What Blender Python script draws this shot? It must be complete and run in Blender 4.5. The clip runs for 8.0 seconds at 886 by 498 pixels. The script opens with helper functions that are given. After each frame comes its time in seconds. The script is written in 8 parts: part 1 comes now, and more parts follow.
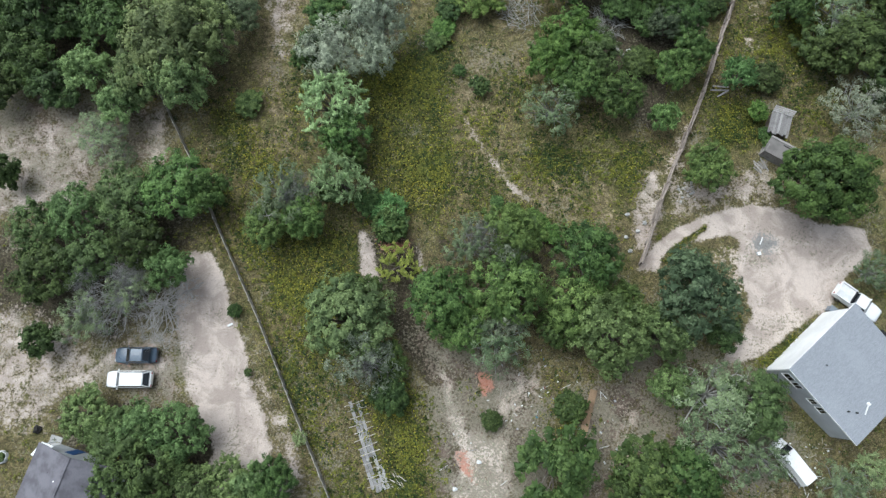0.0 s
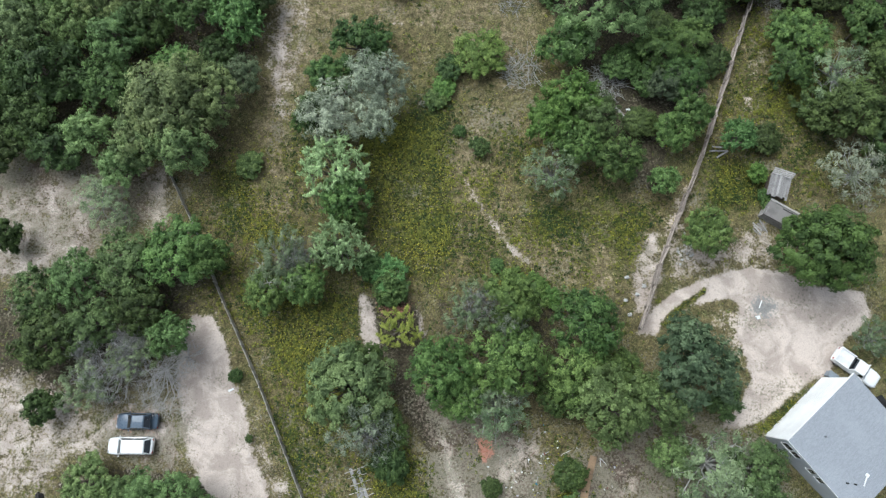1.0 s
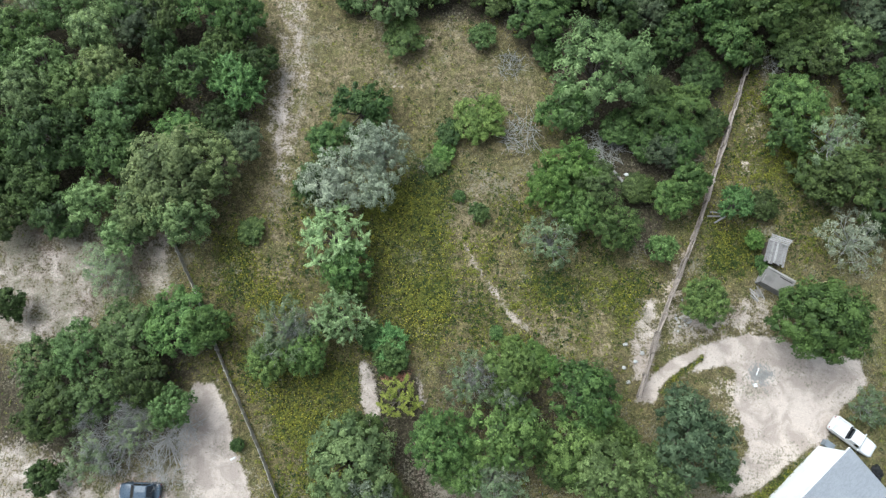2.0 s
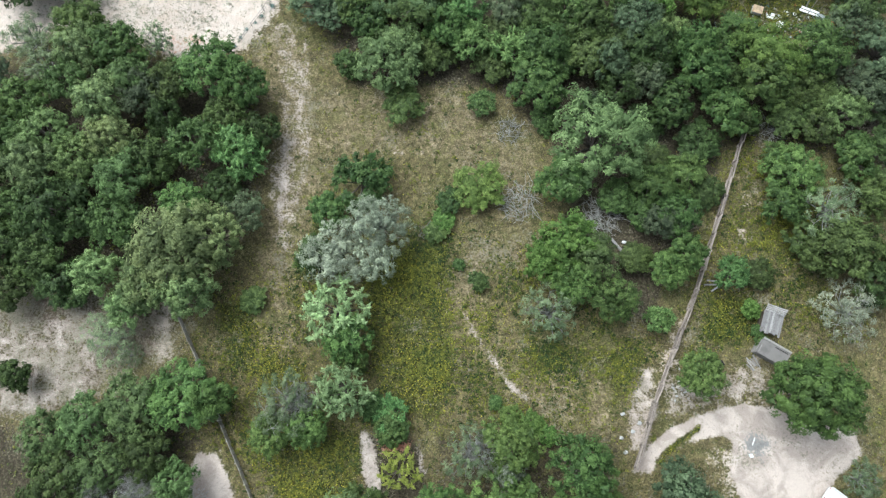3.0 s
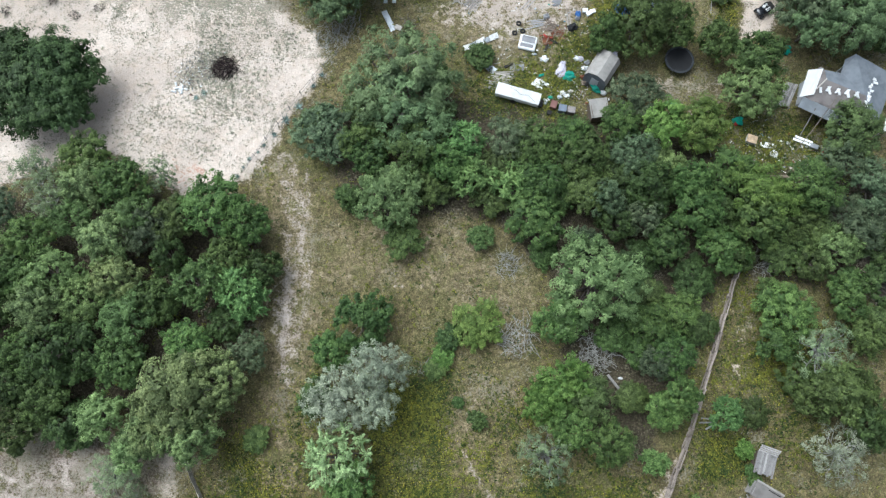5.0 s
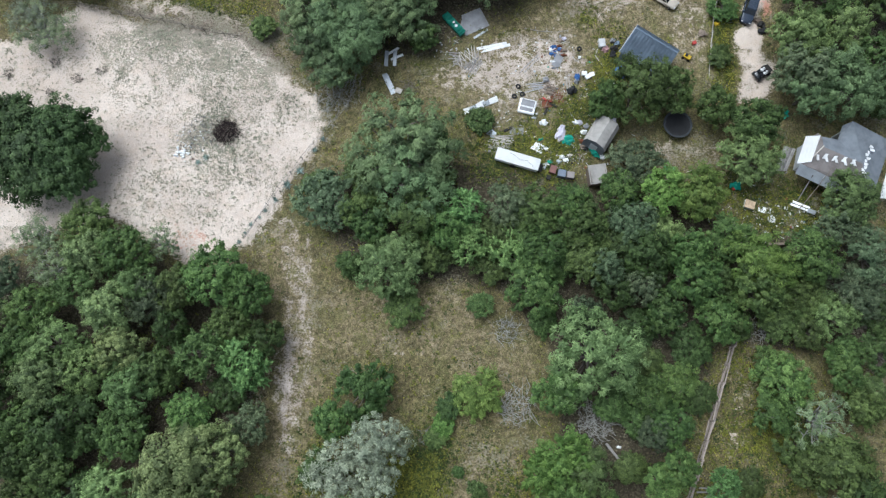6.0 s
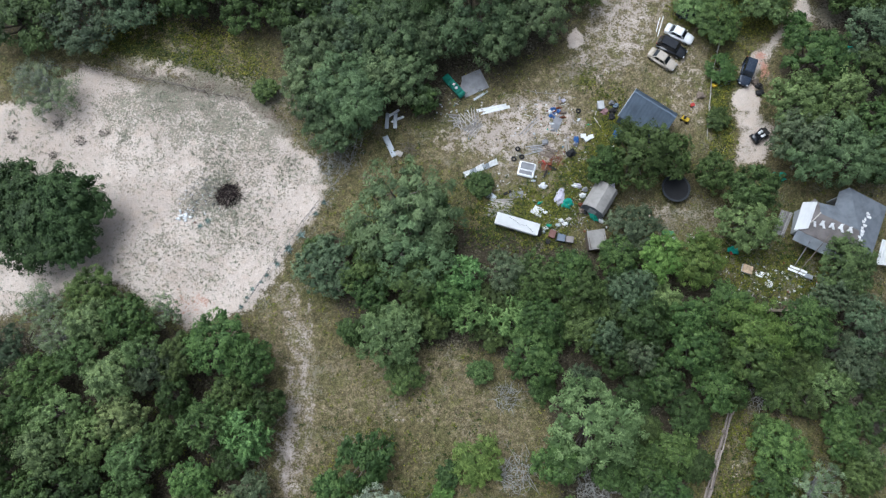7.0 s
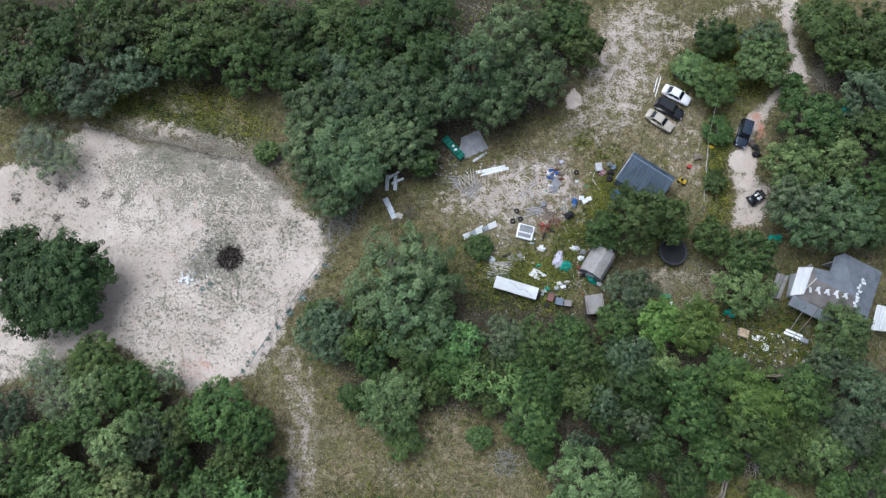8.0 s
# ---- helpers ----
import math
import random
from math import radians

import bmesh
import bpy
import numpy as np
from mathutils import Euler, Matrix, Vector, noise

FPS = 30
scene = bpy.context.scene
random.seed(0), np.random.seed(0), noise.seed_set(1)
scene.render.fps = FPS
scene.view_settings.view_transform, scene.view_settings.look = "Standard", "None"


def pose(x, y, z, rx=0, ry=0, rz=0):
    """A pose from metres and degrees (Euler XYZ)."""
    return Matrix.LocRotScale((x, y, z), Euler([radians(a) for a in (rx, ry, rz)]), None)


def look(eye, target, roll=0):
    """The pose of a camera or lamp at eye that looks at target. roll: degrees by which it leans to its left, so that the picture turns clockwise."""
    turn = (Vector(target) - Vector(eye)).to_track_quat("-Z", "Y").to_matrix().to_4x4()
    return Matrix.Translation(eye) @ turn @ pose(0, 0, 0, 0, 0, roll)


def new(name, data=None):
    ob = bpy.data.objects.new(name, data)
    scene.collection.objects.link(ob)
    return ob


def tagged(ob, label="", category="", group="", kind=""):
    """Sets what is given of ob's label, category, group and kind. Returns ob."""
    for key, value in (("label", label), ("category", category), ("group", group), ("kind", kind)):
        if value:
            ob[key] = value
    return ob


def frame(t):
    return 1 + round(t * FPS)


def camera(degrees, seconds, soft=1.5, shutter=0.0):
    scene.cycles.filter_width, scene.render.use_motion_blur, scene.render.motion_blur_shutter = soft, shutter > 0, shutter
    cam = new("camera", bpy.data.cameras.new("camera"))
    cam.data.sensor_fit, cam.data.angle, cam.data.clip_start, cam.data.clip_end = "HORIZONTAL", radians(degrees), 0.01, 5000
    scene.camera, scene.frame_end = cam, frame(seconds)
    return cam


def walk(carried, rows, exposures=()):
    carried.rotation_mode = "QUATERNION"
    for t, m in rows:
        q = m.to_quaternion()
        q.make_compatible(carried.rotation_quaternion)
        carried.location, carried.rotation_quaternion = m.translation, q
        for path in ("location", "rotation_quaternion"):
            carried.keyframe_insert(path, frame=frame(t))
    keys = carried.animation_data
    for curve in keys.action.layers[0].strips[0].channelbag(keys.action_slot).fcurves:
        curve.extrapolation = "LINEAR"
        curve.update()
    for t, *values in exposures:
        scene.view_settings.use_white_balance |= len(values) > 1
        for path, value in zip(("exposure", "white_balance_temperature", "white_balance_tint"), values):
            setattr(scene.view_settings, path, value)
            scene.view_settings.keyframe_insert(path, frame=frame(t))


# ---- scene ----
PLAN = 1.15  # metres to a unit of the plan
EXPO, SUN_ROT, SUN_UP = 0.35, -45, 58
cam = camera(73.0, 8.0, soft=1.35)
# A drone that flies north and climbs, its lens held 78 degrees below the horizon: seconds, x, y, height in plan units
FLIGHT = [
    (0.0, 1.27, 0.93, 60.00), (0.5, 1.26, 4.05, 60.75), (1.0, 1.25, 7.27, 61.55), (1.5, 1.26, 10.60, 62.47),
    (3.0, 1.29, 21.26, 65.85), (3.5, 1.31, 24.94, 66.99), (4.0, 1.34, 28.68, 68.12), (4.5, 1.36, 32.44, 69.20),
    (6.0, 1.35, 44.04, 72.49), (6.5, 1.34, 47.93, 73.65), (7.0, 1.33, 51.84, 74.79), (7.5, 1.35, 55.76, 76.01),
    (8.0, 1.39, 59.65, 77.27),
]
walk(cam, [(t, pose(x * PLAN, y * PLAN, z * PLAN, 12.0, 0, 0)) for t, x, y, z in FLIGHT], exposures=[(0.0, EXPO + 0.17, 5760, 4), (3.0, EXPO + 0.52, 5760, 2), (4.5, EXPO + 0.45, 5700, 3), (6.5, EXPO + 0.12, 5620, 6), (8.0, EXPO - 0.01, 5500, 9)])

# ---- light: an overcast sky and a veiled sun ----
world = bpy.data.worlds.new("overcast_sky")
scene.world = world
world.use_nodes = True
wn = world.node_tree
sky = wn.nodes.new("ShaderNodeTexSky")
sky.sky_type, sky.sun_disc = "NISHITA", False
sky.sun_elevation, sky.sun_rotation = radians(SUN_UP), radians(SUN_ROT)
sky.dust_density, sky.air_density, sky.ozone_density = 4.0, 1.0, 1.0
soft_sky = wn.nodes.new("ShaderNodeHueSaturation")
soft_sky.inputs["Saturation"].default_value = 0.35
wn.links.new(sky.outputs[0], soft_sky.inputs["Color"])
wn.links.new(soft_sky.outputs[0], wn.nodes["Background"].inputs[0])
wn.nodes["Background"].inputs[1].default_value = 0.112
sun = new("sun", bpy.data.lights.new("sun", "SUN"))
sun.data.energy, sun.data.angle, sun.data.color = 1.75, radians(52), (1.0, 0.97, 0.93)
sun.matrix_world = look(Vector((math.sin(radians(SUN_ROT)) * math.cos(radians(SUN_UP)), math.cos(radians(SUN_ROT)) * math.cos(radians(SUN_UP)), math.sin(radians(SUN_UP)))) * 150, (0, 0, 0))

# ---- materials ----
class Nodes:
    """Short hand for node graphs."""

    def __init__(self, name, rough=0.9, metal=0.0, spec=0.3):
        self.m = bpy.data.materials.new(name)
        self.m.use_nodes = True
        self.t = self.m.node_tree
        self.b = self.t.nodes["Principled BSDF"]
        self.b.inputs["Roughness"].default_value = rough
        self.b.inputs["Metallic"].default_value = metal
        self.b.inputs["Specular IOR Level"].default_value = spec

    def put(self, socket, value):
        if hasattr(value, "is_linked"):
            self.t.links.new(value, socket)
        elif isinstance(value, (tuple, list)) and len(value) == 3 and socket.type == "RGBA":
            socket.default_value = (*value, 1)
        else:
            socket.default_value = value

    def coord(self, which="Object"):
        return self.t.nodes.new("ShaderNodeTexCoord").outputs[which]

    def grain(self, scale, detail=4, rough=0.6, vec=None, warp=0.0):
        n = self.t.nodes.new("ShaderNodeTexNoise")
        n.inputs["Scale"].default_value, n.inputs["Detail"].default_value, n.inputs["Roughness"].default_value = scale, detail, rough
        n.inputs["Distortion"].default_value = warp
        self.t.links.new(vec if vec is not None else self.coord(), n.inputs["Vector"])
        return n.outputs["Fac"]

    def scaled(self, vec, sx, sy, sz):
        n = self.t.nodes.new("ShaderNodeMapping")
        n.inputs["Scale"].default_value = (sx, sy, sz)
        self.t.links.new(vec, n.inputs["Vector"])
        return n.outputs[0]

    def sums(self, op, a, b=0.0, c=0.0):
        n = self.t.nodes.new("ShaderNodeMath")
        n.operation = op
        for s, v in zip(n.inputs, (a, b, c)):
            self.put(s, v)
        return n.outputs[0]

    def step(self, value, lo, hi, a=0.0, b=1.0):
        n = self.t.nodes.new("ShaderNodeMapRange")
        n.interpolation_type = "SMOOTHSTEP"
        for s, v in zip(n.inputs, (value, lo, hi, a, b)):
            self.put(s, v)
        return n.outputs[0]

    def mix(self, fac, a, b, blend="MIX"):
        n = self.t.nodes.new("ShaderNodeMix")
        n.data_type, n.blend_type = "RGBA", blend
        self.put(n.inputs[0], fac), self.put(n.inputs[6], a), self.put(n.inputs[7], b)
        return n.outputs[2]

    def attr(self, name):
        n = self.t.nodes.new("ShaderNodeAttribute")
        n.attribute_name = name
        s = self.t.nodes.new("ShaderNodeSeparateColor")
        self.t.links.new(n.outputs["Color"], s.inputs[0])
        return s.outputs

    def island(self):
        return self.t.nodes.new("ShaderNodeNewGeometry").outputs["Random Per Island"]

    def each(self):
        return self.t.nodes.new("ShaderNodeObjectInfo").outputs["Random"]

    def vary(self, col, hue=0.5, sat=1.0, val=1.0):
        n = self.t.nodes.new("ShaderNodeHueSaturation")
        self.put(n.inputs["Color"], col), self.put(n.inputs["Hue"], hue), self.put(n.inputs["Saturation"], sat), self.put(n.inputs["Value"], val)
        return n.outputs[0]

    def bump(self, height, strength=0.5, dist=0.05):
        n = self.t.nodes.new("ShaderNodeBump")
        n.inputs["Strength"].default_value, n.inputs["Distance"].default_value = strength, dist
        self.t.links.new(height, n.inputs["Height"])
        self.t.links.new(n.outputs[0], self.b.inputs["Normal"])

    def colour(self, col):
        self.put(self.b.inputs["Base Color"], col)
        return self


def plain(name, col, rough=0.6, metal=0.0, dirt=0.25, scale=3.0, spec=0.3, bump=0.0):
    """Paint, metal or plastic with stains and fine grain."""
    n = Nodes(name, rough, metal, spec)
    big = n.grain(scale * 0.3, 3)
    fine = n.grain(scale * 6, 5, 0.7)
    dark = tuple(c * (1 - dirt) * 0.95 for c in col)
    c = n.mix(n.step(big, 0.35, 0.7), col, dark)
    c = n.vary(c, 0.5, 1.0, n.step(fine, 0.2, 0.8, 1 - dirt * 0.35, 1 + dirt * 0.35))
    n.put(n.b.inputs["Roughness"], n.step(fine, 0.3, 0.7, rough * 0.85, min(1, rough * 1.15)))
    if bump:
        n.bump(fine, bump, 0.02)
    return n.colour(c).m


def weathered_wood(name, a, b, scale=1.0):
    n = Nodes(name, 0.85)
    v = n.coord()
    streak = n.grain(6 * scale, 5, 0.7, n.scaled(v, 1, 8, 8))
    blotch = n.grain(1.3 * scale, 3, 0.6, v)
    c = n.mix(n.step(streak, 0.3, 0.7), a, b)
    c = n.mix(n.step(blotch, 0.45, 0.75, 0, 0.6), c, tuple(x * 0.5 for x in a))
    c = n.vary(c, 0.5, 1.0, n.step(n.each(), 0, 1, 0.72, 1.25))
    n.bump(streak, 0.4, 0.01)
    return n.colour(c).m


def leaf_material(name, base, young, hue=0.02, glow=0.12, sat=1.0):
    """Foliage: every leaf, clump and tree a little different; some light comes through."""
    n = Nodes(name, 0.62, 0, 0.25)
    island, each = n.island(), n.each()
    clump = n.sums("ADD", n.sums("MULTIPLY", n.attr("leaf_tone")[0], 0.7), n.sums("MULTIPLY", n.grain(3.2, 3, 0.6), 0.3))
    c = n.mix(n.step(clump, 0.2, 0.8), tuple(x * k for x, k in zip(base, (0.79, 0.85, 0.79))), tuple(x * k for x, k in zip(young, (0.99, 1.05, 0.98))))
    c = n.mix(n.step(island, 0.75, 1.0, 0, 0.35), c, tuple(min(1, x * 1.35 + 0.01) for x in young))
    val = n.sums("MULTIPLY", n.step(island, 0, 1, 0.80, 1.20), n.step(each, 0, 1, 0.76, 1.24))
    h = n.step(n.sums("FRACT", n.sums("MULTIPLY", each, 7.31)), 0, 1, 0.5 - hue * 0.4, 0.5 + hue)
    c = n.vary(c, h, sat, val)
    n.colour(c)
    thin = n.t.nodes.new("ShaderNodeBsdfTranslucent")
    n.put(thin.inputs["Color"], c)
    both = n.t.nodes.new("ShaderNodeMixShader")
    both.inputs[0].default_value = glow
    n.t.links.new(n.b.outputs[0], both.inputs[1]), n.t.links.new(thin.outputs[0], both.inputs[2])
    n.t.links.new(both.outputs[0], n.t.nodes["Material Output"].inputs["Surface"])
    return n.m


def ground_material():
    n = Nodes("soil_and_grass", 0.95, 0, 0.15)
    v = n.coord()
    a, b, d = n.attr("zone_a"), n.attr("zone_b"), n.attr("zone_c")
    broad, mid, small, fine = n.grain(0.09, 4, 0.6, v), n.grain(0.7, 5, 0.65, v, 0.4), n.grain(3.4, 5, 0.7, v, 0.3), n.grain(14, 4, 0.75, v)
    edge = n.sums("ADD", n.sums("MULTIPLY", n.sums("SUBTRACT", mid, 0.5), 1.0), n.sums("MULTIPLY", n.sums("SUBTRACT", small, 0.5), 1.1))

    def cover(channel, lo=0.4, hi=0.62, k=1.0):
        return n.step(n.sums("ADD", channel, n.sums("MULTIPLY", edge, k)), lo, hi)

    speck = n.grain(7.5, 3, 0.8, v, 0.5)
    clod = n.grain(1.7, 5, 0.7, v, 0.5)
    grass = n.mix(n.step(mid, 0.38, 0.62), (0.078, 0.066, 0.036), (0.145, 0.120, 0.062))
    grass = n.mix(n.step(n.grain(0.16, 4, 0.65, v, 0.5), 0.46, 0.62, 0, 0.7), grass, (0.078, 0.082, 0.030))
    grass = n.mix(n.step(clod, 0.50, 0.60, 0, 0.75), grass, (0.050, 0.056, 0.022))
    grass = n.mix(n.step(speck, 0.46, 0.62, 0, 0.7), grass, (0.205, 0.175, 0.090))
    dry = n.mix(n.step(small, 0.38, 0.62), (0.130, 0.108, 0.060), (0.235, 0.190, 0.118))
    dry = n.mix(n.step(mid, 0.54, 0.66, 0, 0.6), dry, (0.335, 0.272, 0.195))
    dry = n.mix(n.step(clod, 0.50, 0.60, 0, 0.7), dry, (0.098, 0.092, 0.040))
    dry = n.mix(n.step(speck, 0.52, 0.66, 0, 0.6), dry, (0.085, 0.085, 0.038))
    dry = n.mix(n.step(n.grain(0.3, 3, 0.5, v), 0.50, 0.62, 0, 0.65), dry, (0.118, 0.112, 0.048))
    bare = n.mix(n.step(mid, 0.40, 0.60), (0.076, 0.057, 0.043), (0.165, 0.126, 0.098))
    bare = n.mix(n.step(small, 0.52, 0.62, 0, 0.85), bare, (0.32, 0.25, 0.205))
    bare = n.mix(n.step(speck, 0.52, 0.62, 0, 0.7), bare, (0.080, 0.066, 0.050))
    green = n.mix(n.step(clod, 0.40, 0.60), (0.026, 0.034, 0.012), (0.078, 0.080, 0.024))
    green = n.mix(n.step(small, 0.52, 0.64, 0, 0.6), green, (0.120, 0.098, 0.052))
    green = n.mix(n.step(speck, 0.52, 0.64, 0, 0.7), green, (0.165, 0.150, 0.042))
    sand = n.mix(n.step(broad, 0.4, 0.62), (0.52, 0.438, 0.372), (0.640, 0.548, 0.470))
    sand = n.mix(n.step(mid, 0.46, 0.66, 0, 0.5), sand, (0.52, 0.415, 0.325))
    sand = n.mix(n.step(n.grain(0.28, 5, 0.7, v, 0.8), 0.44, 0.66, 0, 0.5), sand, (0.50, 0.405, 0.33))
    sand = n.mix(n.step(small, 0.56, 0.68, 0, 0.32), sand, (0.40, 0.335, 0.265))
    sand = n.mix(n.step(speck, 0.56, 0.68, 0, 0.3), sand, (0.31, 0.262, 0.205))
    red = n.mix(n.step(small, 0.3, 0.7), (0.42, 0.165, 0.105), (0.50, 0.26, 0.19))
    dark = n.mix(n.step(small, 0.3, 0.7), (0.16, 0.155, 0.145), (0.30, 0.29, 0.275))

    # Leaf litter, kept very dark: under trees its colour also carries their shade
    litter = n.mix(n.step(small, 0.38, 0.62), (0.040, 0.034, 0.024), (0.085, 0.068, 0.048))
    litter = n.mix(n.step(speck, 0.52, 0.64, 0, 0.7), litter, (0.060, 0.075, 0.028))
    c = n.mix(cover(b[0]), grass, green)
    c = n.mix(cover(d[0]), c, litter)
    c = n.mix(cover(a[2]), c, dry)
    c = n.vary(c, 0.5, 1.06, n.step(n.grain(5.2, 4, 0.75, v, 0.3), 0.34, 0.66, 0.62, 1.40))
    c = n.vary(c, 0.5, 1.0, n.step(n.grain(1.3, 4, 0.7, v, 0.6), 0.36, 0.64, 0.72, 1.30))
    c = n.mix(cover(a[1]), c, bare)
    c = n.mix(cover(a[0], 0.33, 0.70, 1.5), c, sand)
    drive = n.mix(n.step(n.grain(0.35, 5, 0.65, v, 0.6), 0.40, 0.62), (0.385, 0.320, 0.275), (0.555, 0.472, 0.410))
    drive = n.mix(n.step(small, 0.54, 0.68, 0, 0.4), drive, (0.28, 0.235, 0.205))
    c = n.mix(cover(d[2], 0.33, 0.66, 1.1), c, drive)
    tuft = n.mix(n.step(speck, 0.4, 0.6), (0.16, 0.145, 0.10), (0.27, 0.245, 0.185))
    c = n.mix(n.step(n.sums("ADD", n.sums("MULTIPLY", a[1], 0.55), n.sums("ADD", n.sums("MULTIPLY", n.sums("SUBTRACT", small, 0.5), 2.4), n.sums("MULTIPLY", n.sums("SUBTRACT", n.grain(0.22, 3, 0.6, v), 0.5), 1.6))), 0.20, 0.42, 0, 0.8), c, tuft)
    c = n.mix(cover(b[2], 0.45, 0.7), c, dark)
    c = n.mix(n.sums("MULTIPLY", cover(b[1], 0.35, 0.6), 0.85), c, red)
    c = n.vary(c, 0.5, 1.0, n.step(fine, 0.3, 0.7, 0.78, 1.20))
    n.bump(n.sums("ADD", small, n.sums("MULTIPLY", fine, 0.4)), 0.6, 0.12)
    return n.colour(c).m


BARK = weathered_wood("grey_brown_bark", (0.11, 0.09, 0.075), (0.20, 0.175, 0.15))
DEAD_BARK = weathered_wood("sun_bleached_dead_wood", (0.30, 0.29, 0.28), (0.48, 0.465, 0.45))
PALE_BARK = weathered_wood("bleached_bark", (0.25, 0.245, 0.225), (0.38, 0.37, 0.34))
LEAVES = {
    "oak": leaf_material("dark_oak_leaves", (0.053, 0.076, 0.021), (0.096, 0.130, 0.039)),
    "round": leaf_material("glossy_green_leaves", (0.058, 0.092, 0.024), (0.104, 0.153, 0.040), 0.005),
    "dome": leaf_material("deep_green_oak_leaves", (0.045, 0.076, 0.024), (0.086, 0.130, 0.045), 0.005),
    "olive": leaf_material("olive_leaves", (0.099, 0.136, 0.047), (0.181, 0.237, 0.085)),
    "mesq": leaf_material("mesquite_leaves", (0.070, 0.108, 0.030), (0.137, 0.189, 0.054)),
    "feather": leaf_material("feathery_leaves", (0.076, 0.105, 0.046), (0.143, 0.183, 0.082)),
    "bright": leaf_material("bright_green_leaves", (0.056, 0.089, 0.023), (0.109, 0.148, 0.044)),
    "lime": leaf_material("lime_green_leaves", (0.100, 0.155, 0.032), (0.174, 0.238, 0.058)),
    "grey": leaf_material("grey_green_leaves", (0.121, 0.151, 0.073), (0.217, 0.253, 0.131), sat=0.95),
    "greyoak": leaf_material("dusty_oak_leaves", (0.068, 0.095, 0.043), (0.123, 0.153, 0.073), sat=0.9),
    "silver": leaf_material("silvery_leaves", (0.195, 0.218, 0.144), (0.377, 0.406, 0.278), sat=0.85),
    "mint": leaf_material("pale_mint_leaves", (0.215, 0.272, 0.120), (0.375, 0.440, 0.215)),
    "pale": leaf_material("ashen_leaves", (0.156, 0.172, 0.108), (0.249, 0.262, 0.173), sat=0.85),
    "pale_green": leaf_material("soft_green_leaves", (0.136, 0.197, 0.072), (0.247, 0.326, 0.131), 0.004),
    "sage": leaf_material("sage_green_leaves", (0.122, 0.152, 0.060), (0.236, 0.273, 0.110)),
    "spray": leaf_material("fresh_green_sprays", (0.088, 0.151, 0.047), (0.195, 0.288, 0.099)),
    "yellow": leaf_material("yellow_green_blades", (0.20, 0.24, 0.040), (0.33, 0.36, 0.075)),
    "brown": leaf_material("withered_leaves", (0.178, 0.116, 0.079), (0.285, 0.198, 0.137)),
}

# ---- ground: one sheet, with its soils as weights ----
def mesh_of(name, verts, faces, material=None, smooth=False):
    """A mesh from arrays of corners and of equal faces."""
    me = bpy.data.meshes.new(name)
    verts, faces = np.asarray(verts, dtype=np.float32), np.asarray(faces, dtype=np.int32)
    k = faces.shape[1]
    me.vertices.add(len(verts)), me.loops.add(faces.size), me.polygons.add(len(faces))
    me.vertices.foreach_set("co", verts.ravel())
    me.loops.foreach_set("vertex_index", faces.ravel())
    me.polygons.foreach_set("loop_start", np.arange(len(faces), dtype=np.int32) * k)
    me.polygons.foreach_set("use_smooth", np.full(len(faces), smooth))
    me.update(calc_edges=True)
    if material:
        me.materials.append(material)
    return me


ZONES = []


def zone(kind, strength, softness, corners):
    ZONES.append((kind, strength, softness * PLAN, np.array(corners) * PLAN))


def inside(x, y, pts, softness):
    """1 well inside the outline, 0 well outside it."""
    far = np.full(x.shape, 1e9)
    odd = np.zeros(x.shape, bool)
    for (ax, ay), (bx, by) in zip(pts, np.roll(pts, -1, axis=0)):
        dx, dy = bx - ax, by - ay
        k = np.clip(((x - ax) * dx + (y - ay) * dy) / (dx * dx + dy * dy + 1e-9), 0, 1)
        far = np.minimum(far, np.hypot(x - ax - k * dx, y - ay - k * dy))
        odd ^= ((ay > y) != (by > y)) & (x < dx * (y - ay) / (dy if abs(dy) > 1e-9 else 1e-9) + ax)
    return np.clip(0.5 + np.where(odd, far, -far) / (2 * softness), 0, 1)


zone("drive", 1.0, 0.5, [(-24.7, 13.4), (-22.4, 13.4), (-20.7, 10.2), (-19.8, 6.8), (-18.4, 4.0), (-17.6, 0.2), (-15.9, -3.0), (-15.2, -6.1), (-15.1, -10.7), (-21.8, -10.7), (-20.6, -6.1), (-21.2, -4.1), (-22.8, -2.0), (-24.5, 1.3), (-25.0, 4.6), (-25.6, 7.9)])  # left drive
zone("drive", 0.52, 2.0, [(-54.8, 9.1), (-39.8, 7.9), (-32.6, 4.6), (-24.4, 6.8), (-23.6, -2.0), (-30.9, -0.9), (-35.7, -2.0), (-37.0, -4.6), (-52.2, -4.6)])  # left yard
zone("bare", 0.7, 2.0, [(-32.6, 4.6), (-24.8, 4.6), (-23.6, -2.0), (-26.4, -2.0), (-32.0, -0.9)])  # left yard mulch
zone("drive", 0.52, 1.5, [(-63.9, 24.8), (-42.7, 28.0), (-38.0, 29.3), (-35.1, 25.4), (-35.4, 20.4), (-37.1, 17.9), (-42.3, 16.7), (-62.1, 16.7)])  # left bare
zone("bare", 0.62, 2.0, [(-64.8, 29.3), (-37.6, 31.3), (-28.3, 30.0), (-27.0, 22.9), (-33.4, 21.0), (-37.0, 16.7), (-61.8, 14.9)])  # left bare edge
zone("drive", 0.5, 1.5, [(-22.1, 13.7), (-19.3, 6.8), (-16.2, 1.8), (-12.6, -4.1), (-10.6, -10.7), (-14.9, -10.7), (-15.2, -6.1), (-17.7, 0.2), (-19.9, 6.8)])  # drive verge
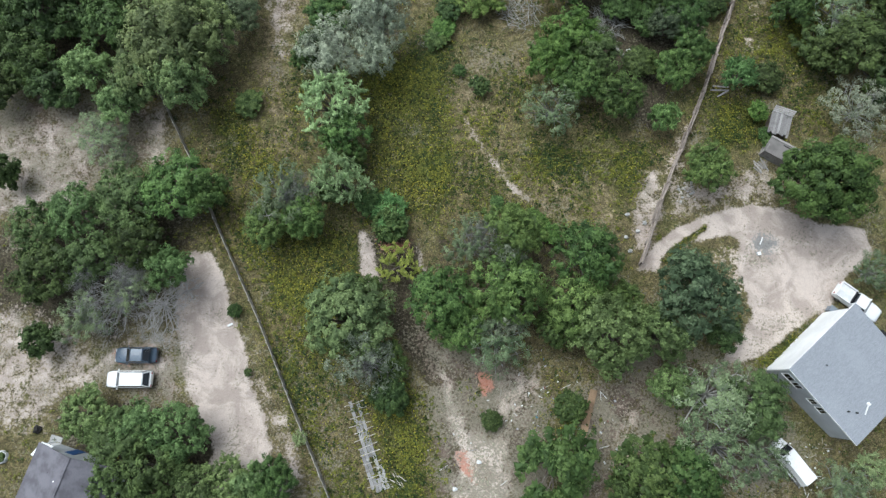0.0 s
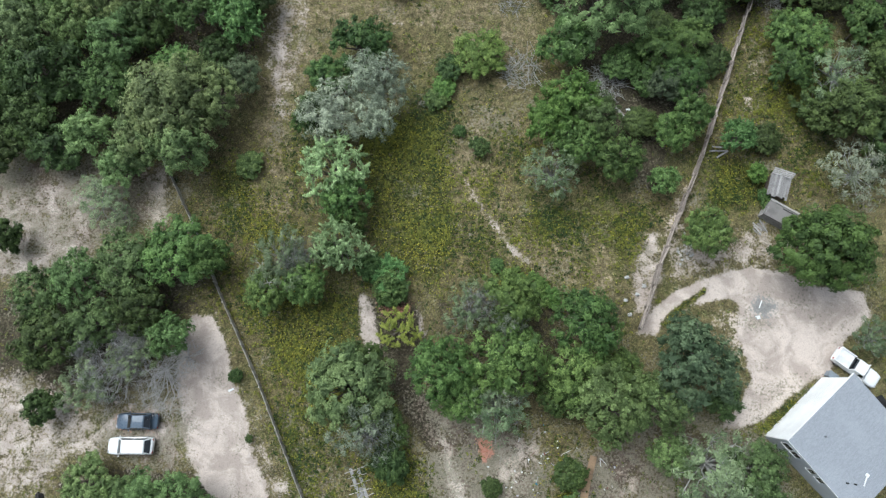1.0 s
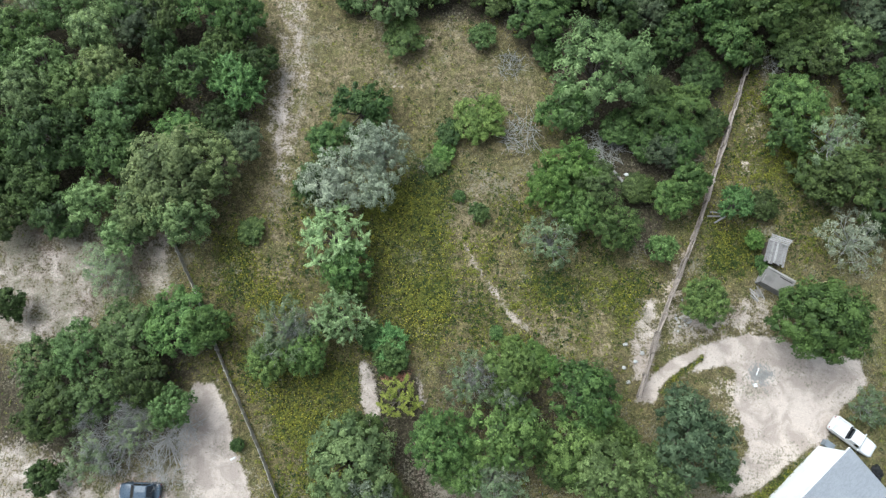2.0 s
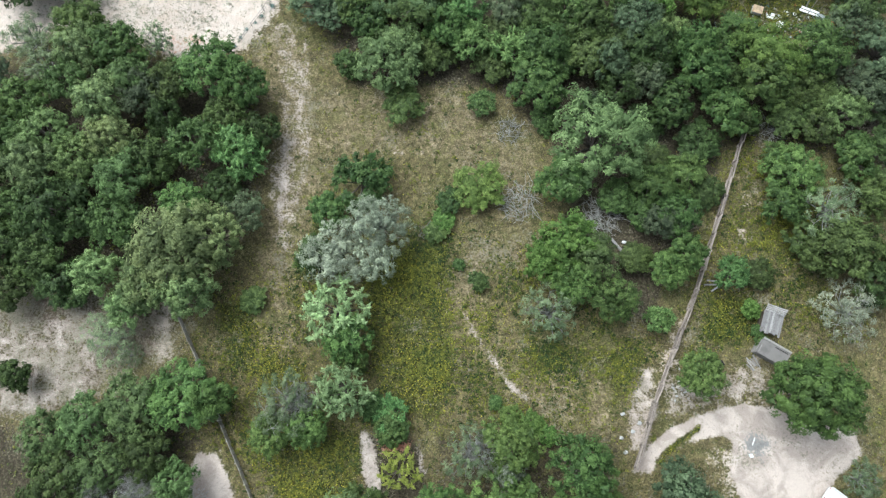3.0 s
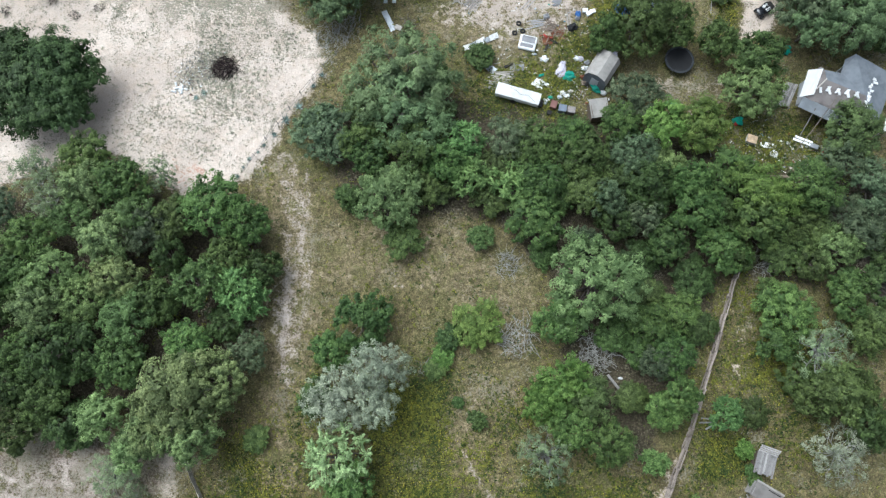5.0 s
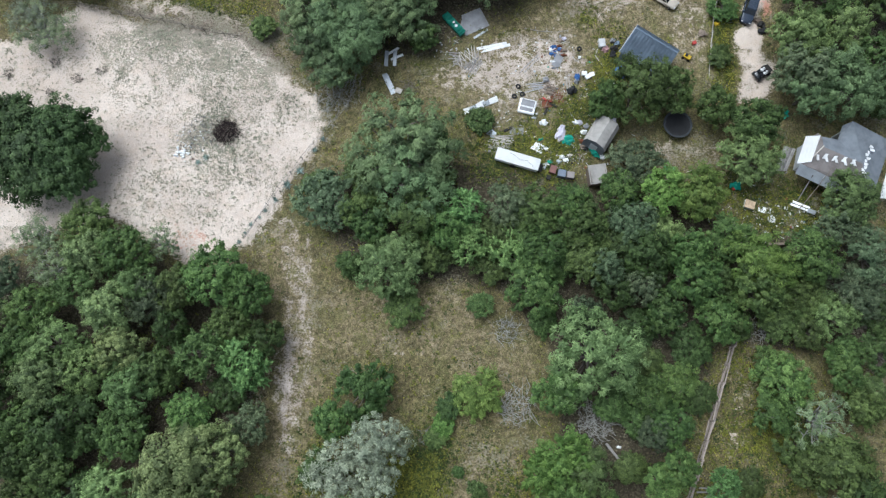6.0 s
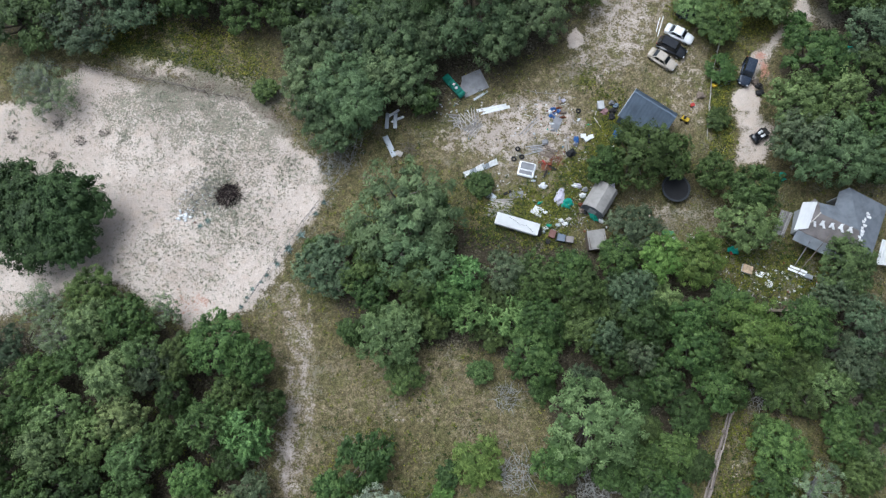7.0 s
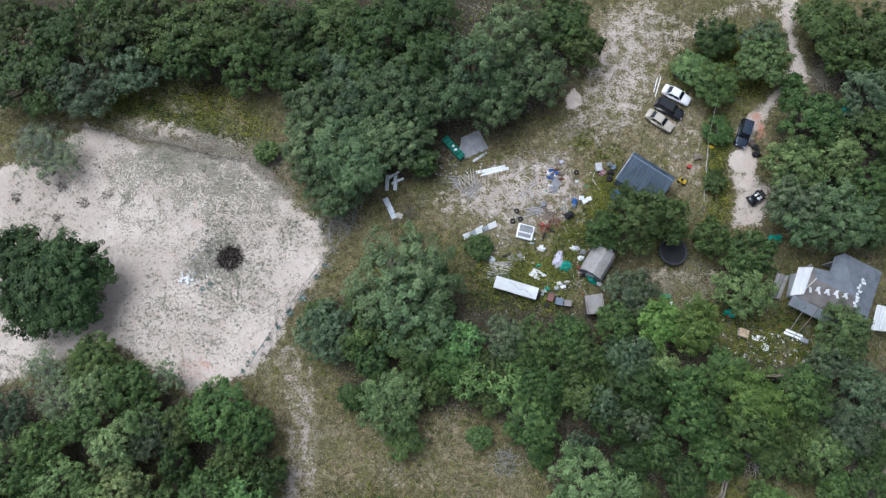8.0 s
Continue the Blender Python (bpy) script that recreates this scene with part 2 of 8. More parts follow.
zone("dry", 0.9, 2.0, [(-22.6, 57.9), (-18.7, 63.7), (-14.2, 57.9), (-13.1, 46.9), (-12.3, 43.6), (-13.5, 40.3), (-15.5, 27.9), (-18.3, 22.1), (-19.5, 22.1), (-19.7, 34.0), (-18.3, 44.2), (-18.0, 50.9)])  # lane dry
zone("drive", 0.55, 0.5, [(-16.1, 63.7), (-15.5, 63.7), (-14.7, 57.1), (-14.2, 50.0), (-14.1, 44.5), (-14.7, 44.5), (-14.9, 50.0), (-15.3, 57.1)])  # east wheel track
zone("drive", 0.55, 0.6, [(-17.7, 49.3), (-16.4, 49.3), (-16.2, 43.2), (-16.7, 36.6), (-17.7, 36.6), (-18.0, 42.5)])  # west wheel track
zone("dry", 0.9, 2.0, [(-19.5, 45.2), (-14.4, 45.2), (-14.5, 35.4), (-14.6, 25.4), (-15.7, 22.3), (-17.4, 22.3), (-18.0, 32.0)])  # lane dry south
zone("drive", 0.42, 1.0, [(-20.7, 64.4), (-17.1, 64.1), (-14.9, 57.8), (-14.0, 50.7), (-13.8, 45.2), (-14.6, 39.2), (-15.6, 34.1), (-17.5, 34.1), (-18.6, 39.2), (-19.4, 43.8), (-18.4, 50.0), (-18.5, 57.1)])  # lane sand
zone("dry", 0.75, 3.0, [(-14.1, 55.1), (4.5, 55.8), (7.9, 49.6), (13.1, 44.2), (9.0, 39.0), (-0.3, 44.2), (-3.0, 46.9), (-11.0, 45.5), (-13.7, 46.9)])  # meadow dry
zone("dry", 0.8, 2.0, [(2.3, 34.0), (10.4, 38.8), (10.3, 34.0), (5.9, 30.0), (8.2, 22.9), (18.8, 20.4), (19.6, 14.9), (11.5, 16.1), (9.9, 18.6), (5.8, 19.8), (4.0, 24.8), (1.0, 28.7)])  # meadow dry east
zone("bare", 0.35, 2.0, [(3.5, 38.1), (10.4, 38.1), (10.3, 32.6), (4.1, 32.0)])  # meadow bare
zone("drive", 0.55, 0.35, [(2.8, 29.0), (3.8, 28.3), (5.2, 25.8), (7.0, 23.2), (8.4, 21.0), (10.8, 19.0), (10.1, 18.4), (8.1, 19.8), (6.4, 22.6), (4.6, 25.4)])  # footpath
zone("drive", 0.34, 1.5, [(-11.1, 47.2), (-4.3, 47.9), (2.4, 46.9), (2.4, 45.9), (-4.3, 46.2), (-10.3, 46.2)])  # footpath bare
zone("green", 0.9, 2.0, [(-24.0, 29.3), (-19.7, 29.3), (-13.3, 22.3), (-13.1, 18.6), (-18.5, 20.4), (-21.6, 22.3)])  # weeds west
zone("green", 1.0, 2.0, [(-7.0, 34.7), (1.6, 36.0), (2.2, 20.4), (0.4, 16.7), (-3.7, 17.9), (-6.7, 22.3)])  # weeds mid
zone("green", 0.8, 2.0, [(-20.0, 16.1), (-7.1, 16.1), (-6.9, 6.8), (-11.2, 2.4), (-12.5, 5.7), (-16.1, 9.1)])  # weeds low
zone("green", 0.7, 1.5, [(-16.4, 4.6), (-13.4, 2.4), (-8.7, -6.1), (-6.4, -10.7), (-9.0, -10.7), (-11.9, -6.1)])  # weeds strip
zone("green", 0.7, 1.5, [(-6.7, -0.9), (-1.2, -0.4), (0.5, -10.7), (-3.7, -10.7), (-5.4, -6.1)])  # weeds plank
zone("green", 0.6, 2.0, [(9.5, 25.4), (23.9, 24.8), (22.9, 20.4), (19.7, 16.1), (17.6, 20.4), (8.1, 21.0)])  # weeds east
zone("litter", 0.8, 0.8, [(-7.3, 15.5), (-3.7, 15.9), (-1.0, 14.2), (-0.3, 10.7), (-1.2, 8.0), (-6.6, 8.0)])  # bush pit
zone("red", 0.46, 0.8, [(-6.1, 15.3), (-1.6, 14.9), (-1.3, 12.9), (-5.6, 12.7)])  # brown soil in the pit
zone("drive", 0.85, 0.35, [(-7.5, 15.5), (-6.6, 15.5), (-5.6, 13.5), (-5.1, 9.6), (-6.5, 8.9), (-7.2, 11.8)])  # pit rim west
zone("drive", 0.7, 0.3, [(-1.7, 14.4), (-1.0, 13.9), (-0.3, 11.0), (-0.8, 9.6), (-1.1, 11.8)])  # pit rim east
zone("bare", 0.68, 2.0, [(-3.5, 6.8), (5.5, 4.6), (11.0, 1.8), (12.7, -11.2), (-0.0, -11.2), (-1.2, 2.4)])  # south bare
zone("sand", 0.8, 0.8, [(0.5, 3.5), (1.6, 3.2), (2.1, -0.4), (3.8, -4.1), (7.6, -5.1), (7.9, -11.2), (1.6, -11.2), (2.7, -7.2), (1.0, -0.9)])  # south sand
zone("sand", 0.58, 1.5, [(6.0, 1.3), (11.0, 1.8), (10.9, -2.0), (7.6, -5.1), (5.4, -3.0)])  # south sand pale
zone("red", 1.0, 0.5, [(4.5, 1.3), (5.9, 1.2), (6.3, -0.4), (5.2, -1.0)])  # red soil
zone("red", 0.7, 0.6, [(2.1, -5.1), (3.7, -6.1), (4.3, -9.2), (2.9, -7.7)])  # red soil low
zone("bare", 0.75, 2.0, [(14.3, 0.2), (21.0, 1.8), (22.5, -0.9), (18.3, -6.1), (17.0, -11.2), (12.7, -11.2)])  # south east bare
zone("bare", 0.62, 3.0, [(15.7, 6.8), (35.6, 2.4), (35.0, -11.2), (18.0, -11.2)])  # yard shade bare
zone("drive", 1.0, 0.5, [(21.0, 11.4), (22.5, 13.7), (24.9, 15.7), (29.2, 17.5), (33.4, 18.4), (36.8, 17.8), (40.2, 16.3), (44.8, 15.8), (45.2, 13.2), (42.0, 10.8), (40.5, 7.9), (37.0, 4.8), (32.8, 2.6), (28.3, 2.1), (30.8, 4.6), (32.3, 6.8), (31.9, 9.1), (31.2, 11.4), (31.8, 14.6), (30.7, 15.2), (27.4, 14.5), (24.4, 13.2), (22.9, 11.4)])  # right drive
zone("dark", 0.7, 1.0, [(32.6, 16.1), (36.5, 15.2), (35.0, 12.0), (32.8, 13.2)])  # right drive gravel
zone("sand", 0.55, 1.5, [(28.8, 13.7), (33.0, 14.9), (33.8, 11.4), (32.7, 6.8), (30.7, 9.1)])  # right drive edge
zone("drive", 0.5, 1.5, [(24.7, 20.4), (32.0, 22.3), (35.9, 24.8), (37.5, 18.6), (31.0, 17.8), (25.0, 16.1)])  # coop sand
zone("drive", 0.55, 0.8, [(22.5, 22.3), (24.3, 22.3), (24.5, 17.3), (22.5, 13.7), (20.7, 13.2), (20.4, 17.3)])  # fence sand
zone("green", 0.9, 2.0, [(31.0, 30.6), (36.5, 30.6), (35.9, 24.8), (28.6, 24.2)])  # coop lush
zone("sand", 0.5, 0.6, [(34.2, 38.0), (35.8, 37.8), (35.9, 35.7), (34.5, 35.9)])  # coop bare dirt
zone("green", 0.42, 3.0, [(36.3, 48.2), (45.9, 49.6), (40.6, 27.9), (29.7, 27.9)])  # east paddock
zone("sand", 1.0, 1.2, [(-79.9, 85.5), (-54.8, 88.0), (-47.9, 93.5), (-39.2, 90.5), (-33.0, 89.6), (-26.2, 88.8), (-22.2, 85.5), (-19.0, 82.2), (-15.2, 79.8), (-13.9, 75.8), (-14.9, 72.7), (-16.6, 70.4), (-18.6, 67.4), (-19.8, 63.7), (-22.7, 60.0), (-26.1, 59.0), (-30.2, 57.9), (-33.2, 60.0), (-36.1, 61.1), (-39.9, 63.5), (-46.1, 62.3), (-53.3, 59.0), (-74.0, 57.9)])  # clearing
zone("bare", 0.8, 4.0, [(-33.5, 94.8), (-21.7, 90.5), (-16.8, 83.0), (-24.7, 79.0), (-38.6, 84.6), (-43.7, 83.8), (-46.4, 87.1)])  # clearing weeds
zone("bare", 0.85, 2.0, [(-32.8, 78.2), (-26.8, 77.4), (-25.0, 71.9), (-29.2, 70.4), (-32.3, 73.5)])  # clearing weeds mid
zone("red", 0.45, 2.0, [(-33.5, 62.9), (-27.1, 62.2), (-25.5, 59.3), (-30.2, 57.9), (-33.8, 59.3)])  # clearing red
zone("dark", 0.6, 1.5, [(-16.7, 81.4), (-12.2, 79.0), (-12.0, 73.5), (-15.1, 70.4), (-13.9, 75.0)])  # clearing edge
zone("yellow", 1.0, 2.0, [(-45.6, 99.6), (-37.1, 101.4), (-27.3, 97.9), (-23.1, 92.9), (-25.1, 88.8), (-33.9, 92.0), (-44.3, 95.0)])  # north weeds
zone("dry", 0.7, 1.5, [(-45.1, 95.0), (-34.8, 93.3), (-26.0, 90.0), (-26.6, 87.9), (-40.0, 90.8)])  # north bare
zone("dry", 1.0, 2.0, [(-1.9, 80.0), (4.9, 86.3), (12.7, 91.2), (21.5, 95.4), (22.2, 111.1), (33.9, 114.8), (32.1, 101.4), (38.1, 97.9), (37.2, 83.1), (25.4, 83.9), (22.4, 83.1), (19.0, 76.9), (14.4, 73.1), (8.5, 73.9), (6.3, 77.7)])  # junk yard
zone("sand", 0.54, 2.0, [(0.3, 81.6), (6.4, 85.5), (18.1, 90.4), (18.6, 83.1), (14.7, 80.8), (8.6, 80.0)])  # junk sand
zone("sand", 0.5, 2.0, [(23.9, 111.1), (33.9, 114.8), (30.5, 101.4), (27.6, 93.7), (23.0, 95.4), (21.8, 102.2)])  # junk sand north
zone("green", 0.6, 2.0, [(10.0, 74.6), (22.6, 87.1), (26.3, 84.7), (20.5, 76.9), (17.9, 67.2), (6.2, 67.2), (4.1, 75.4)])  # junk grass
zone("sand", 0.36, 2.0, [(30.2, 97.1), (38.0, 96.2), (37.2, 83.1), (31.5, 83.9)])  # yard lawn
zone("sand", 0.8, 0.8, [(50.8, 114.8), (53.5, 114.8), (51.5, 107.5), (52.6, 103.1), (53.4, 100.5), (50.2, 99.6), (47.0, 95.8), (45.7, 93.3), (43.7, 91.2), (43.9, 87.1), (42.5, 80.0), (40.3, 80.0), (41.8, 86.3), (40.2, 87.1), (40.2, 88.8), (41.7, 90.2), (41.8, 93.3), (43.8, 95.4), (45.4, 96.2), (48.6, 99.6), (50.6, 103.1), (50.3, 107.5), (49.5, 110.7)])  # east road
zone("sand", 1.0, 0.4, [(40.8, 89.6), (42.1, 90.2), (43.4, 90.0), (44.1, 88.6), (43.7, 87.1), (42.3, 86.7), (40.8, 87.1), (40.3, 88.4)])  # round sand
zone("red", 0.75, 1.0, [(44.2, 95.4), (45.7, 95.4), (45.8, 92.0), (44.5, 91.2)])  # road red
zone("green", 0.9, 1.0, [(38.1, 95.4), (41.0, 95.4), (41.0, 90.8), (39.8, 87.1), (40.0, 80.0), (36.5, 80.0)])  # road verge
zone("sand", 1.2, 0.4, [(18.6, 97.8), (19.6, 99.1), (20.6, 98.1), (20.6, 96.6), (19.4, 95.9), (18.6, 96.1)])  # white patch
zone("sand", 0.55, 1.0, [(27.0, 73.9), (35.1, 73.1), (38.9, 73.9), (38.8, 72.4), (34.3, 71.6), (26.9, 71.6)])  # tramp path
zone("bare", 0.28, 2.0, [(37.5, 67.2), (50.6, 67.2), (48.2, 60.1), (38.2, 60.1)])  # junk house yard
zone("bare", 0.9, 3.0, [(50.5, 53.0), (59.0, 55.1), (58.6, 44.2), (51.9, 44.2)])  # east bare
zone("dry", 0.6, 3.0, [(6.5, 49.6), (14.7, 49.6), (12.9, 37.0), (7.0, 38.3)])  # grass beside the east wood
zone("bare", 0.7, 1.5, [(-45.1, 95.0), (-36.3, 93.3), (-28.3, 89.6), (-22.0, 87.9), (-18.7, 83.9), (-24.8, 84.7), (-33.5, 88.4), (-41.6, 91.2)])  # clearing north strip
zone("drive", 0.42, 2.0, [(6.4, 84.7), (10.3, 87.1), (18.0, 88.8), (21.0, 87.1), (19.1, 79.2), (14.5, 76.2), (7.8, 76.9), (2.6, 80.8)])  # junk edge
zone("bare", 0.42, 2.0, [(27.1, 74.6), (38.2, 74.6), (38.4, 68.7), (31.7, 67.2), (27.4, 68.7)])  # tramp yard
zone("green", 0.3, 3.0, [(-22.2, 30.0), (-12.8, 38.1), (-4.0, 38.1), (10.3, 34.0), (23.3, 24.8), (20.8, 14.3), (8.1, 17.3), (-3.6, 14.9), (-6.8, 4.6), (-11.1, -0.9), (-6.4, -10.7), (-9.6, -10.7), (-14.5, 2.4), (-19.6, 11.4), (-24.0, 22.3)])  # meadow weeds
# Floors below the trees: leaf litter plus painted under-crown shade
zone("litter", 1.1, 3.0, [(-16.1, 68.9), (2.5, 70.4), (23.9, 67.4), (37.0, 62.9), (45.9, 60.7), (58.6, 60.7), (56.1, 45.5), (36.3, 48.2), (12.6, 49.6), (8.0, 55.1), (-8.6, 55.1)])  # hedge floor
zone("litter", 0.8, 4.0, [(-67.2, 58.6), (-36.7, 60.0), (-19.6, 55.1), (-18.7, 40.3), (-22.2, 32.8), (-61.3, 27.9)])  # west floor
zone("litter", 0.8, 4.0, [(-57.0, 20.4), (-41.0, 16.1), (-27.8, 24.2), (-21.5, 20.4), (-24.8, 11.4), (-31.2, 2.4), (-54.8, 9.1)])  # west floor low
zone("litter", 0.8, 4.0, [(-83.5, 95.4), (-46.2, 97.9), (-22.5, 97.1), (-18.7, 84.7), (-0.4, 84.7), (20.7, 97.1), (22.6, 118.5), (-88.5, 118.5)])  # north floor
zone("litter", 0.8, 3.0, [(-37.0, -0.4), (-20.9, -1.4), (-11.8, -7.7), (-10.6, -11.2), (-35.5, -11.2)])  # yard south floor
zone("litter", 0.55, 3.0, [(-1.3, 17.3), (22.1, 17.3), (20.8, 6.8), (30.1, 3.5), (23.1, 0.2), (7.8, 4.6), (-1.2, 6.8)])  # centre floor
zone("sand", 0.6, 0.6, [(0.6, 3.2), (1.4, 3.2), (2.1, -0.4), (2.8, -3.0), (2.1, -3.3), (1.3, -0.4)])  # south streak
zone("sand", 0.5, 1.0, [(7.1, -0.4), (9.3, 0.2), (9.8, -2.5), (7.6, -3.3)])  # south pale spots
zone("green", 0.5, 2.0, [(3.8, -0.9), (11.1, 2.4), (13.0, -4.1), (8.6, -6.1)])  # south weeds
zone("sand", 0.6, 1.0, [(-31.3, 29.3), (-28.2, 29.3), (-27.6, 22.9), (-30.0, 22.3)])  # left bare streak
zone("sand", 0.45, 1.0, [(24.0, 22.5), (26.9, 27.9), (28.4, 26.7), (25.6, 18.5), (23.1, 18.5)])  # fence east sand
zone("sand", 0.4, 2.0, [(35.8, 44.2), (38.5, 44.2), (37.0, 36.5), (33.5, 34.0)])  # paddock sand
zone("green", 0.6, 2.0, [(36.9, 68.7), (46.4, 68.3), (50.4, 65.8), (48.2, 60.1), (37.5, 60.1)])  # junk house green
zone("green", 0.6, 1.5, [(19.4, 93.7), (21.7, 93.3), (22.0, 91.2), (19.7, 90.8)])  # junk green spots
zone("green", 0.7, 1.5, [(21.9, 88.4), (25.8, 89.6), (26.2, 83.9), (22.4, 83.1)])  # junk green carport
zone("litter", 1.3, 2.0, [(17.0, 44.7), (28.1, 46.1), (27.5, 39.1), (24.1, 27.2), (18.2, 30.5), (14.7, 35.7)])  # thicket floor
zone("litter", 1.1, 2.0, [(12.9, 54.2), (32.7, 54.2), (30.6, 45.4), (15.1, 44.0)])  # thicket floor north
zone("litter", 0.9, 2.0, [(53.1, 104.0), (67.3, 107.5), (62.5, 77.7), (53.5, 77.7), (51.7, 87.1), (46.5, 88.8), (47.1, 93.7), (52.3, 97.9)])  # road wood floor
zone("bare", 0.6, 2.0, [(53.5, 104.0), (58.8, 104.9), (59.0, 100.5), (53.1, 97.9)])  # road wood bare
zone("sand", 0.55, 1.5, [(32.3, 106.2), (39.3, 110.7), (46.2, 113.9), (51.9, 113.9), (51.6, 111.6), (45.0, 111.1), (39.9, 108.9), (33.1, 103.5)])  # diagonal track
zone("green", 0.8, 2.0, [(33.0, 103.1), (43.1, 107.5), (51.2, 108.4), (49.5, 100.5), (43.5, 96.2), (38.0, 96.2)])  # car bush floor
zone("dry", 0.6, 2.0, [(-44.8, 99.6), (-37.1, 101.4), (-27.3, 97.9), (-23.1, 92.9), (-26.0, 90.4), (-34.0, 92.9)])  # north brown
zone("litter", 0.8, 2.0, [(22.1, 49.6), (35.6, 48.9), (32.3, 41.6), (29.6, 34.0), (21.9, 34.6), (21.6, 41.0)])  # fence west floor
zone("sand", 0.5, 1.0, [(18.0, -2.0), (20.3, -0.9), (21.0, -6.1), (18.2, -8.7), (17.3, -6.1)])  # south pale mottle
zone("red", 0.42, 0.5, [(-31.4, 4.2), (-27.0, 4.2), (-26.8, 1.5), (-31.4, 1.4)])  # brown dirt by the cars
zone("bare", 0.5, 1.5, [(-15.2, 4.0), (-13.5, 4.6), (-7.6, -6.1), (-6.4, -10.7), (-9.6, -10.7)])  # fence bare
zone("litter", 1.0, 1.2, [(-5.5, 9.9), (-1.5, 10.8), (-0.9, 6.8), (1.6, 2.4), (-0.1, -0.4), (-3.4, 4.6)])  # dark path south of the pit
zone("turf", 1.0, 0.25, [(23.6, 12.4), (24.5, 13.7), (26.2, 14.9), (28.5, 16.3), (28.8, 15.9), (26.7, 14.5), (25.0, 13.2), (24.2, 12.3)])  # grass between the ruts
zone("turf", 1.0, 0.5, [(31.9, 2.1), (35.6, 5.1), (38.4, 6.8), (39.1, 7.3), (37.5, 5.1), (33.9, 1.8)])  # grass along the house
zone("sand", 0.75, 0.8, [(40.2, 86.5), (44.0, 86.5), (45.7, 83.9), (44.1, 79.1), (39.3, 79.1), (40.7, 83.1)])  # wide track by the utility vehicle
zone("drive", 0.46, 1.5, [(-1.9, 82.4), (10.4, 90.0), (18.8, 88.8), (21.3, 84.7), (17.6, 77.7), (7.1, 79.2)])  # trodden yard
zone("drive", 0.42, 1.5, [(20.0, 98.8), (23.3, 107.5), (28.8, 112.0), (38.5, 111.1), (33.8, 103.1), (28.3, 92.9), (23.5, 90.2), (15.0, 90.8)])  # trodden lane north of the yard
zone("sand", 0.5, 1.0, [(-44.3, 95.0), (-36.5, 94.7), (-31.6, 92.5), (-25.3, 91.4), (-25.2, 89.7), (-33.0, 90.6), (-40.0, 91.4)])  # north fence sand


def soils(x, y):
    """The weight of every soil at places x, y."""
    w = {k: np.zeros(x.shape) for k in ("sand", "bare", "dry", "green", "red", "dark", "yellow", "litter", "drive", "turf")}
    for kind, strength, softness, pts in ZONES:
        near = (x > pts[:, 0].min() - softness) & (x < pts[:, 0].max() + softness) & (y > pts[:, 1].min() - softness) & (y < pts[:, 1].max() + softness)
        if near.any():
            w[kind][near] = np.maximum(w[kind][near], strength * inside(x[near], y[near], pts, softness))
    for kind in ("sand", "drive", "bare"):
        w[kind] *= 1 - np.clip(w["turf"], 0, 1)
    w["green"] = np.maximum(w["green"], 0.8 * w["turf"])
    return w


def spaced(lo, hi, step, end):
    """Even steps between lo and hi, then ever wider ones out to the horizon."""
    a, out, d = list(np.arange(lo, hi + step / 2, step)), [], step
    p = hi
    while p < end:
        d *= 1.6
        p += d
        out.append(p)
    return np.array([lo - (q - hi) for q in out[::-1]] + a + out)


def relief(x, y):
    """Gentle swells of a few centimetres."""
    return 0.06 * np.sin(x * 0.31 + 0.4 * y) * np.cos(y * 0.27) + 0.03 * np.sin(x * 1.1 - y * 0.8)


gx, gy = spaced(-76, 78, 0.52, 2600), spaced(-21, 141, 0.52, 2600)
GX, GY = np.meshgrid(gx, gy)
fx, fy = GX.ravel(), GY.ravel()
soil = soils(fx, fy)
nx, ny = len(gx), len(gy)
at = (np.arange(ny - 1)[:, None] * nx + np.arange(nx - 1)[None]).ravel()
ground_mesh = mesh_of("ground", np.stack([fx, fy, relief(fx, fy)], 1), np.stack([at, at + 1, at + nx + 1, at + nx], 1), ground_material(), True)
for layer, kinds in (("zone_a", ("sand", "bare", "dry")), ("zone_b", ("green", "red", "dark")), ("zone_c", ("litter", "yellow", "drive"))):
    data = np.ones((len(fx), 4), np.float32)
    for i, k in enumerate(kinds):
        data[:, i] = soil[k] if k != "green" else np.maximum(soil["green"], soil["yellow"])
    ground_mesh.color_attributes.new(layer, "FLOAT_COLOR", "POINT").data.foreach_set("color", data.ravel())
ground = tagged(new("ground", ground_mesh), "dry sandy ground with patchy grass and weeds", "ground", kind="structure")

# ---- trees ----
def tubes(lines, sides=5):
    """Tapered round limbs: every line is a list of (point, radius)."""
    vs, fs, n0 = [], [], 0
    for line in lines:
        pts = np.array([p for p, _ in line], float)
        rad = np.array([r for _, r in line], float)
        way = np.gradient(pts, axis=0)
        way /= np.linalg.norm(way, axis=1, keepdims=True) + 1e-9
        side = np.cross(way, np.where(np.abs(way[:, 2:3]) > 0.9, [[1.0, 0, 0]], [[0, 0, 1.0]]))
        side /= np.linalg.norm(side, axis=1, keepdims=True) + 1e-9
        other = np.cross(way, side)
        ang = np.arange(sides) * 2 * math.pi / sides
        ring = pts[:, None] + rad[:, None, None] * (np.cos(ang)[None, :, None] * side[:, None] + np.sin(ang)[None, :, None] * other[:, None])
        vs.append(ring.reshape(-1, 3))
        for i in range(len(pts) - 1):
            for j in range(sides):
                k = (j + 1) % sides
                fs.append((n0 + i * sides + j, n0 + i * sides + k, n0 + (i + 1) * sides + k, n0 + (i + 1) * sides + j))
        n0 += len(pts) * sides
    return np.concatenate(vs), np.array(fs)


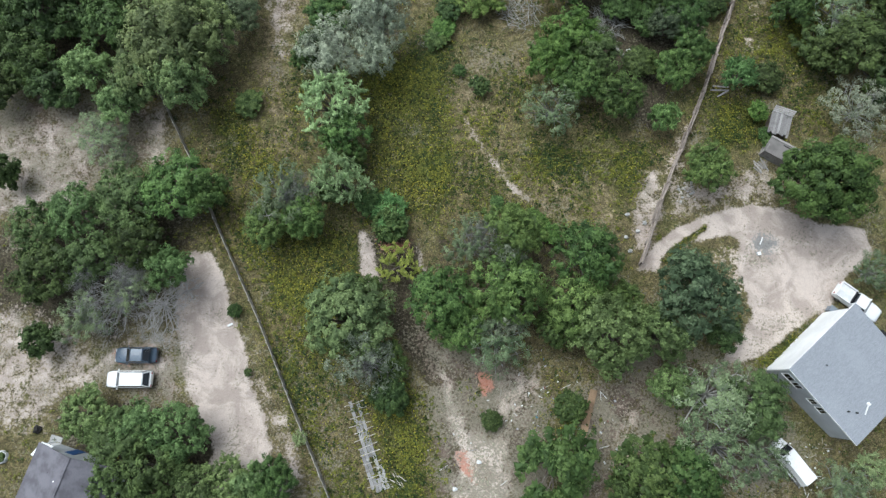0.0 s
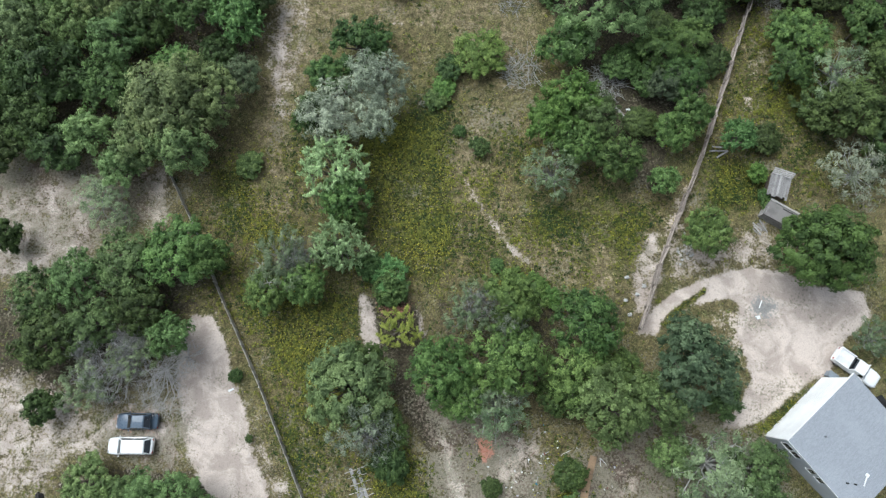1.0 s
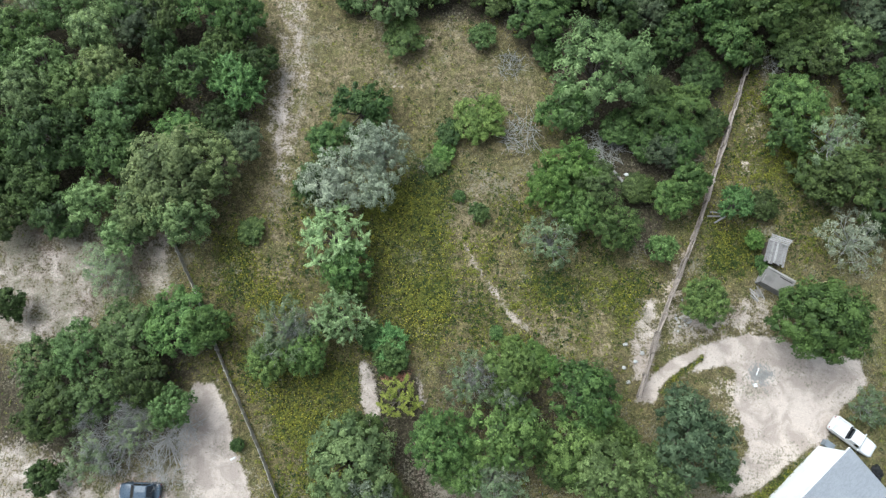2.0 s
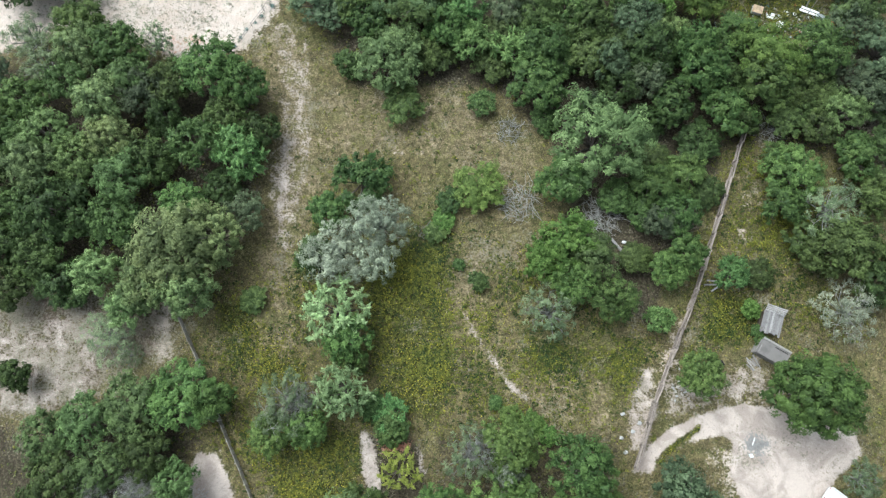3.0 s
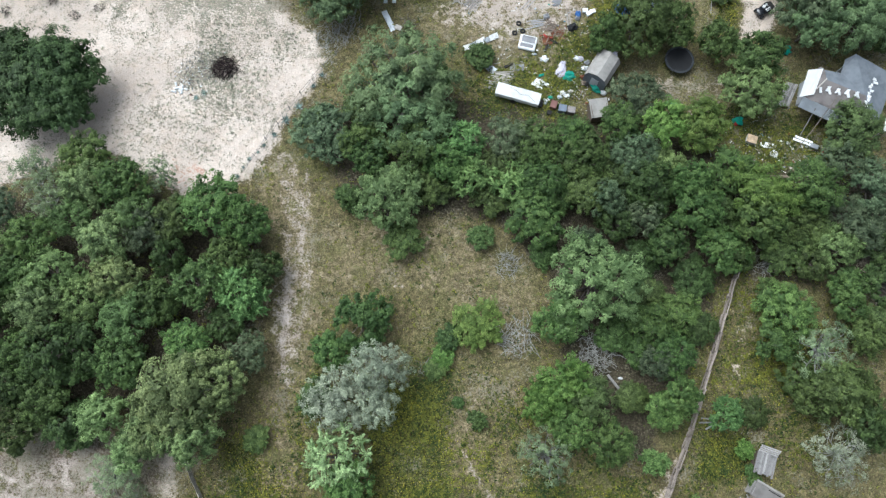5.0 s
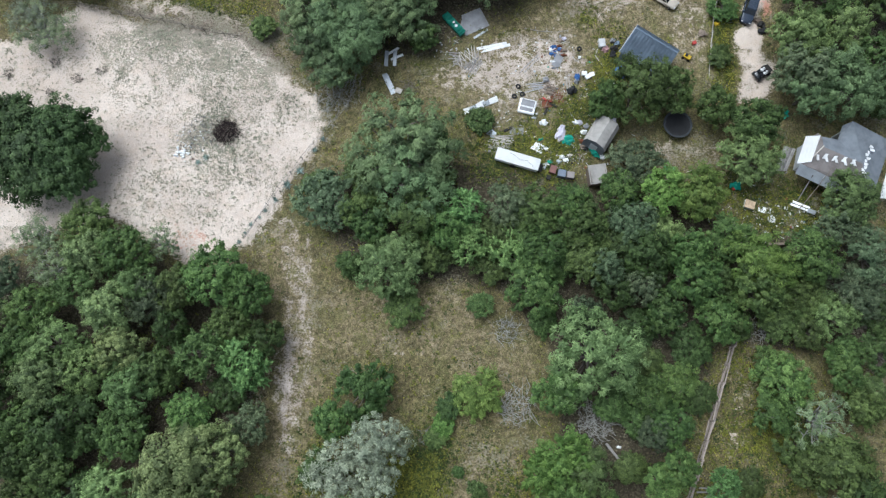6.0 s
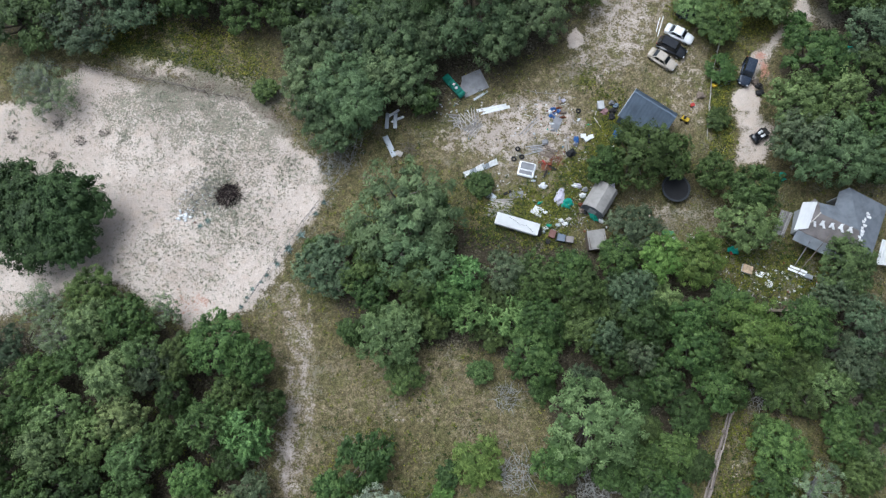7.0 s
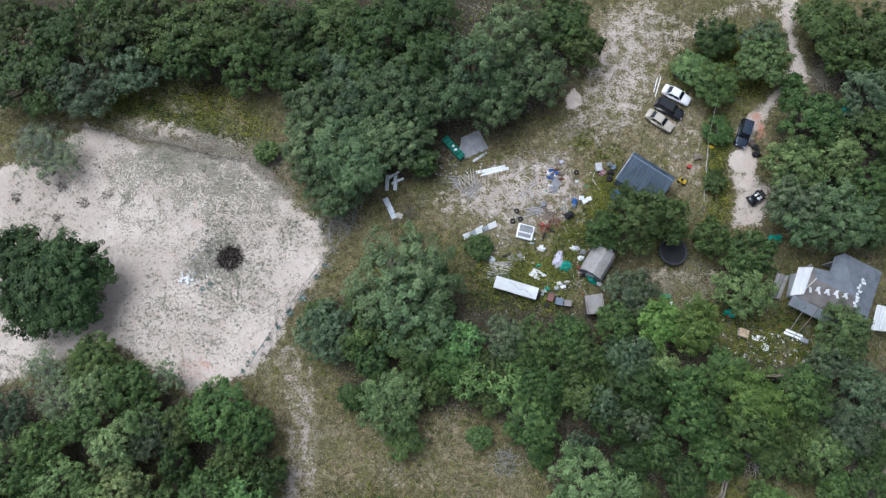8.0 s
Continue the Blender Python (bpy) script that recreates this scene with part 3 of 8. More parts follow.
# lobes, clumps to a lobe, leaf length, leaf width, lobe size, twigs shown, leaf cover
STYLE = {
    "oak": (13, 15, 1.0, 0.55, 0.36, 0.15, 1.0), "round": (20, 16, 0.9, 0.6, 0.33, 0.0, 1.25), "olive": (13, 14, 0.9, 0.5, 0.34, 0.3, 1.0),
    "mesq": (12, 14, 1.15, 0.36, 0.36, 0.25, 1.0), "feather": (13, 14, 1.5, 0.26, 0.38, 0.2, 1.05), "bright": (12, 12, 1.15, 0.5, 0.36, 0.1, 1.0),
    "lime": (12, 13, 1.2, 0.34, 0.38, 0.1, 0.95), "grey": (13, 13, 1.25, 0.24, 0.36, 0.8, 0.72), "greyoak": (13, 13, 0.9, 0.5, 0.34, 0.4, 0.9),
    "silver": (16, 14, 1.5, 0.17, 0.35, 0.9, 0.8), "mint": (13, 24, 1.35, 0.17, 0.36, 0.3, 0.95), "pale": (12, 12, 1.3, 0.2, 0.38, 1.2, 0.6),
    "pale_green": (13, 14, 1.2, 0.34, 0.34, 0.1, 1.05), "yellow": (10, 12, 2.2, 0.14, 0.4, 0.0, 1.0), "brown": (11, 12, 1.0, 0.4, 0.36, 0.6, 0.7),
    "dome": (24, 16, 0.95, 0.5, 0.33, 0.0, 1.2), "dead": (15, 15, 1.0, 0.4, 0.34, 4.2, 0.0), "sage": (14, 15, 0.9, 0.5, 0.36, 0.2, 1.1), "spray": (13, 22, 1.4, 0.19, 0.36, 0.1, 1.0), "greyshrub": (13, 13, 1.0, 0.3, 0.36, 0.9, 0.85),
}
LEAVES["greyshrub"] = LEAVES["grey"]
LABELS = {
    "oak": "dense dark green live oak tree", "round": "dense rounded glossy green oak tree", "olive": "olive green oak tree with lumpy crown",
    "mesq": "light green mesquite tree with loose feathery crown", "feather": "tall drooping feathery grey-green mesquite tree", "bright": "bright green leafy bush or young tree",
    "lime": "yellowish lime green airy mesquite tree", "grey": "sparse dusty grey-green tree with bare twigs", "greyoak": "dusty dull green oak tree",
    "silver": "silvery grey-leaved tree with pale branches", "mint": "pale mint green tree with spiky sprays", "pale": "ashen half-bare tree with pale twigs",
    "pale_green": "soft pale green rounded tree", "yellow": "yellow-green grassy bush in a dirt pit", "brown": "withered tree with brown leaves",
    "sage": "sage green live oak with lumpy pale crown", "spray": "fresh green tree with spiky arching sprays",
    "dome": "broad dense deep green oak beside the sand", "dead": "bare dead grey tree with tangled branches", "greyshrub": "low grey-green shrub on bare soil",
}


def crown_plan(style, rng):
    """Lobes of a crown one wide in radius and one high: centres and sizes."""
    lobes = []
    count, size = int(STYLE[style][0] * 1.5), STYLE[style][4] * 0.76
    squeeze = rng.uniform(0.82, 1.0)
    lean, flat = rng.uniform(0, 2 * math.pi), rng.uniform(0.0, 0.16)
    for _ in range(count):
        best, room = None, -1.0
        for _ in range(14):
            r, a = math.sqrt(rng.uniform(0, 1)) * (1 - size * 0.72), rng.uniform(0, 2 * math.pi)
            r *= 1 - 0.13 * (1 + math.sin(3 * a + lean * 5)) / 2
            p = np.array([r * math.cos(a), r * math.sin(a) * squeeze, 0.0])
            gap = min([np.linalg.norm((p - q)[:2]) for q, _ in lobes] + [9.0])
            if gap > room:
                best, room, out, turn = p, gap, r, a
        z = 0.17 + 0.60 * max(0, 1 - out * out) ** 0.62 * rng.uniform(0.62, 1.10) + flat * out * math.cos(turn - lean)
        lobes.append((best + np.array([0, 0, z]), size * rng.uniform(0.75, 1.15)))
    return lobes


def grow(style, size, seed):
    """Trunk and crown of one tree, one in radius and one high."""
    rng = np.random.default_rng(seed)
    _, clumps, length, width, _, twig, cover = STYLE[style]
    clumps = int(clumps * 0.58)
    lobes = crown_plan(style, rng)
    per, leaf = {"small": (22, 0.080), "mid": (39, 0.055), "large": (58, 0.0435)}[size]
    fork = np.array([rng.normal(0, 0.24 if style == "dead" else 0.03), rng.normal(0, 0.24 if style == "dead" else 0.03), 0.26])
    limbs = [[((0, 0, -0.03), 0.075), ((fork[0] * 0.4, fork[1] * 0.4, 0.12), 0.058), (fork, 0.05)]]
    pos, nor, way, tone, wide_leaf = [], [], [], [], []
    for c, s in lobes:
        wild = 0.22 if style == "dead" else 0.04
        bend = (fork + c) / 2 + np.array([rng.normal(0, wild), rng.normal(0, wild), -0.04])
        limbs.append([(fork, 0.04), (bend, 0.026), (c, 0.014)])
        d = rng.normal(size=(clumps, 3))
        d[:, 2] = np.abs(d[:, 2]) * 1.1 - 0.25
        d /= np.linalg.norm(d, axis=1, keepdims=True)
        out = c - np.array([0, 0, 0.25])
        out /= np.linalg.norm(out) + 1e-9
        tip = c + d * s * rng.uniform(0.7, 1.05, (clumps, 1)) * np.array([1, 1, 0.6])
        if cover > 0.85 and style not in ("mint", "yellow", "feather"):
            # Inner leaves take one darker tone: the crown's inner shade put into colour
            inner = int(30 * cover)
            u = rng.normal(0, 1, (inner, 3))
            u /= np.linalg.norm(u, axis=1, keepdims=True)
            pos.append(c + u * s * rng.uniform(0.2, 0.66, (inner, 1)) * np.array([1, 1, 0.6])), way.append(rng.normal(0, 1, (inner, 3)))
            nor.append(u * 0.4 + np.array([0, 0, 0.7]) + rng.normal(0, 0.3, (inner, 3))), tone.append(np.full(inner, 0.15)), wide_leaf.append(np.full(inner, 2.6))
        for k in range(clumps):
            if rng.random() < 0.04 + twig * 0.5:
                over = 1 + 0.12 * twig * rng.uniform(0.3, 1)
                mid = c + (tip[k] - c) * 0.5 + rng.normal(0, 0.03, 3)
                end = c + (tip[k] - c) * over
                limbs.append([(c, 0.011), (mid, 0.007), (end, 0.0025)])
                for _ in range(int(twig * 2.2 * rng.random() + 0.2)):
                    q = mid + (end - mid) * rng.uniform(0, 0.8)
                    limbs.append([(q, 0.005), (q + (end - mid) * 0.5 + rng.normal(0, 0.06, 3), 0.003), (q + (end - mid) * 0.8 + rng.normal(0, 0.1, 3), 0.0015)])
            n = int(per * cover * rng.uniform(0.6, 1.4))
            shade = np.clip(rng.normal(0.5, 0.30), 0, 1)
            if n < 1:
                continue
            if style in ("mint", "yellow", "spray"):
                run = rng.uniform(0, 1, (n, 1))
                p = c + (tip[k] - c) * (0.35 + 0.85 * run) + rng.normal(0, 0.022, (n, 3)) * (1.25 - run)
                g = d[k] + rng.normal(0, 0.32, (n, 3))
            else:
                u = rng.normal(0, 1, (n, 3)) + d[k] * 0.9 + np.array([0, 0, 0.3])
                u /= np.linalg.norm(u, axis=1, keepdims=True)
                puff = s * 0.42 * rng.uniform(0.75, 1.3)
                p = tip[k] + u * puff * rng.uniform(0.45, 1.08, (n, 1)) * np.array([1, 1, 0.62])
                deep = rng.random(n) < 0.16
                p[deep] = c + (p[deep] - c) * rng.uniform(0.55, 0.9, (int(deep.sum()), 1))
                g = rng.normal(0, 1, (n, 3))
                if style in ("feather", "lime", "mesq", "pale_green", "silver", "grey", "pale"):
                    g = g * 0.6 + d[k] * 0.8 - np.array([0, 0, 0.45])
                pos.append(p), way.append(g), tone.append(np.full(n, shade)), wide_leaf.append(np.ones(n))
                nor.append(u * 0.65 + out * 0.55 + np.array([0, 0, 0.25]) + rng.normal(0, 0.26, (n, 3)))
                continue
            pos.append(p), way.append(g), tone.append(np.full(n, shade)), wide_leaf.append(np.ones(n))
            nor.append(d[k] * 0.5 + np.array([0, 0, 0.55]) + rng.normal(0, 0.45, (n, 3)))
    bark = DEAD_BARK if style == "dead" else PALE_BARK if style in ("dead", "silver", "pale", "greyshrub", "grey") else BARK
    slim = 0.5 if style in ("dead", "pale", "greyshrub", "silver") else 0.8
    limbs = [[(q, w * slim) for q, w in line] for line in limbs]
    tv, tf = tubes(limbs, 3)
    trunk = mesh_of("trunk", tv, tf, bark, True)
    if not pos:
        return trunk, None
    p, g, n = np.concatenate(pos), np.concatenate(way), np.concatenate(nor)
    n /= np.linalg.norm(n, axis=1, keepdims=True)
    g -= n * (g * n).sum(1, keepdims=True)
    g /= np.linalg.norm(g, axis=1, keepdims=True) + 1e-9
    h = np.cross(n, g)
    big = leaf * rng.uniform(0.65, 1.3, (len(p), 1)) * length * np.concatenate(wide_leaf)[:, None]
    squash = np.array([1, 1, 0.62])
    v = np.stack([p + (h * width * 0.75 - g * 0.5) * big * squash, p + g * big * 0.62 * squash + n * big * 0.05, p - (h * width * 0.75 + g * 0.5) * big * squash], 1).reshape(-1, 3)
    v[:, 2] = np.maximum(v[:, 2], 0.03)
    q = np.arange(len(v)).reshape(-1, 3)
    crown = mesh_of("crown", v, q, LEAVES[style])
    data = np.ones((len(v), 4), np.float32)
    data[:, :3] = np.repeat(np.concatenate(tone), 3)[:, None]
    crown.color_attributes.new("leaf_tone", "FLOAT_COLOR", "POINT").data.foreach_set("color", data.ravel())
    return trunk, crown


GROWN, planted = {}, np.random.default_rng(7)


def plant(group, *rows):
    """Trees of one group: style, x, y, crown radius, height."""
    for style, *plan in rows:
        x, y, r, h = (k * PLAN for k in plan)
        size = "large" if r > 5.2 else "mid" if r > 2.7 else "small"
        key = (style, size, int(planted.integers(0, 3 if style in ("oak", "olive", "mesq", "bright", "grey", "feather") else 2)))
        if key not in GROWN:
            GROWN[key] = grow(*key[:2], 100 + len(GROWN))
        root = tagged(new("dead_tree" if style == "dead" else "tree" if h > 2.8 else "bush"), LABELS[style], "tree" if h > 2.8 else "bush", group)
        wide = r * 1.03
        root.matrix_world = Matrix.Translation((x, y, float(relief(x, y)))) @ Matrix.Rotation(planted.uniform(0, 6.28), 4, "Z") @ Matrix.Diagonal((wide, wide * planted.uniform(0.92, 1.08), h * planted.uniform(0.98, 1.2), 1))
        for name, me in zip(("trunk", "crown"), GROWN[key]):
            if me:
                new(name, me).parent = root


plant("west oaks",
      ("greyshrub", -34.5, 25.4, 3.21, 2.6),
      ("greyshrub", -32.2, 23.5, 1.46, 1.6),
      ("oak", -43.1, 21.4, 1.88, 4.0),
      ("olive", -38.8, 15.4, 3.04, 4.9),
      ("olive", -35.2, 16.8, 3.06, 4.9),
      ("olive", -30.3, 18.1, 3.88, 5.6),
      )
plant("west oaks",
      ("mesq", -25.4, 19.5, 4.17, 5.9),
      ("mesq", -22.2, 18.8, 2.52, 5.0),
      ("oak", -37.5, 10.8, 3.52, 5.3),
      ("olive", -32.9, 12.2, 3.27, 5.1),
      ("oak", -28.5, 13.9, 3.03, 4.9),
      ("olive", -25.0, 11.1, 2.44, 5.5),
      ("grey", -32.9, 6.5, 2.96, 4.5),
      ("grey", -28.9, 9.0, 2.44, 4.5),
      ("dead", -25.9, 6.3, 3.22, 4.5),
      ("dead", -29.1, 9.8, 2.44, 5.0),
      ("dead", -30.8, 7.1, 3.23, 4.6),
      ("dead", -23.9, 8.7, 2.17, 4.6),
      )
plant("west oaks",
      ("oak", -37.5, 4.4, 1.99, 3.5),
      )
plant("yard oaks",
      ("olive", -31.7, -2.6, 2.72, 4.7),
      ("olive", -27.2, -3.6, 2.71, 4.6),
      ("olive", -22.9, -4.2, 3.09, 5.0),
      ("olive", -28.4, -5.0, 3.57, 5.4),
      ("oak", -24.8, -7.4, 3.54, 5.3),
      ("olive", -29.3, -8.5, 2.29, 4.3),
      ("olive", -18.3, -8.2, 2.54, 4.5),
      ("pale_green", -16.1, -8.9, 2.29, 4.0),
      ("mesq", -14.2, -8.2, 2.54, 4.5),
      ("olive", -21.1, -9.0, 2.29, 4.3),
      )
plant("meadow trees",
      ("mesq", -12.2, 33.9, 2.65, 5.0),
      ("mint", -9.7, 27.8, 3.9, 7.2),
      ("mesq", -8.6, 24.8, 2.85, 5.0),
      ("mint", -8.9, 19.9, 3.4, 6.8),
      ("grey", -14.2, 18.6, 4.0, 5.8),
      ("mesq", -12.4, 16.3, 2.5, 4.5),
      ("mesq", -16.2, 15.7, 2.5, 4.5),
      ("mesq", -7.9, 22.9, 1.72, 4.0),
      ("bright", -4.1, 16.0, 2.14, 2.8),
      ("yellow", -3.0, 11.8, 2.57, 2.2),
      ("sage", -7.6, 6.1, 4.5, 7.0),
      )
plant("meadow trees",
      ("pale", -6.0, 2.0, 3.52, 6.0),
      ("mesq", -4.0, 2.3, 2.13, 4.0),
      ("mesq", -6.8, 8.4, 2.69, 5.0),
      ("bright", -3.7, -0.8, 2.12, 3.0),
      ("bright", 5.9, -3.2, 1.18, 1.2),
      )
plant("centre trees",
      ("grey", 4.0, 13.5, 3.05, 6.0),
      ("mesq", 8.1, 14.6, 3.35, 6.5),
      ("mesq", 1.1, 8.0, 3.55, 7.0),
      ("mesq", 7.3, 9.2, 3.96, 8.2),
      ("grey", 6.4, 4.3, 3.80, 7.0),
      ("mesq", 2.9, 5.4, 2.68, 5.5),
      ("mesq", 14.8, 12.3, 3.62, 6.5),
      ("pale", 7.7, 11.9, 1.79, 7.8),
      ("pale", 6.8, 5.6, 2.20, 7.0),
      ("mesq", 13.7, 7.2, 3.39, 7.0),
      ("olive", 16.9, 4.8, 4.22, 7.5),
      ("mesq", 12.3, 5.4, 2.39, 5.0),
      )
plant("centre trees",
      ("mesq", 18.3, 8.1, 2.41, 5.0),
      ("bright", 13.4, -1.9, 1.85, 2.2),
      ("bright", 11.4, -6.9, 4.23, 6.0),
      ("bright", 19.8, -7.2, 3.68, 5.5),
      ("bright", 23.3, -7.9, 3.10, 5.5),
      ("oak", 17.4, -9.0, 1.71, 4.0),
      )
plant("drive trees",
      ("greyoak", 24.8, 7.8, 4.5, 9.0),
      ("olive", 21.4, 4.8, 2.87, 7.0),
      ("greyoak", 24.5, 10.7, 2.9, 6.0),
      ("olive", 28.2, 4.9, 1.86, 5.0),
      ("grey", 26.1, -0.8, 4.34, 7.0),
      ("olive", 30.0, -1.5, 3.58, 6.5),
      ("grey", 26.4, -5.2, 3.8, 6.0),
      ("grey", 30.5, -6.3, 2.3, 5.0),
      ("olive", 22.5, 0.2, 2.35, 5.0),
      ("grey", 37.9, -9.0, 2.8, 4.0),
      ("mint", 40.7, -7.4, 1.8, 3.5),
      ("grey", 43.7, 11.0, 2.19, 4.0),
      )
plant("drive trees",
      ("bright", -19.4, 7.3, 0.83, 1.3),
      ("bright", -17.7, 1.3, 0.49, 0.8),
      ("mint", -12.3, -4.8, 0.9, 1.4),
      )
plant("clearing oaks",
      ("dome", -47.9, 70.0, 6.42, 7.5),
      ("dome", -44.7, 72.0, 5.12, 7.0),
      ("dome", -45.0, 68.6, 4.43, 6.0),
      ("dome", -51.3, 73.9, 4.48, 6.5),
      )
plant("hedge fill",
      ("oak", 0.4, 58.9, 2.9, 2.7),
      ("oak", 7.2, 57.2, 2.72, 2.7),
      ("oak", 14.9, 58.1, 3.05, 3.4),
      ("oak", 23.1, 58.8, 3.05, 3.4),
      ("olive", 27.6, 60.5, 3.4, 3.7),
      ("mesq", 35.6, 60.1, 3.72, 4.1),
      ("oak", 34.3, 55.0, 3.02, 3.4),
      ("mesq", 42.2, 55.0, 3.01, 3.7),
      ("oak", 42.7, 51.7, 2.67, 3.1),
      ("oak", 24.3, 49.7, 2.66, 2.7),
      ("oak", 25.4, 45.5, 2.3, 2.4),
      ("oak", 13.2, 50.4, 1.88, 1.8),
      )
plant("hedge fill",
      ("oak", 48.5, 46.8, 2.31, 2.7),
      ("mesq", 39.7, 45.1, 2.62, 2.7),
      ("olive", 50.4, 41.6, 2.9, 3.4),
      ("oak", 52.1, 46.7, 2.95, 3.4),
      ("oak", 41.2, 36.0, 2.55, 2.7),
      ("greyoak", 49.2, 54.7, 3.68, 3.7),
      ("oak", 45.1, 53.0, 3.0, 3.4),
      ("oak", 52.8, 51.3, 3.32, 3.4),
      ("oak", -8.7, 68.3, 3.16, 2.7),
      ("oak", 0.4, 67.4, 3.14, 3.1),
      ("oak", -0.3, 72.6, 2.83, 3.1),
      ("olive", 20.2, 60.9, 3.07, 3.4),
      )
plant("hedge fill",
      ("oak", 11.3, 60.6, 2.74, 3.1),
      ("oak", -14.4, 67.7, 2.12, 1.7),
      ("oak", 24.0, 42.9, 1.97, 2.0),
      ("oak", 30.5, 41.0, 1.64, 1.6),
      ("oak", 36.0, 32.3, 1.91, 1.8),
      )
plant("yard trees",
      ("oak", 25.6, 79.2, 4.55, 6.5),
      ("oak", 29.9, 79.0, 3.44, 6.0),
      ("oak", 21.9, 77.8, 2.83, 5.0),
      ("greyoak", 25.3, 69.7, 3.81, 4.5),
      ("oak", 39.9, 74.5, 3.82, 6.0),
      ("olive", 39.0, 70.5, 4.48, 5.5),
      ("oak", 35.6, 77.0, 2.82, 5.0),
      ("greyoak", 46.7, 81.3, 4.21, 7.0),
      ("feather", 47.0, 78.7, 3.65, 7.0),
      ("feather", 51.1, 79.6, 4.86, 7.5),
      ("feather", 54.5, 78.7, 3.48, 7.0),
      ("olive", 46.5, 86.0, 4.26, 7.0),
      )
plant("yard trees",
      ("olive", 52.4, 87.6, 3.92, 7.0),
      ("bright", 6.1, 76.1, 2.03, 1.6),
      )
plant("clearing oaks",
      ("mesq", -41.2, 62.1, 3.49, 5),
      ("grey", -47.5, 60.3, 3.35, 4.5),
      ("grey", -45.0, 56.2, 2.98, 4.5),
      ("mesq", -36.3, 58.6, 3.64, 5.5),
      ("sage", -40.5, 57.9, 3.3, 5.5),
      ("grey", -32.5, 59.7, 2.55, 4),
      ("olive", -34.6, 54.5, 3.01, 5.5),
      ("mesq", -46.0, 51.9, 3.12, 5.5),
      ("sage", -37.0, 51.5, 3.36, 6),
      ("olive", -41.5, 53.9, 2.74, 5.5),
      ("greyoak", -32.6, 52.9, 3.26, 5.5),
      ("mesq", -25.3, 55.8, 4.3, 6.5),
      )
plant("clearing oaks",
      ("mesq", -21.1, 53.6, 3.13, 5.5),
      ("spray", -21.3, 45.5, 3.79, 6.5),
      ("spray", -26.1, 46.5, 3.49, 6.2),
      ("oak", -19.3, 48.3, 2.46, 4.5),
      ("oak", -29.7, 54.0, 3.28, 5),
      ("sage", -35.5, 47.0, 2.92, 6.5),
      ("olive", -43.0, 47.5, 3.57, 6),
      ("sage", -44.0, 43.8, 3.64, 6.5),
      ("olive", -38.7, 44.6, 3.03, 6),
      ("oak", -40.5, 38.9, 4.35, 6),
      ("oak", -45.2, 38.9, 3.24, 5.5),
      ("olive", -34.0, 42.7, 3.64, 6),
      )
plant("clearing oaks",
      ("oak", -31.1, 44.3, 3.17, 5.5),
      ("mesq", -27.4, 39.9, 2.91, 4),
      ("oak", -34.6, 37.7, 3.6, 5.5),
      ("greyoak", -20.5, 38.9, 2.63, 5),
      ("sage", -27.0, 34.0, 5.99, 8.5),
      ("sage", -22.9, 35.8, 3.52, 7.5),
      ("sage", -29.8, 30.5, 3.12, 7),
      ("pale_green", -35.5, 32.2, 2.91, 6.5),
      ("pale_green", -32.0, 28.8, 2.78, 5.5),
      ("sage", -25.2, 30.2, 3.29, 7),
      ("oak", -43.1, 34.0, 3.81, 5.5),
      ("oak", -39.4, 31.0, 3.2, 4),
      )
plant("clearing oaks",
      ("oak", -45.3, 30.4, 2.93, 5),
      ("oak", -45.7, 35.2, 3.08, 5.5),
      ("oak", -23.6, 49.7, 2.92, 4.5),
      ("oak", -23.6, 42.3, 2.57, 3),
      ("oak", -29.9, 49.3, 2.59, 5),
      ("oak", -48.2, 47.2, 3.2, 5.5),
      ("oak", -50.4, 42.7, 3.77, 6),
      ("olive", -50.8, 49.1, 3.85, 6),
      ("oak", -49.0, 37.7, 3.4, 6),
      ("greyoak", -51.5, 54.7, 3.29, 5),
      )
plant("hedge trees",
      ("greyoak", -12.9, 65.1, 4.22, 4.5),
      ("bright", -8.4, 63.9, 3.38, 5),
      ("bright", -7.3, 61.5, 2.69, 4.5),
      ("mesq", -1.9, 63.1, 3.77, 5.2),
      ("mesq", 1.8, 60.9, 3.08, 4.8),
      ("spray", 3.9, 63.9, 3.04, 5),
      ("spray", 4.6, 59.3, 3.0, 4.8),
      ("pale_green", -4.8, 56.7, 4.47, 5.8),
      ("mesq", -3.4, 52.3, 2.92, 2.8),
      ("oak", -9.7, 57.2, 2.02, 3),
      ("oak", -0.8, 58.5, 2.83, 3.4),
      ("feather", -3.3, 71.5, 7.02, 8),
      )
plant("hedge trees",
      ("feather", -2.8, 67.5, 5.67, 6.5),
      ("greyoak", 8.9, 64.5, 3.12, 4.8),
      ("spray", 9.0, 58.8, 3.01, 4.5),
      ("oak", 7.8, 61.1, 2.83, 4),
      ("oak", 12.6, 63.9, 3.38, 5),
      ("mesq", 16.6, 64.4, 3.24, 5.2),
      ("mesq", 13.0, 58.6, 3.44, 5.5),
      ("bright", 11.9, 54.0, 3.67, 5),
      ("oak", 18.9, 57.7, 3.43, 5.5),
      ("greyoak", 20.0, 56.4, 2.62, 6),
      ("oak", 17.8, 61.7, 3.48, 5.2),
      ("greyoak", 24.0, 62.0, 3.34, 5.5),
      )
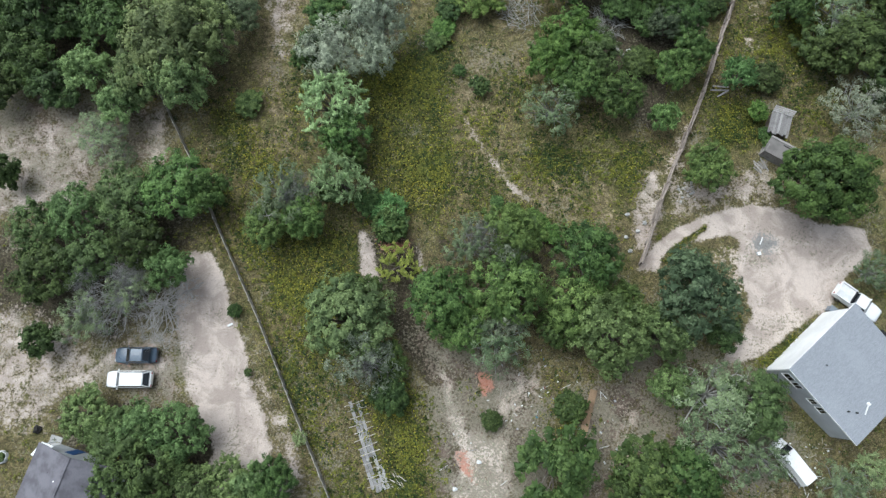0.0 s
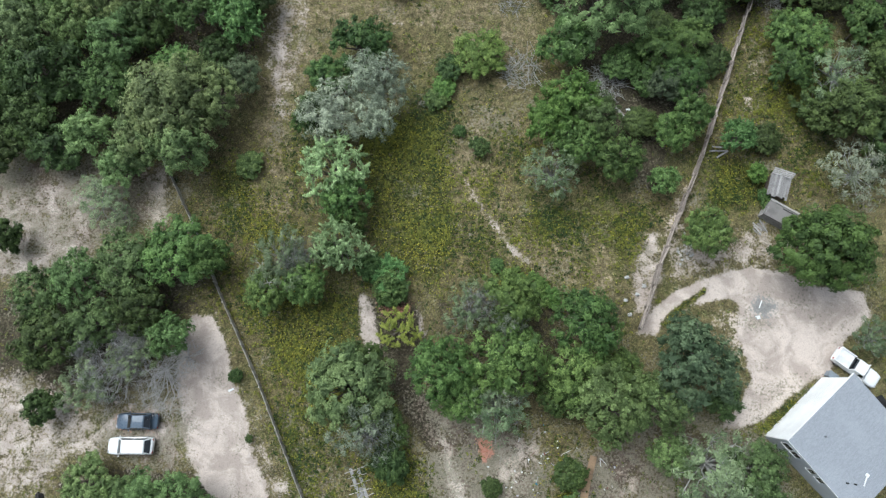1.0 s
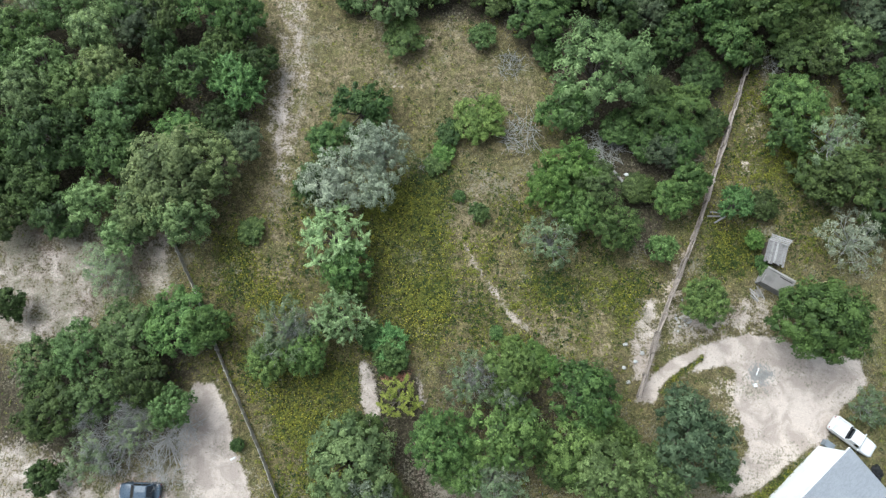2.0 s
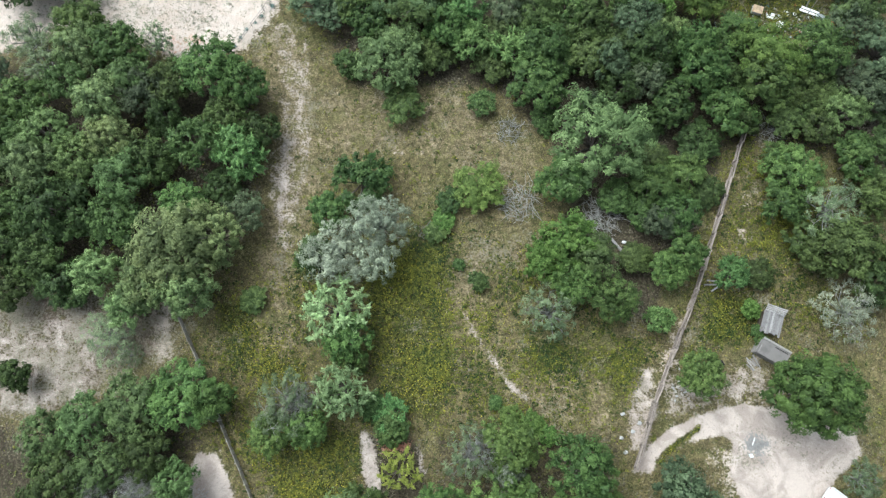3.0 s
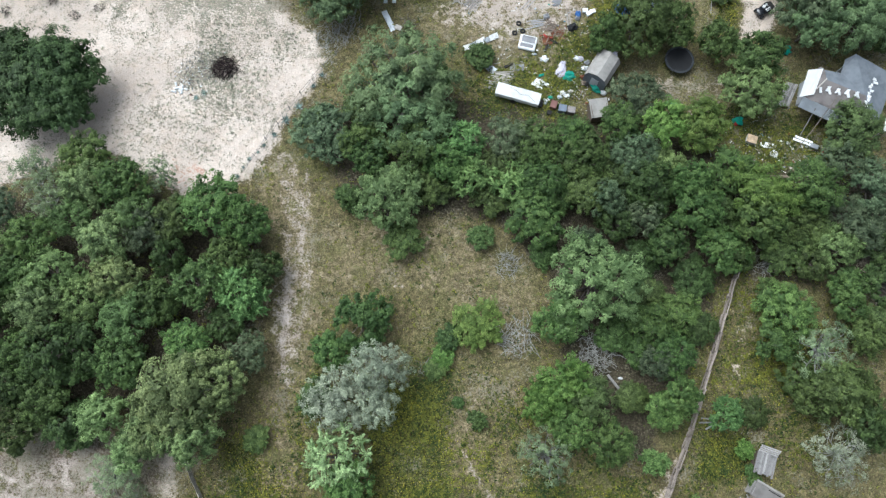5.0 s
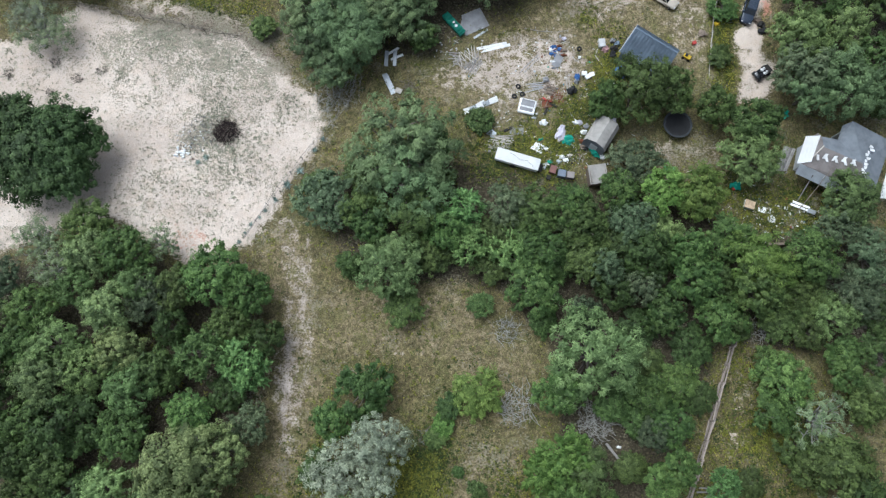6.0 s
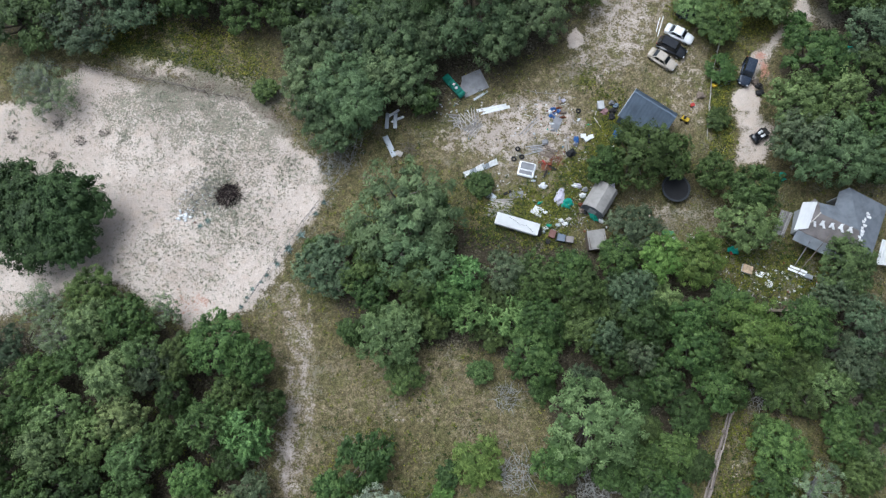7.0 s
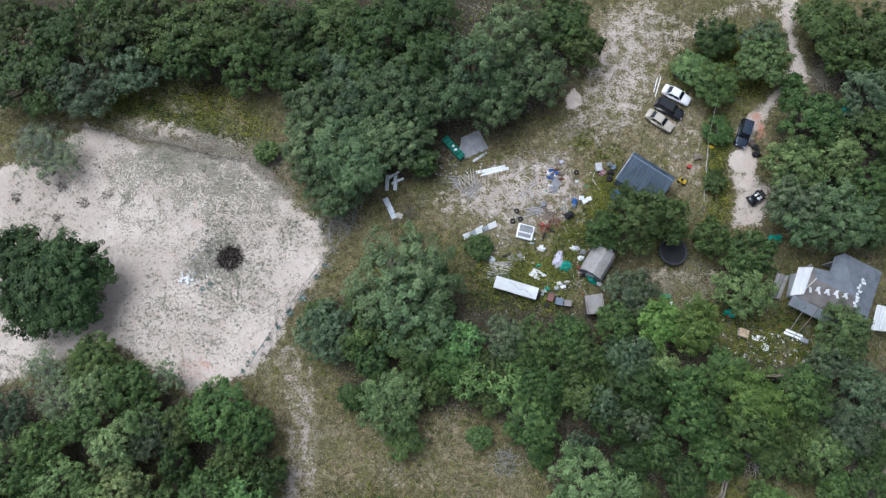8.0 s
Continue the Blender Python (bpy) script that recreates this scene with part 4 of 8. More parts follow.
plant("hedge trees",
      ("oak", 25.6, 57.8, 3.55, 6),
      ("greyoak", 24.9, 54.3, 2.63, 5),
      ("oak", 21.6, 54.1, 2.77, 4.5),
      ("lime", 28.1, 66.1, 3.53, 5),
      ("lime", 32.2, 65.8, 4.04, 6),
      ("mesq", 22.9, 66.1, 2.86, 4.8),
      ("bright", 30.1, 58.5, 3.16, 6.2),
      ("bright", 30.6, 55.1, 3.66, 6),
      ("bright", 27.2, 51.3, 2.99, 5),
      ("bright", 33.6, 50.4, 3.37, 5.2),
      ("oak", 30.6, 47.5, 3.0, 3),
      ("lime", 38.4, 57.2, 4.56, 7),
      )
plant("hedge trees",
      ("bright", 37.5, 53.7, 3.63, 6.5),
      ("mesq", 44.4, 57.9, 3.93, 6.5),
      ("oak", 42.7, 54.1, 3.03, 4.5),
      ("oak", 41.4, 50.2, 3.03, 3),
      ("olive", 50.3, 65.1, 4.03, 6),
      ("greyoak", 49.2, 61.5, 3.47, 5.5),
      ("greyoak", 51.9, 57.8, 3.95, 6),
      ("greyoak", 50.8, 53.3, 3.27, 5),
      ("olive", 46.8, 51.2, 3.26, 4.5),
      ("oak", 44.4, 49.4, 2.75, 3.2),
      ("oak", 35.7, 49.7, 1.96, 4),
      )
plant("thicket",
      ("pale_green", 17.9, 46.3, 5.71, 9),
      ("mesq", 14.5, 42.4, 3.28, 5.5),
      ("mesq", 24.6, 42.1, 2.92, 4.5),
      ("greyoak", 18.1, 50.8, 2.74, 4.5),
      ("mesq", 28.1, 43.5, 2.94, 4),
      ("greyoak", 25.5, 37.9, 2.64, 4),
      ("mesq", 26.9, 38.9, 2.88, 5),
      ("bright", 27.1, 34.0, 2.77, 5),
      ("mesq", 25.6, 32.5, 2.46, 4.5),
      ("lime", 14.6, 35.3, 3.79, 6.4),
      ("olive", 17.1, 33.7, 3.05, 6),
      ("mesq", 15.1, 30.9, 2.8, 5.2),
      )
plant("thicket",
      ("mesq", 19.4, 29.1, 2.9, 5.5),
      ("lime", 12.3, 33.4, 2.58, 5),
      ("grey", 12.6, 27.9, 3.15, 4.6),
      ("spray", 24.2, 27.2, 1.7, 4),
      ("spray", 32.4, 32.1, 2.48, 3.8),
      ("lime", 34.5, 28.3, 1.24, 2),
      ("mesq", 40.0, 43.4, 3.56, 5),
      ("mesq", 38.9, 39.9, 2.9, 4.5),
      ("bright", 47.0, 44.7, 2.93, 5),
      ("grey", 43.8, 39.0, 3.77, 4.6),
      ("oak", 48.9, 40.5, 2.64, 5),
      ("oak", 45.3, 34.0, 4.28, 6),
      )
plant("thicket",
      ("oak", 42.3, 34.0, 2.84, 5),
      ("oak", 47.6, 30.7, 3.04, 5.5),
      ("pale", 44.4, 28.0, 3.9, 4),
      ("round", 38.4, 19.4, 4.9, 8.6),
      ("mesq", 27.9, 21.5, 2.84, 5),
      ("oak", 22.5, 34.1, 2.27, 2.4),
      ("oak", 23.5, 39.1, 2.17, 2.6),
      ("oak", 20.7, 41.0, 2.31, 2.6),
      ("oak", 31.2, 41.7, 2.2, 2),
      )
plant("meadow trees",
      ("bright", -7.8, 42.5, 3.69, 4.5),
      ("bright", -11.4, 38.9, 2.79, 3.6),
      ("silver", -5.4, 37.0, 3.76, 8.0),
      ("silver", -9.9, 34.0, 4.0, 7.0),
      ("silver", -5.7, 33.5, 2.91, 6.8),
      ("spray", 5.8, 52.4, 1.8, 2.4),
      ("lime", 5.3, 42.2, 3.36, 2.4),
      ("bright", 2.1, 40.7, 1.81, 1.8),
      ("bright", 5.2, 31.5, 1.38, 1.5),
      ("bright", 3.1, 33.4, 0.83, 1.0),
      )
plant("north woods",
      ("feather", -9.2, 87.0, 5.14, 6.5),
      ("feather", -3.2, 89.9, 4.01, 6),
      ("feather", -15.2, 90.5, 5.33, 6.5),
      ("feather", 9.0, 96.6, 4.37, 6.5),
      ("feather", -12.9, 83.5, 4.11, 5),
      ("greyoak", -10.9, 95.3, 4.5, 6.5),
      ("feather", -5.6, 96.7, 4.94, 7.5),
      )
plant("meadow trees",
      ("dead", 5.0, 14.2, 2.19, 6.4),
      ("dead", -13.3, 19.0, 2.34, 6.2),
      ("dead", -5.5, 2.3, 2.1, 6.3),
      ("dead", -29.0, 10.5, 2.08, 4.8),
      ("dead", -33.5, 10.3, 1.97, 4.8),
      )
plant("north woods",
      ("oak", -54.8, 98.5, 6.05, 6.0),
      ("greyoak", -46.4, 97.7, 5.28, 6.0),
      ("oak", -51.9, 105.2, 5.38, 6.0),
      ("oak", -42.2, 104.4, 5.75, 6.0),
      ("oak", -57.3, 107.3, 4.29, 5.0),
      ("brown", -54.5, 104.3, 3.09, 5.0),
      ("oak", -45.5, 109.5, 4.27, 6.0),
      ("oak", -40.2, 110.4, 4.67, 6.0),
      ("greyoak", -41.2, 100.5, 4.2, 5.5),
      ("oak", -33.2, 104.8, 5.71, 7.0),
      ("oak", -33.2, 101.8, 4.19, 6.0),
      ("oak", -25.4, 101.9, 4.91, 7.0),
      )
plant("north woods",
      ("oak", -27.2, 106.5, 5.74, 7.0),
      ("oak", -20.2, 104.8, 5.71, 7.0),
      ("oak", -18.2, 99.4, 4.17, 6.0),
      ("oak", -13.5, 106.5, 5.74, 7.0),
      ("greyoak", -13.3, 100.2, 4.55, 6.0),
      ("oak", -7.3, 104.8, 5.33, 7.0),
      ("oak", -8.7, 99.4, 4.54, 6.0),
      ("oak", -2.0, 107.4, 5.75, 7.0),
      ("oak", -1.9, 100.7, 5.27, 7.0),
      ("feather", 4.8, 98.7, 5.94, 8.0),
      ("feather", 10.2, 104.5, 5.66, 8.0),
      ("feather", 13.4, 99.0, 5.04, 7.5),
      )
plant("north woods",
      ("oak", 17.2, 107.4, 4.98, 7.0),
      ("feather", 8.2, 94.7, 3.91, 6.5),
      ("feather", -0.0, 96.2, 4.47, 7.0),
      ("feather", -4.8, 93.4, 5.17, 7.0),
      ("feather", -10.6, 87.9, 5.83, 7.0),
      ("feather", -15.3, 94.5, 4.49, 6.0),
      ("feather", -5.5, 89.7, 4.06, 6.0),
      ("feather", -15.0, 85.9, 4.04, 5.5),
      ("oak", -1.0, 87.2, 2.1, 3.5),
      ("oak", 20.2, 103.5, 3.44, 6.0),
      ("grey", -51.0, 88.3, 4.88, 3.6),
      ("pale", -52.5, 90.6, 3.38, 4.2),
      )
plant("north woods",
      ("bright", -22.4, 89.4, 1.98, 2.2),
      )
plant("road trees",
      ("mesq", 38.3, 98.4, 3.65, 4.0),
      ("olive", 35.7, 101.2, 3.12, 3.0),
      ("oak", 39.0, 105.8, 3.33, 4.0),
      ("olive", 44.8, 101.4, 4.22, 5.0),
      ("greyoak", 45.2, 104.7, 3.48, 5.0),
      ("bright", 38.8, 92.4, 2.39, 1.8),
      ("bright", 37.7, 85.2, 1.9, 1.4),
      ("bright", 49.4, 98.7, 1.94, 3.0),
      ("oak", 54.1, 106.7, 5.0, 6.5),
      ("oak", 59.2, 105.0, 4.97, 6.5),
      ("greyoak", 58.1, 96.1, 4.51, 6.0),
      ("bright", 50.0, 92.7, 4.82, 6.5),
      )
plant("road trees",
      ("olive", 48.8, 87.2, 3.51, 5.0),
      )
plant("east woods",
      ("oak", 58.8, 90.5, 4.07, 6.0),
      ("oak", 55.9, 83.5, 3.99, 6.0),
      ("oak", 56.9, 78.3, 3.22, 6.0),
      ("oak", 60.4, 101.0, 3.42, 6.0),
      ("oak", 55.7, 102.6, 3.08, 5.0),
      )
plant("meadow bushes",
      ("lime", 8.5, 17.1, 1.42, 1.2),
      ("lime", 10.6, 16.3, 1.54, 1.3),
      ("bright", 6.9, 18.5, 0.9, 0.9),
      ("lime", 12.2, 15.2, 1.18, 1.1),
      ("spray", -4.2, 17.3, 2.35, 2.6),
      ("bright", -6.3, 18.2, 1.77, 2.2),
      ("bright", -19.5, 29.5, 1.75, 1.6),
      ("bright", 0.5, 37.2, 1.54, 1.2),
      ("lime", 1.4, 38.5, 1.54, 1.4),
      ("bright", 35.7, 25.0, 0.99, 1.2),
      ("bright", 35.3, 26.1, 0.75, 1.0),
      ("bright", -9.9, 19.3, 1.72, 3.0),
      )


# ---- low plants: weeds, flowers and tufts ----
def cloud(x, y, step, seed):
    """Smooth random patches, about step metres wide, from 0 to 1."""
    grid = np.random.default_rng(seed).random((128, 128))
    u, v = x / step + 64, y / step + 31
    i, j = np.floor(u).astype(int), np.floor(v).astype(int)
    a, b = u - i, v - j
    a, b = a * a * (3 - 2 * a), b * b * (3 - 2 * b)
    i, j, k, l = i % 128, j % 128, (i + 1) % 128, (j + 1) % 128
    return (grid[i, j] * (1 - a) + grid[k, j] * a) * (1 - b) + (grid[i, l] * (1 - a) + grid[k, l] * a) * b


def patches(x, y, seed):
    mix = 0.5 * cloud(x, y, 5.3, seed) + 0.3 * cloud(x, y, 1.9, seed + 1) + 0.2 * cloud(x, y, 0.8, seed + 2)
    return np.clip((mix - 0.5) * 2.6 + 0.5, 0, 1)


def scatter(name, label, category, material, count, keep, size, leaves, seed, width=0.3, lean=0.8, lift=0.0, area=(-72, 74, -17, 134), mound=False):
    """Small plants of a few blades each, or low leafy mounds, where keep(soils, patch) is likely."""
    rng = np.random.default_rng(seed)
    x, y = rng.uniform(area[0], area[1], count), rng.uniform(area[2], area[3], count)
    patch = patches(x, y, seed * 10)
    ok = rng.random(count) < keep(soils(x, y), patch)
    x, y, tone = x[ok], y[ok], 0.45 * patches(x[ok], y[ok], 77) + 0.25
    n = len(x)
    s = size * rng.uniform(0.5, 1.5, n)
    a = rng.uniform(0, 2 * math.pi, (n, leaves))
    side = np.stack([-np.sin(a), np.cos(a), np.zeros(a.shape)], 2)
    root = np.stack([x, y, relief(x, y)], 1)[:, None]
    if mound:
        r = np.sqrt(rng.random(a.shape)) * s[:, None]
        mid = root + np.stack([r * np.cos(a), r * np.sin(a), 0.04 + (s[:, None] ** 2 - r ** 2) / s[:, None] * 0.9 * rng.uniform(0.6, 1.2, a.shape)], 2)
        out = np.stack([np.cos(a), np.sin(a), rng.normal(-0.2, 0.4, a.shape)], 2)
        L = (s[:, None] * rng.uniform(0.35, 0.7, a.shape))[..., None]
        v = np.stack([mid - out * L * 0.5 + side * L * width, mid + out * L * 0.8, mid - out * L * 0.5 - side * L * width], 2)
        k = 3
    else:
        out = np.stack([np.cos(a) * lean, np.sin(a) * lean, rng.uniform(0.35, 1.0, a.shape)], 2)
        out /= np.linalg.norm(out, axis=2, keepdims=True)
        base = root + np.array([0, 0, 1.0]) * (lift * s)[:, None, None] + out * (s * 0.08)[:, None, None]
        L = (s[:, None] * rng.uniform(0.6, 1.2, a.shape))[..., None]
        v = np.stack([base, base + out * L * 0.55 + side * L * width * 0.5, base + out * L, base + out * L * 0.55 - side * L * width * 0.5], 2)
        k = 4
    v = v.reshape(-1, 3)
    me = mesh_of(name, v, np.arange(len(v)).reshape(-1, k), material)
    data = np.ones((len(v), 4), np.float32)
    data[:, :3] = np.repeat(np.clip(tone + rng.normal(0, 0.30, n), 0, 1), leaves * k)[:, None]
    me.color_attributes.new("leaf_tone", "FLOAT_COLOR", "POINT").data.foreach_set("color", data.ravel())
    return tagged(new(name, me), label, category, kind="stuff")


WEED = leaf_material("weed_leaves", (0.036, 0.060, 0.013), (0.190, 0.172, 0.026), 0.02)
FLOWER = leaf_material("yellow_petals", (0.28, 0.235, 0.022), (0.48, 0.385, 0.04), 0.01)
STRAW = leaf_material("straw_blades", (0.20, 0.165, 0.085), (0.32, 0.27, 0.16))
GRASS = leaf_material("grass_blades", (0.140, 0.158, 0.055), (0.230, 0.240, 0.095))
SPRIG = leaf_material("grey_sprigs", (0.235, 0.222, 0.160), (0.365, 0.342, 0.262))
LITTER = leaf_material("leaf_litter", (0.160, 0.120, 0.088), (0.285, 0.225, 0.175))


def clear(w):
    return np.clip(1 - 1.7 * w["sand"] - 1.7 * w["drive"] - 0.8 * w["bare"] - 0.75 * w["litter"], 0, 1)


scatter("weeds", "dark green leafy weeds covering the meadow", "weeds", WEED, 900000, lambda w, p: clear(w) * np.clip(0.06 + np.maximum(w["green"], w["yellow"]) * 1.1, 0, 1) * (0.12 + 0.95 * p ** 1.5), 0.24, 5, 1, 0.55, mound=True)
scatter("wildflowers", "small yellow wildflowers among the weeds", "flowers", FLOWER, 900000, lambda w, p: clear(w) * np.clip(0.03 + np.maximum(0.6 * w["green"], 1.2 * w["yellow"]), 0, 1) * (0.1 + 0.9 * p), 0.12, 1, 2, 0.8, 1.6, 2.2)
scatter("grass_tufts", "dull green grass tufts on the meadow", "grass", GRASS, 36000, lambda w, p: clear(w) * (0.55 - 0.3 * w["dry"]) * (0.3 + 0.7 * p), 0.26, 4, 3, 0.2, 1.0)
scatter("dry_grass", "straw-coloured dry grass tufts", "grass", STRAW, 90000, lambda w, p: clear(w) * (0.25 + 0.5 * w["dry"]) * (1 - 0.6 * p), 0.28, 4, 4, 0.16, 1.0)
scatter("sand_tufts", "low grey-green tufts dotted over the pale sand", "weeds", SPRIG, 70000, lambda w, p: np.clip(w["sand"], 0, 1) ** 2 * (0.02 + 0.34 * p ** 2 + 0.3 * np.clip(w["bare"], 0, 1) * p), 0.17, 5, 9, 0.45, area=(-66, -14, 64, 106), mound=True)
scatter("sand_sprigs", "sparse grey-green sprigs on the pale sand", "weeds", SPRIG, 220000, lambda w, p: np.clip(w["sand"], 0, 1) ** 2 * (0.05 + 0.85 * np.clip(w["bare"], 0, 1)) * (0.2 + 1.0 * p), 0.20, 3, 5, 0.3, 1.4)
scatter("leaf_litter", "brown leaf litter on bare soil", "leaf litter", LITTER, 40000, lambda w, p: np.clip(w["bare"] * (1 - w["sand"] * 0.6), 0, 1) * 0.8, 0.2, 2, 6, 0.5, 2.5)

# ---- kit for built things ----
def thing(name, label, category, x, y, turn=0.0, group="", z=None, kind="", unit=None):
    """An empty at the base of a thing; its parts are children."""
    ob = tagged(new(name), label, category, group, kind)
    k, x, y = unit or PLAN, x * PLAN, y * PLAN
    ob.matrix_world = pose(x, y, float(relief(x, y)) if z is None else z * PLAN, 0, 0, turn) @ Matrix.Diagonal((k, k, k, 1))
    return ob


def part(name, bm, material, parent, label="", smooth=False):
    """Links a bmesh as one mesh object under a thing or a part."""
    me = bpy.data.meshes.new(name)
    bmesh.ops.recalc_face_normals(bm, faces=bm.faces)
    bm.to_mesh(me)
    bm.free()
    me.materials.append(material)
    for p in me.polygons:
        p.use_smooth = smooth
    ob = new(name, me)
    ob.parent = parent
    return tagged(ob, label)


def block(*boxes, bevel=0.0):
    """Boxes of one part: (x0, y0, z0, x1, y1, z1) each, edges rounded."""
    bm = bmesh.new()
    for x0, y0, z0, x1, y1, z1 in boxes:
        v = [bm.verts.new((x, y, z)) for z in (z0, z1) for x, y in ((x0, y0), (x1, y0), (x1, y1), (x0, y1))]
        for f in ((3, 2, 1, 0), (4, 5, 6, 7), (0, 1, 5, 4), (1, 2, 6, 5), (2, 3, 7, 6), (3, 0, 4, 7)):
            bm.faces.new([v[i] for i in f])
    if bevel:
        bmesh.ops.bevel(bm, geom=bm.edges[:], offset=bevel, segments=1, affect="EDGES")
    return bm


def slab(*rings, thick=0.06):
    """Flat plates from corner lists, given depth downwards."""
    bm = bmesh.new()
    for ring in rings:
        top = [bm.verts.new(p) for p in ring]
        low = [bm.verts.new((p[0], p[1], p[2] - thick)) for p in ring]
        n = len(ring)
        bm.faces.new(top), bm.faces.new(low[::-1])
        for i in range(n):
            bm.faces.new((top[i], low[i], low[(i + 1) % n], top[(i + 1) % n]))
    return bm


def beam(a, b, w=0.1, h=0.1, bm=None, bevel=0.0):
    """A squared beam from a to b."""
    bm = bm or bmesh.new()
    a, b = Vector(a), Vector(b)
    d = (b - a).normalized()
    s = d.cross(Vector((0, 0, 1)) if abs(d.z) < 0.9 else Vector((1, 0, 0))).normalized()
    u = s.cross(d)
    v = [bm.verts.new(p + s * i * w / 2 + u * j * h / 2) for p in (a, b) for i, j in ((-1, -1), (1, -1), (1, 1), (-1, 1))]
    for f in ((3, 2, 1, 0), (4, 5, 6, 7), (0, 1, 5, 4), (1, 2, 6, 5), (2, 3, 7, 6), (3, 0, 4, 7)):
        bm.faces.new([v[i] for i in f])
    return bm


def rod(points, radius, sides=7):
    """A round bar or hose along points."""
    v, f = tubes([[(p, radius) for p in points]], sides)
    bm = bmesh.new()
    vs = [bm.verts.new(p) for p in v]
    for q in f:
        bm.faces.new([vs[i] for i in q])
    n = len(points)
    bm.faces.new(vs[:sides]), bm.faces.new(vs[(n - 1) * sides:])
    return bm


def drum(radius, z0, z1, x=0.0, y=0.0, sides=20, top=None, bevel=0.0):
    """An upright round body, wider or narrower at the top."""
    bm = bmesh.new()
    bmesh.ops.create_cone(bm, cap_ends=True, segments=sides, radius1=radius, radius2=radius if top is None else top, depth=z1 - z0,
                          matrix=Matrix.Translation((x, y, (z0 + z1) / 2)))
    if bevel:
        bmesh.ops.bevel(bm, geom=[e for e in bm.edges if abs(e.verts[0].co.z - e.verts[1].co.z) < 1e-5], offset=bevel, segments=2, affect="EDGES")
    return bm


def ripple(corners, pitch=0.25, depth=0.035, along=True):
    """A ribbed metal sheet over four corners a, b, c, d: ribs run from a to d, spaced along a to b."""
    a, b, c, d = (Vector(p) for p in corners)
    n = max(4, int((b - a).length / pitch)) * 4
    up = (b - a).cross(d - a).normalized()
    if up.z < 0:
        up = -up
    bm, rows = bmesh.new(), []
    for i in range(n + 1):
        k = i / n
        lift = up * depth * (1.0 if i % 4 in (1, 2) else 0.0)
        rows.append((bm.verts.new(a.lerp(b, k) + lift), bm.verts.new(d.lerp(c, k) + lift)))
    for (p, q), (r, s) in zip(rows, rows[1:]):
        bm.faces.new((p, r, s, q))
    bmesh.ops.solidify(bm, geom=bm.faces[:], thickness=0.012)
    return bm


def crumple(x, y, z, rx, ry, rz, seed, sub=2, rough=0.25):
    """A lumpy bag, stone or heap."""
    bm = bmesh.new()
    bmesh.ops.create_icosphere(bm, subdivisions=sub, radius=1.0)
    for v in bm.verts:
        k = 1 + rough * noise.noise(v.co * 1.7 + Vector((seed * 3.1, seed * 1.7, 0))) * 1.6
        v.co = Vector((x + v.co.x * rx * k, y + v.co.y * ry * k, z + max(v.co.z, -0.6) * rz * k))
    return bm


SHINGLE = Nodes("grey_shingles", 0.9)
_v = SHINGLE.coord()
_rows = SHINGLE.grain(1.0, 2, 0.5, SHINGLE.scaled(_v, 2.2, 7.0, 1.0))
_c = SHINGLE.mix(SHINGLE.step(_rows, 0.35, 0.65), (0.265, 0.278, 0.300), (0.300, 0.312, 0.335))
_c = SHINGLE.mix(SHINGLE.step(SHINGLE.grain(0.35, 4), 0.45, 0.7, 0, 0.6), _c, (0.33, 0.342, 0.365))
_c = SHINGLE.vary(_c, 0.5, 1.0, SHINGLE.step(SHINGLE.grain(12, 3), 0.3, 0.7, 0.88, 1.10))
SHINGLE.bump(_rows, 0.3, 0.02)
SHINGLE = SHINGLE.colour(_c).m
DARK_SHINGLE = plain("weathered_dark_shingles", (0.175, 0.166, 0.184), 0.9, dirt=0.35, scale=3.0, bump=0.5)
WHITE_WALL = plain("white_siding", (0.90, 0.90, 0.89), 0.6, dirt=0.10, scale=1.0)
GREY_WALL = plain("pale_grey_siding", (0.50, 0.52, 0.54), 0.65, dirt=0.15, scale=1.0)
GLASS = plain("dark_window_glass", (0.015, 0.018, 0.022), 0.08, spec=0.6, dirt=0.1)
WHITE_METAL = plain("white_metal", (0.92, 0.92, 0.91), 0.5, dirt=0.04, scale=1.2)
SILVER = plain("galvanised_metal", (0.46, 0.49, 0.52), 0.42, 0.35, dirt=0.3, scale=1.0)
BLUE_METAL = plain("slate_blue_metal", (0.135, 0.175, 0.225), 0.5, 0.1, dirt=0.3, scale=0.8)
TAN_ROOF = plain("tan_roll_roofing", (0.33, 0.31, 0.285), 0.85, dirt=0.25)
BROWN_ROOF = plain("brown_grey_roofing", (0.180, 0.160, 0.152), 0.9, dirt=0.3)
GREY_ROOF = plain("slate_grey_roofing", (0.165, 0.180, 0.200), 0.85, dirt=0.25)
DARK = plain("dark_interior", (0.03, 0.028, 0.026), 0.9)
RUBBER = plain("black_rubber", (0.022, 0.022, 0.023), 0.8)
STEEL = plain("dull_steel", (0.38, 0.38, 0.39), 0.4, 0.8)
RUST = plain("rusty_iron", (0.20, 0.075, 0.04), 0.85, 0.2, dirt=0.5)
GREY_WOOD = weathered_wood("weathered_grey_wood", (0.20, 0.185, 0.175), (0.36, 0.345, 0.33))
BROWN_WOOD = weathered_wood("weathered_brown_wood", (0.15, 0.115, 0.09), (0.27, 0.215, 0.17))
PALE_WOOD = weathered_wood("bleached_lumber", (0.34, 0.31, 0.27), (0.52, 0.48, 0.43))
DECK_WOOD = weathered_wood("silvered_decking", (0.27, 0.26, 0.25), (0.42, 0.405, 0.39))
TAN_WOOD = weathered_wood("tan_plywood", (0.30, 0.20, 0.12), (0.42, 0.29, 0.18))
TEAL = plain("teal_tarp", (0.02, 0.27, 0.19), 0.5, dirt=0.3)
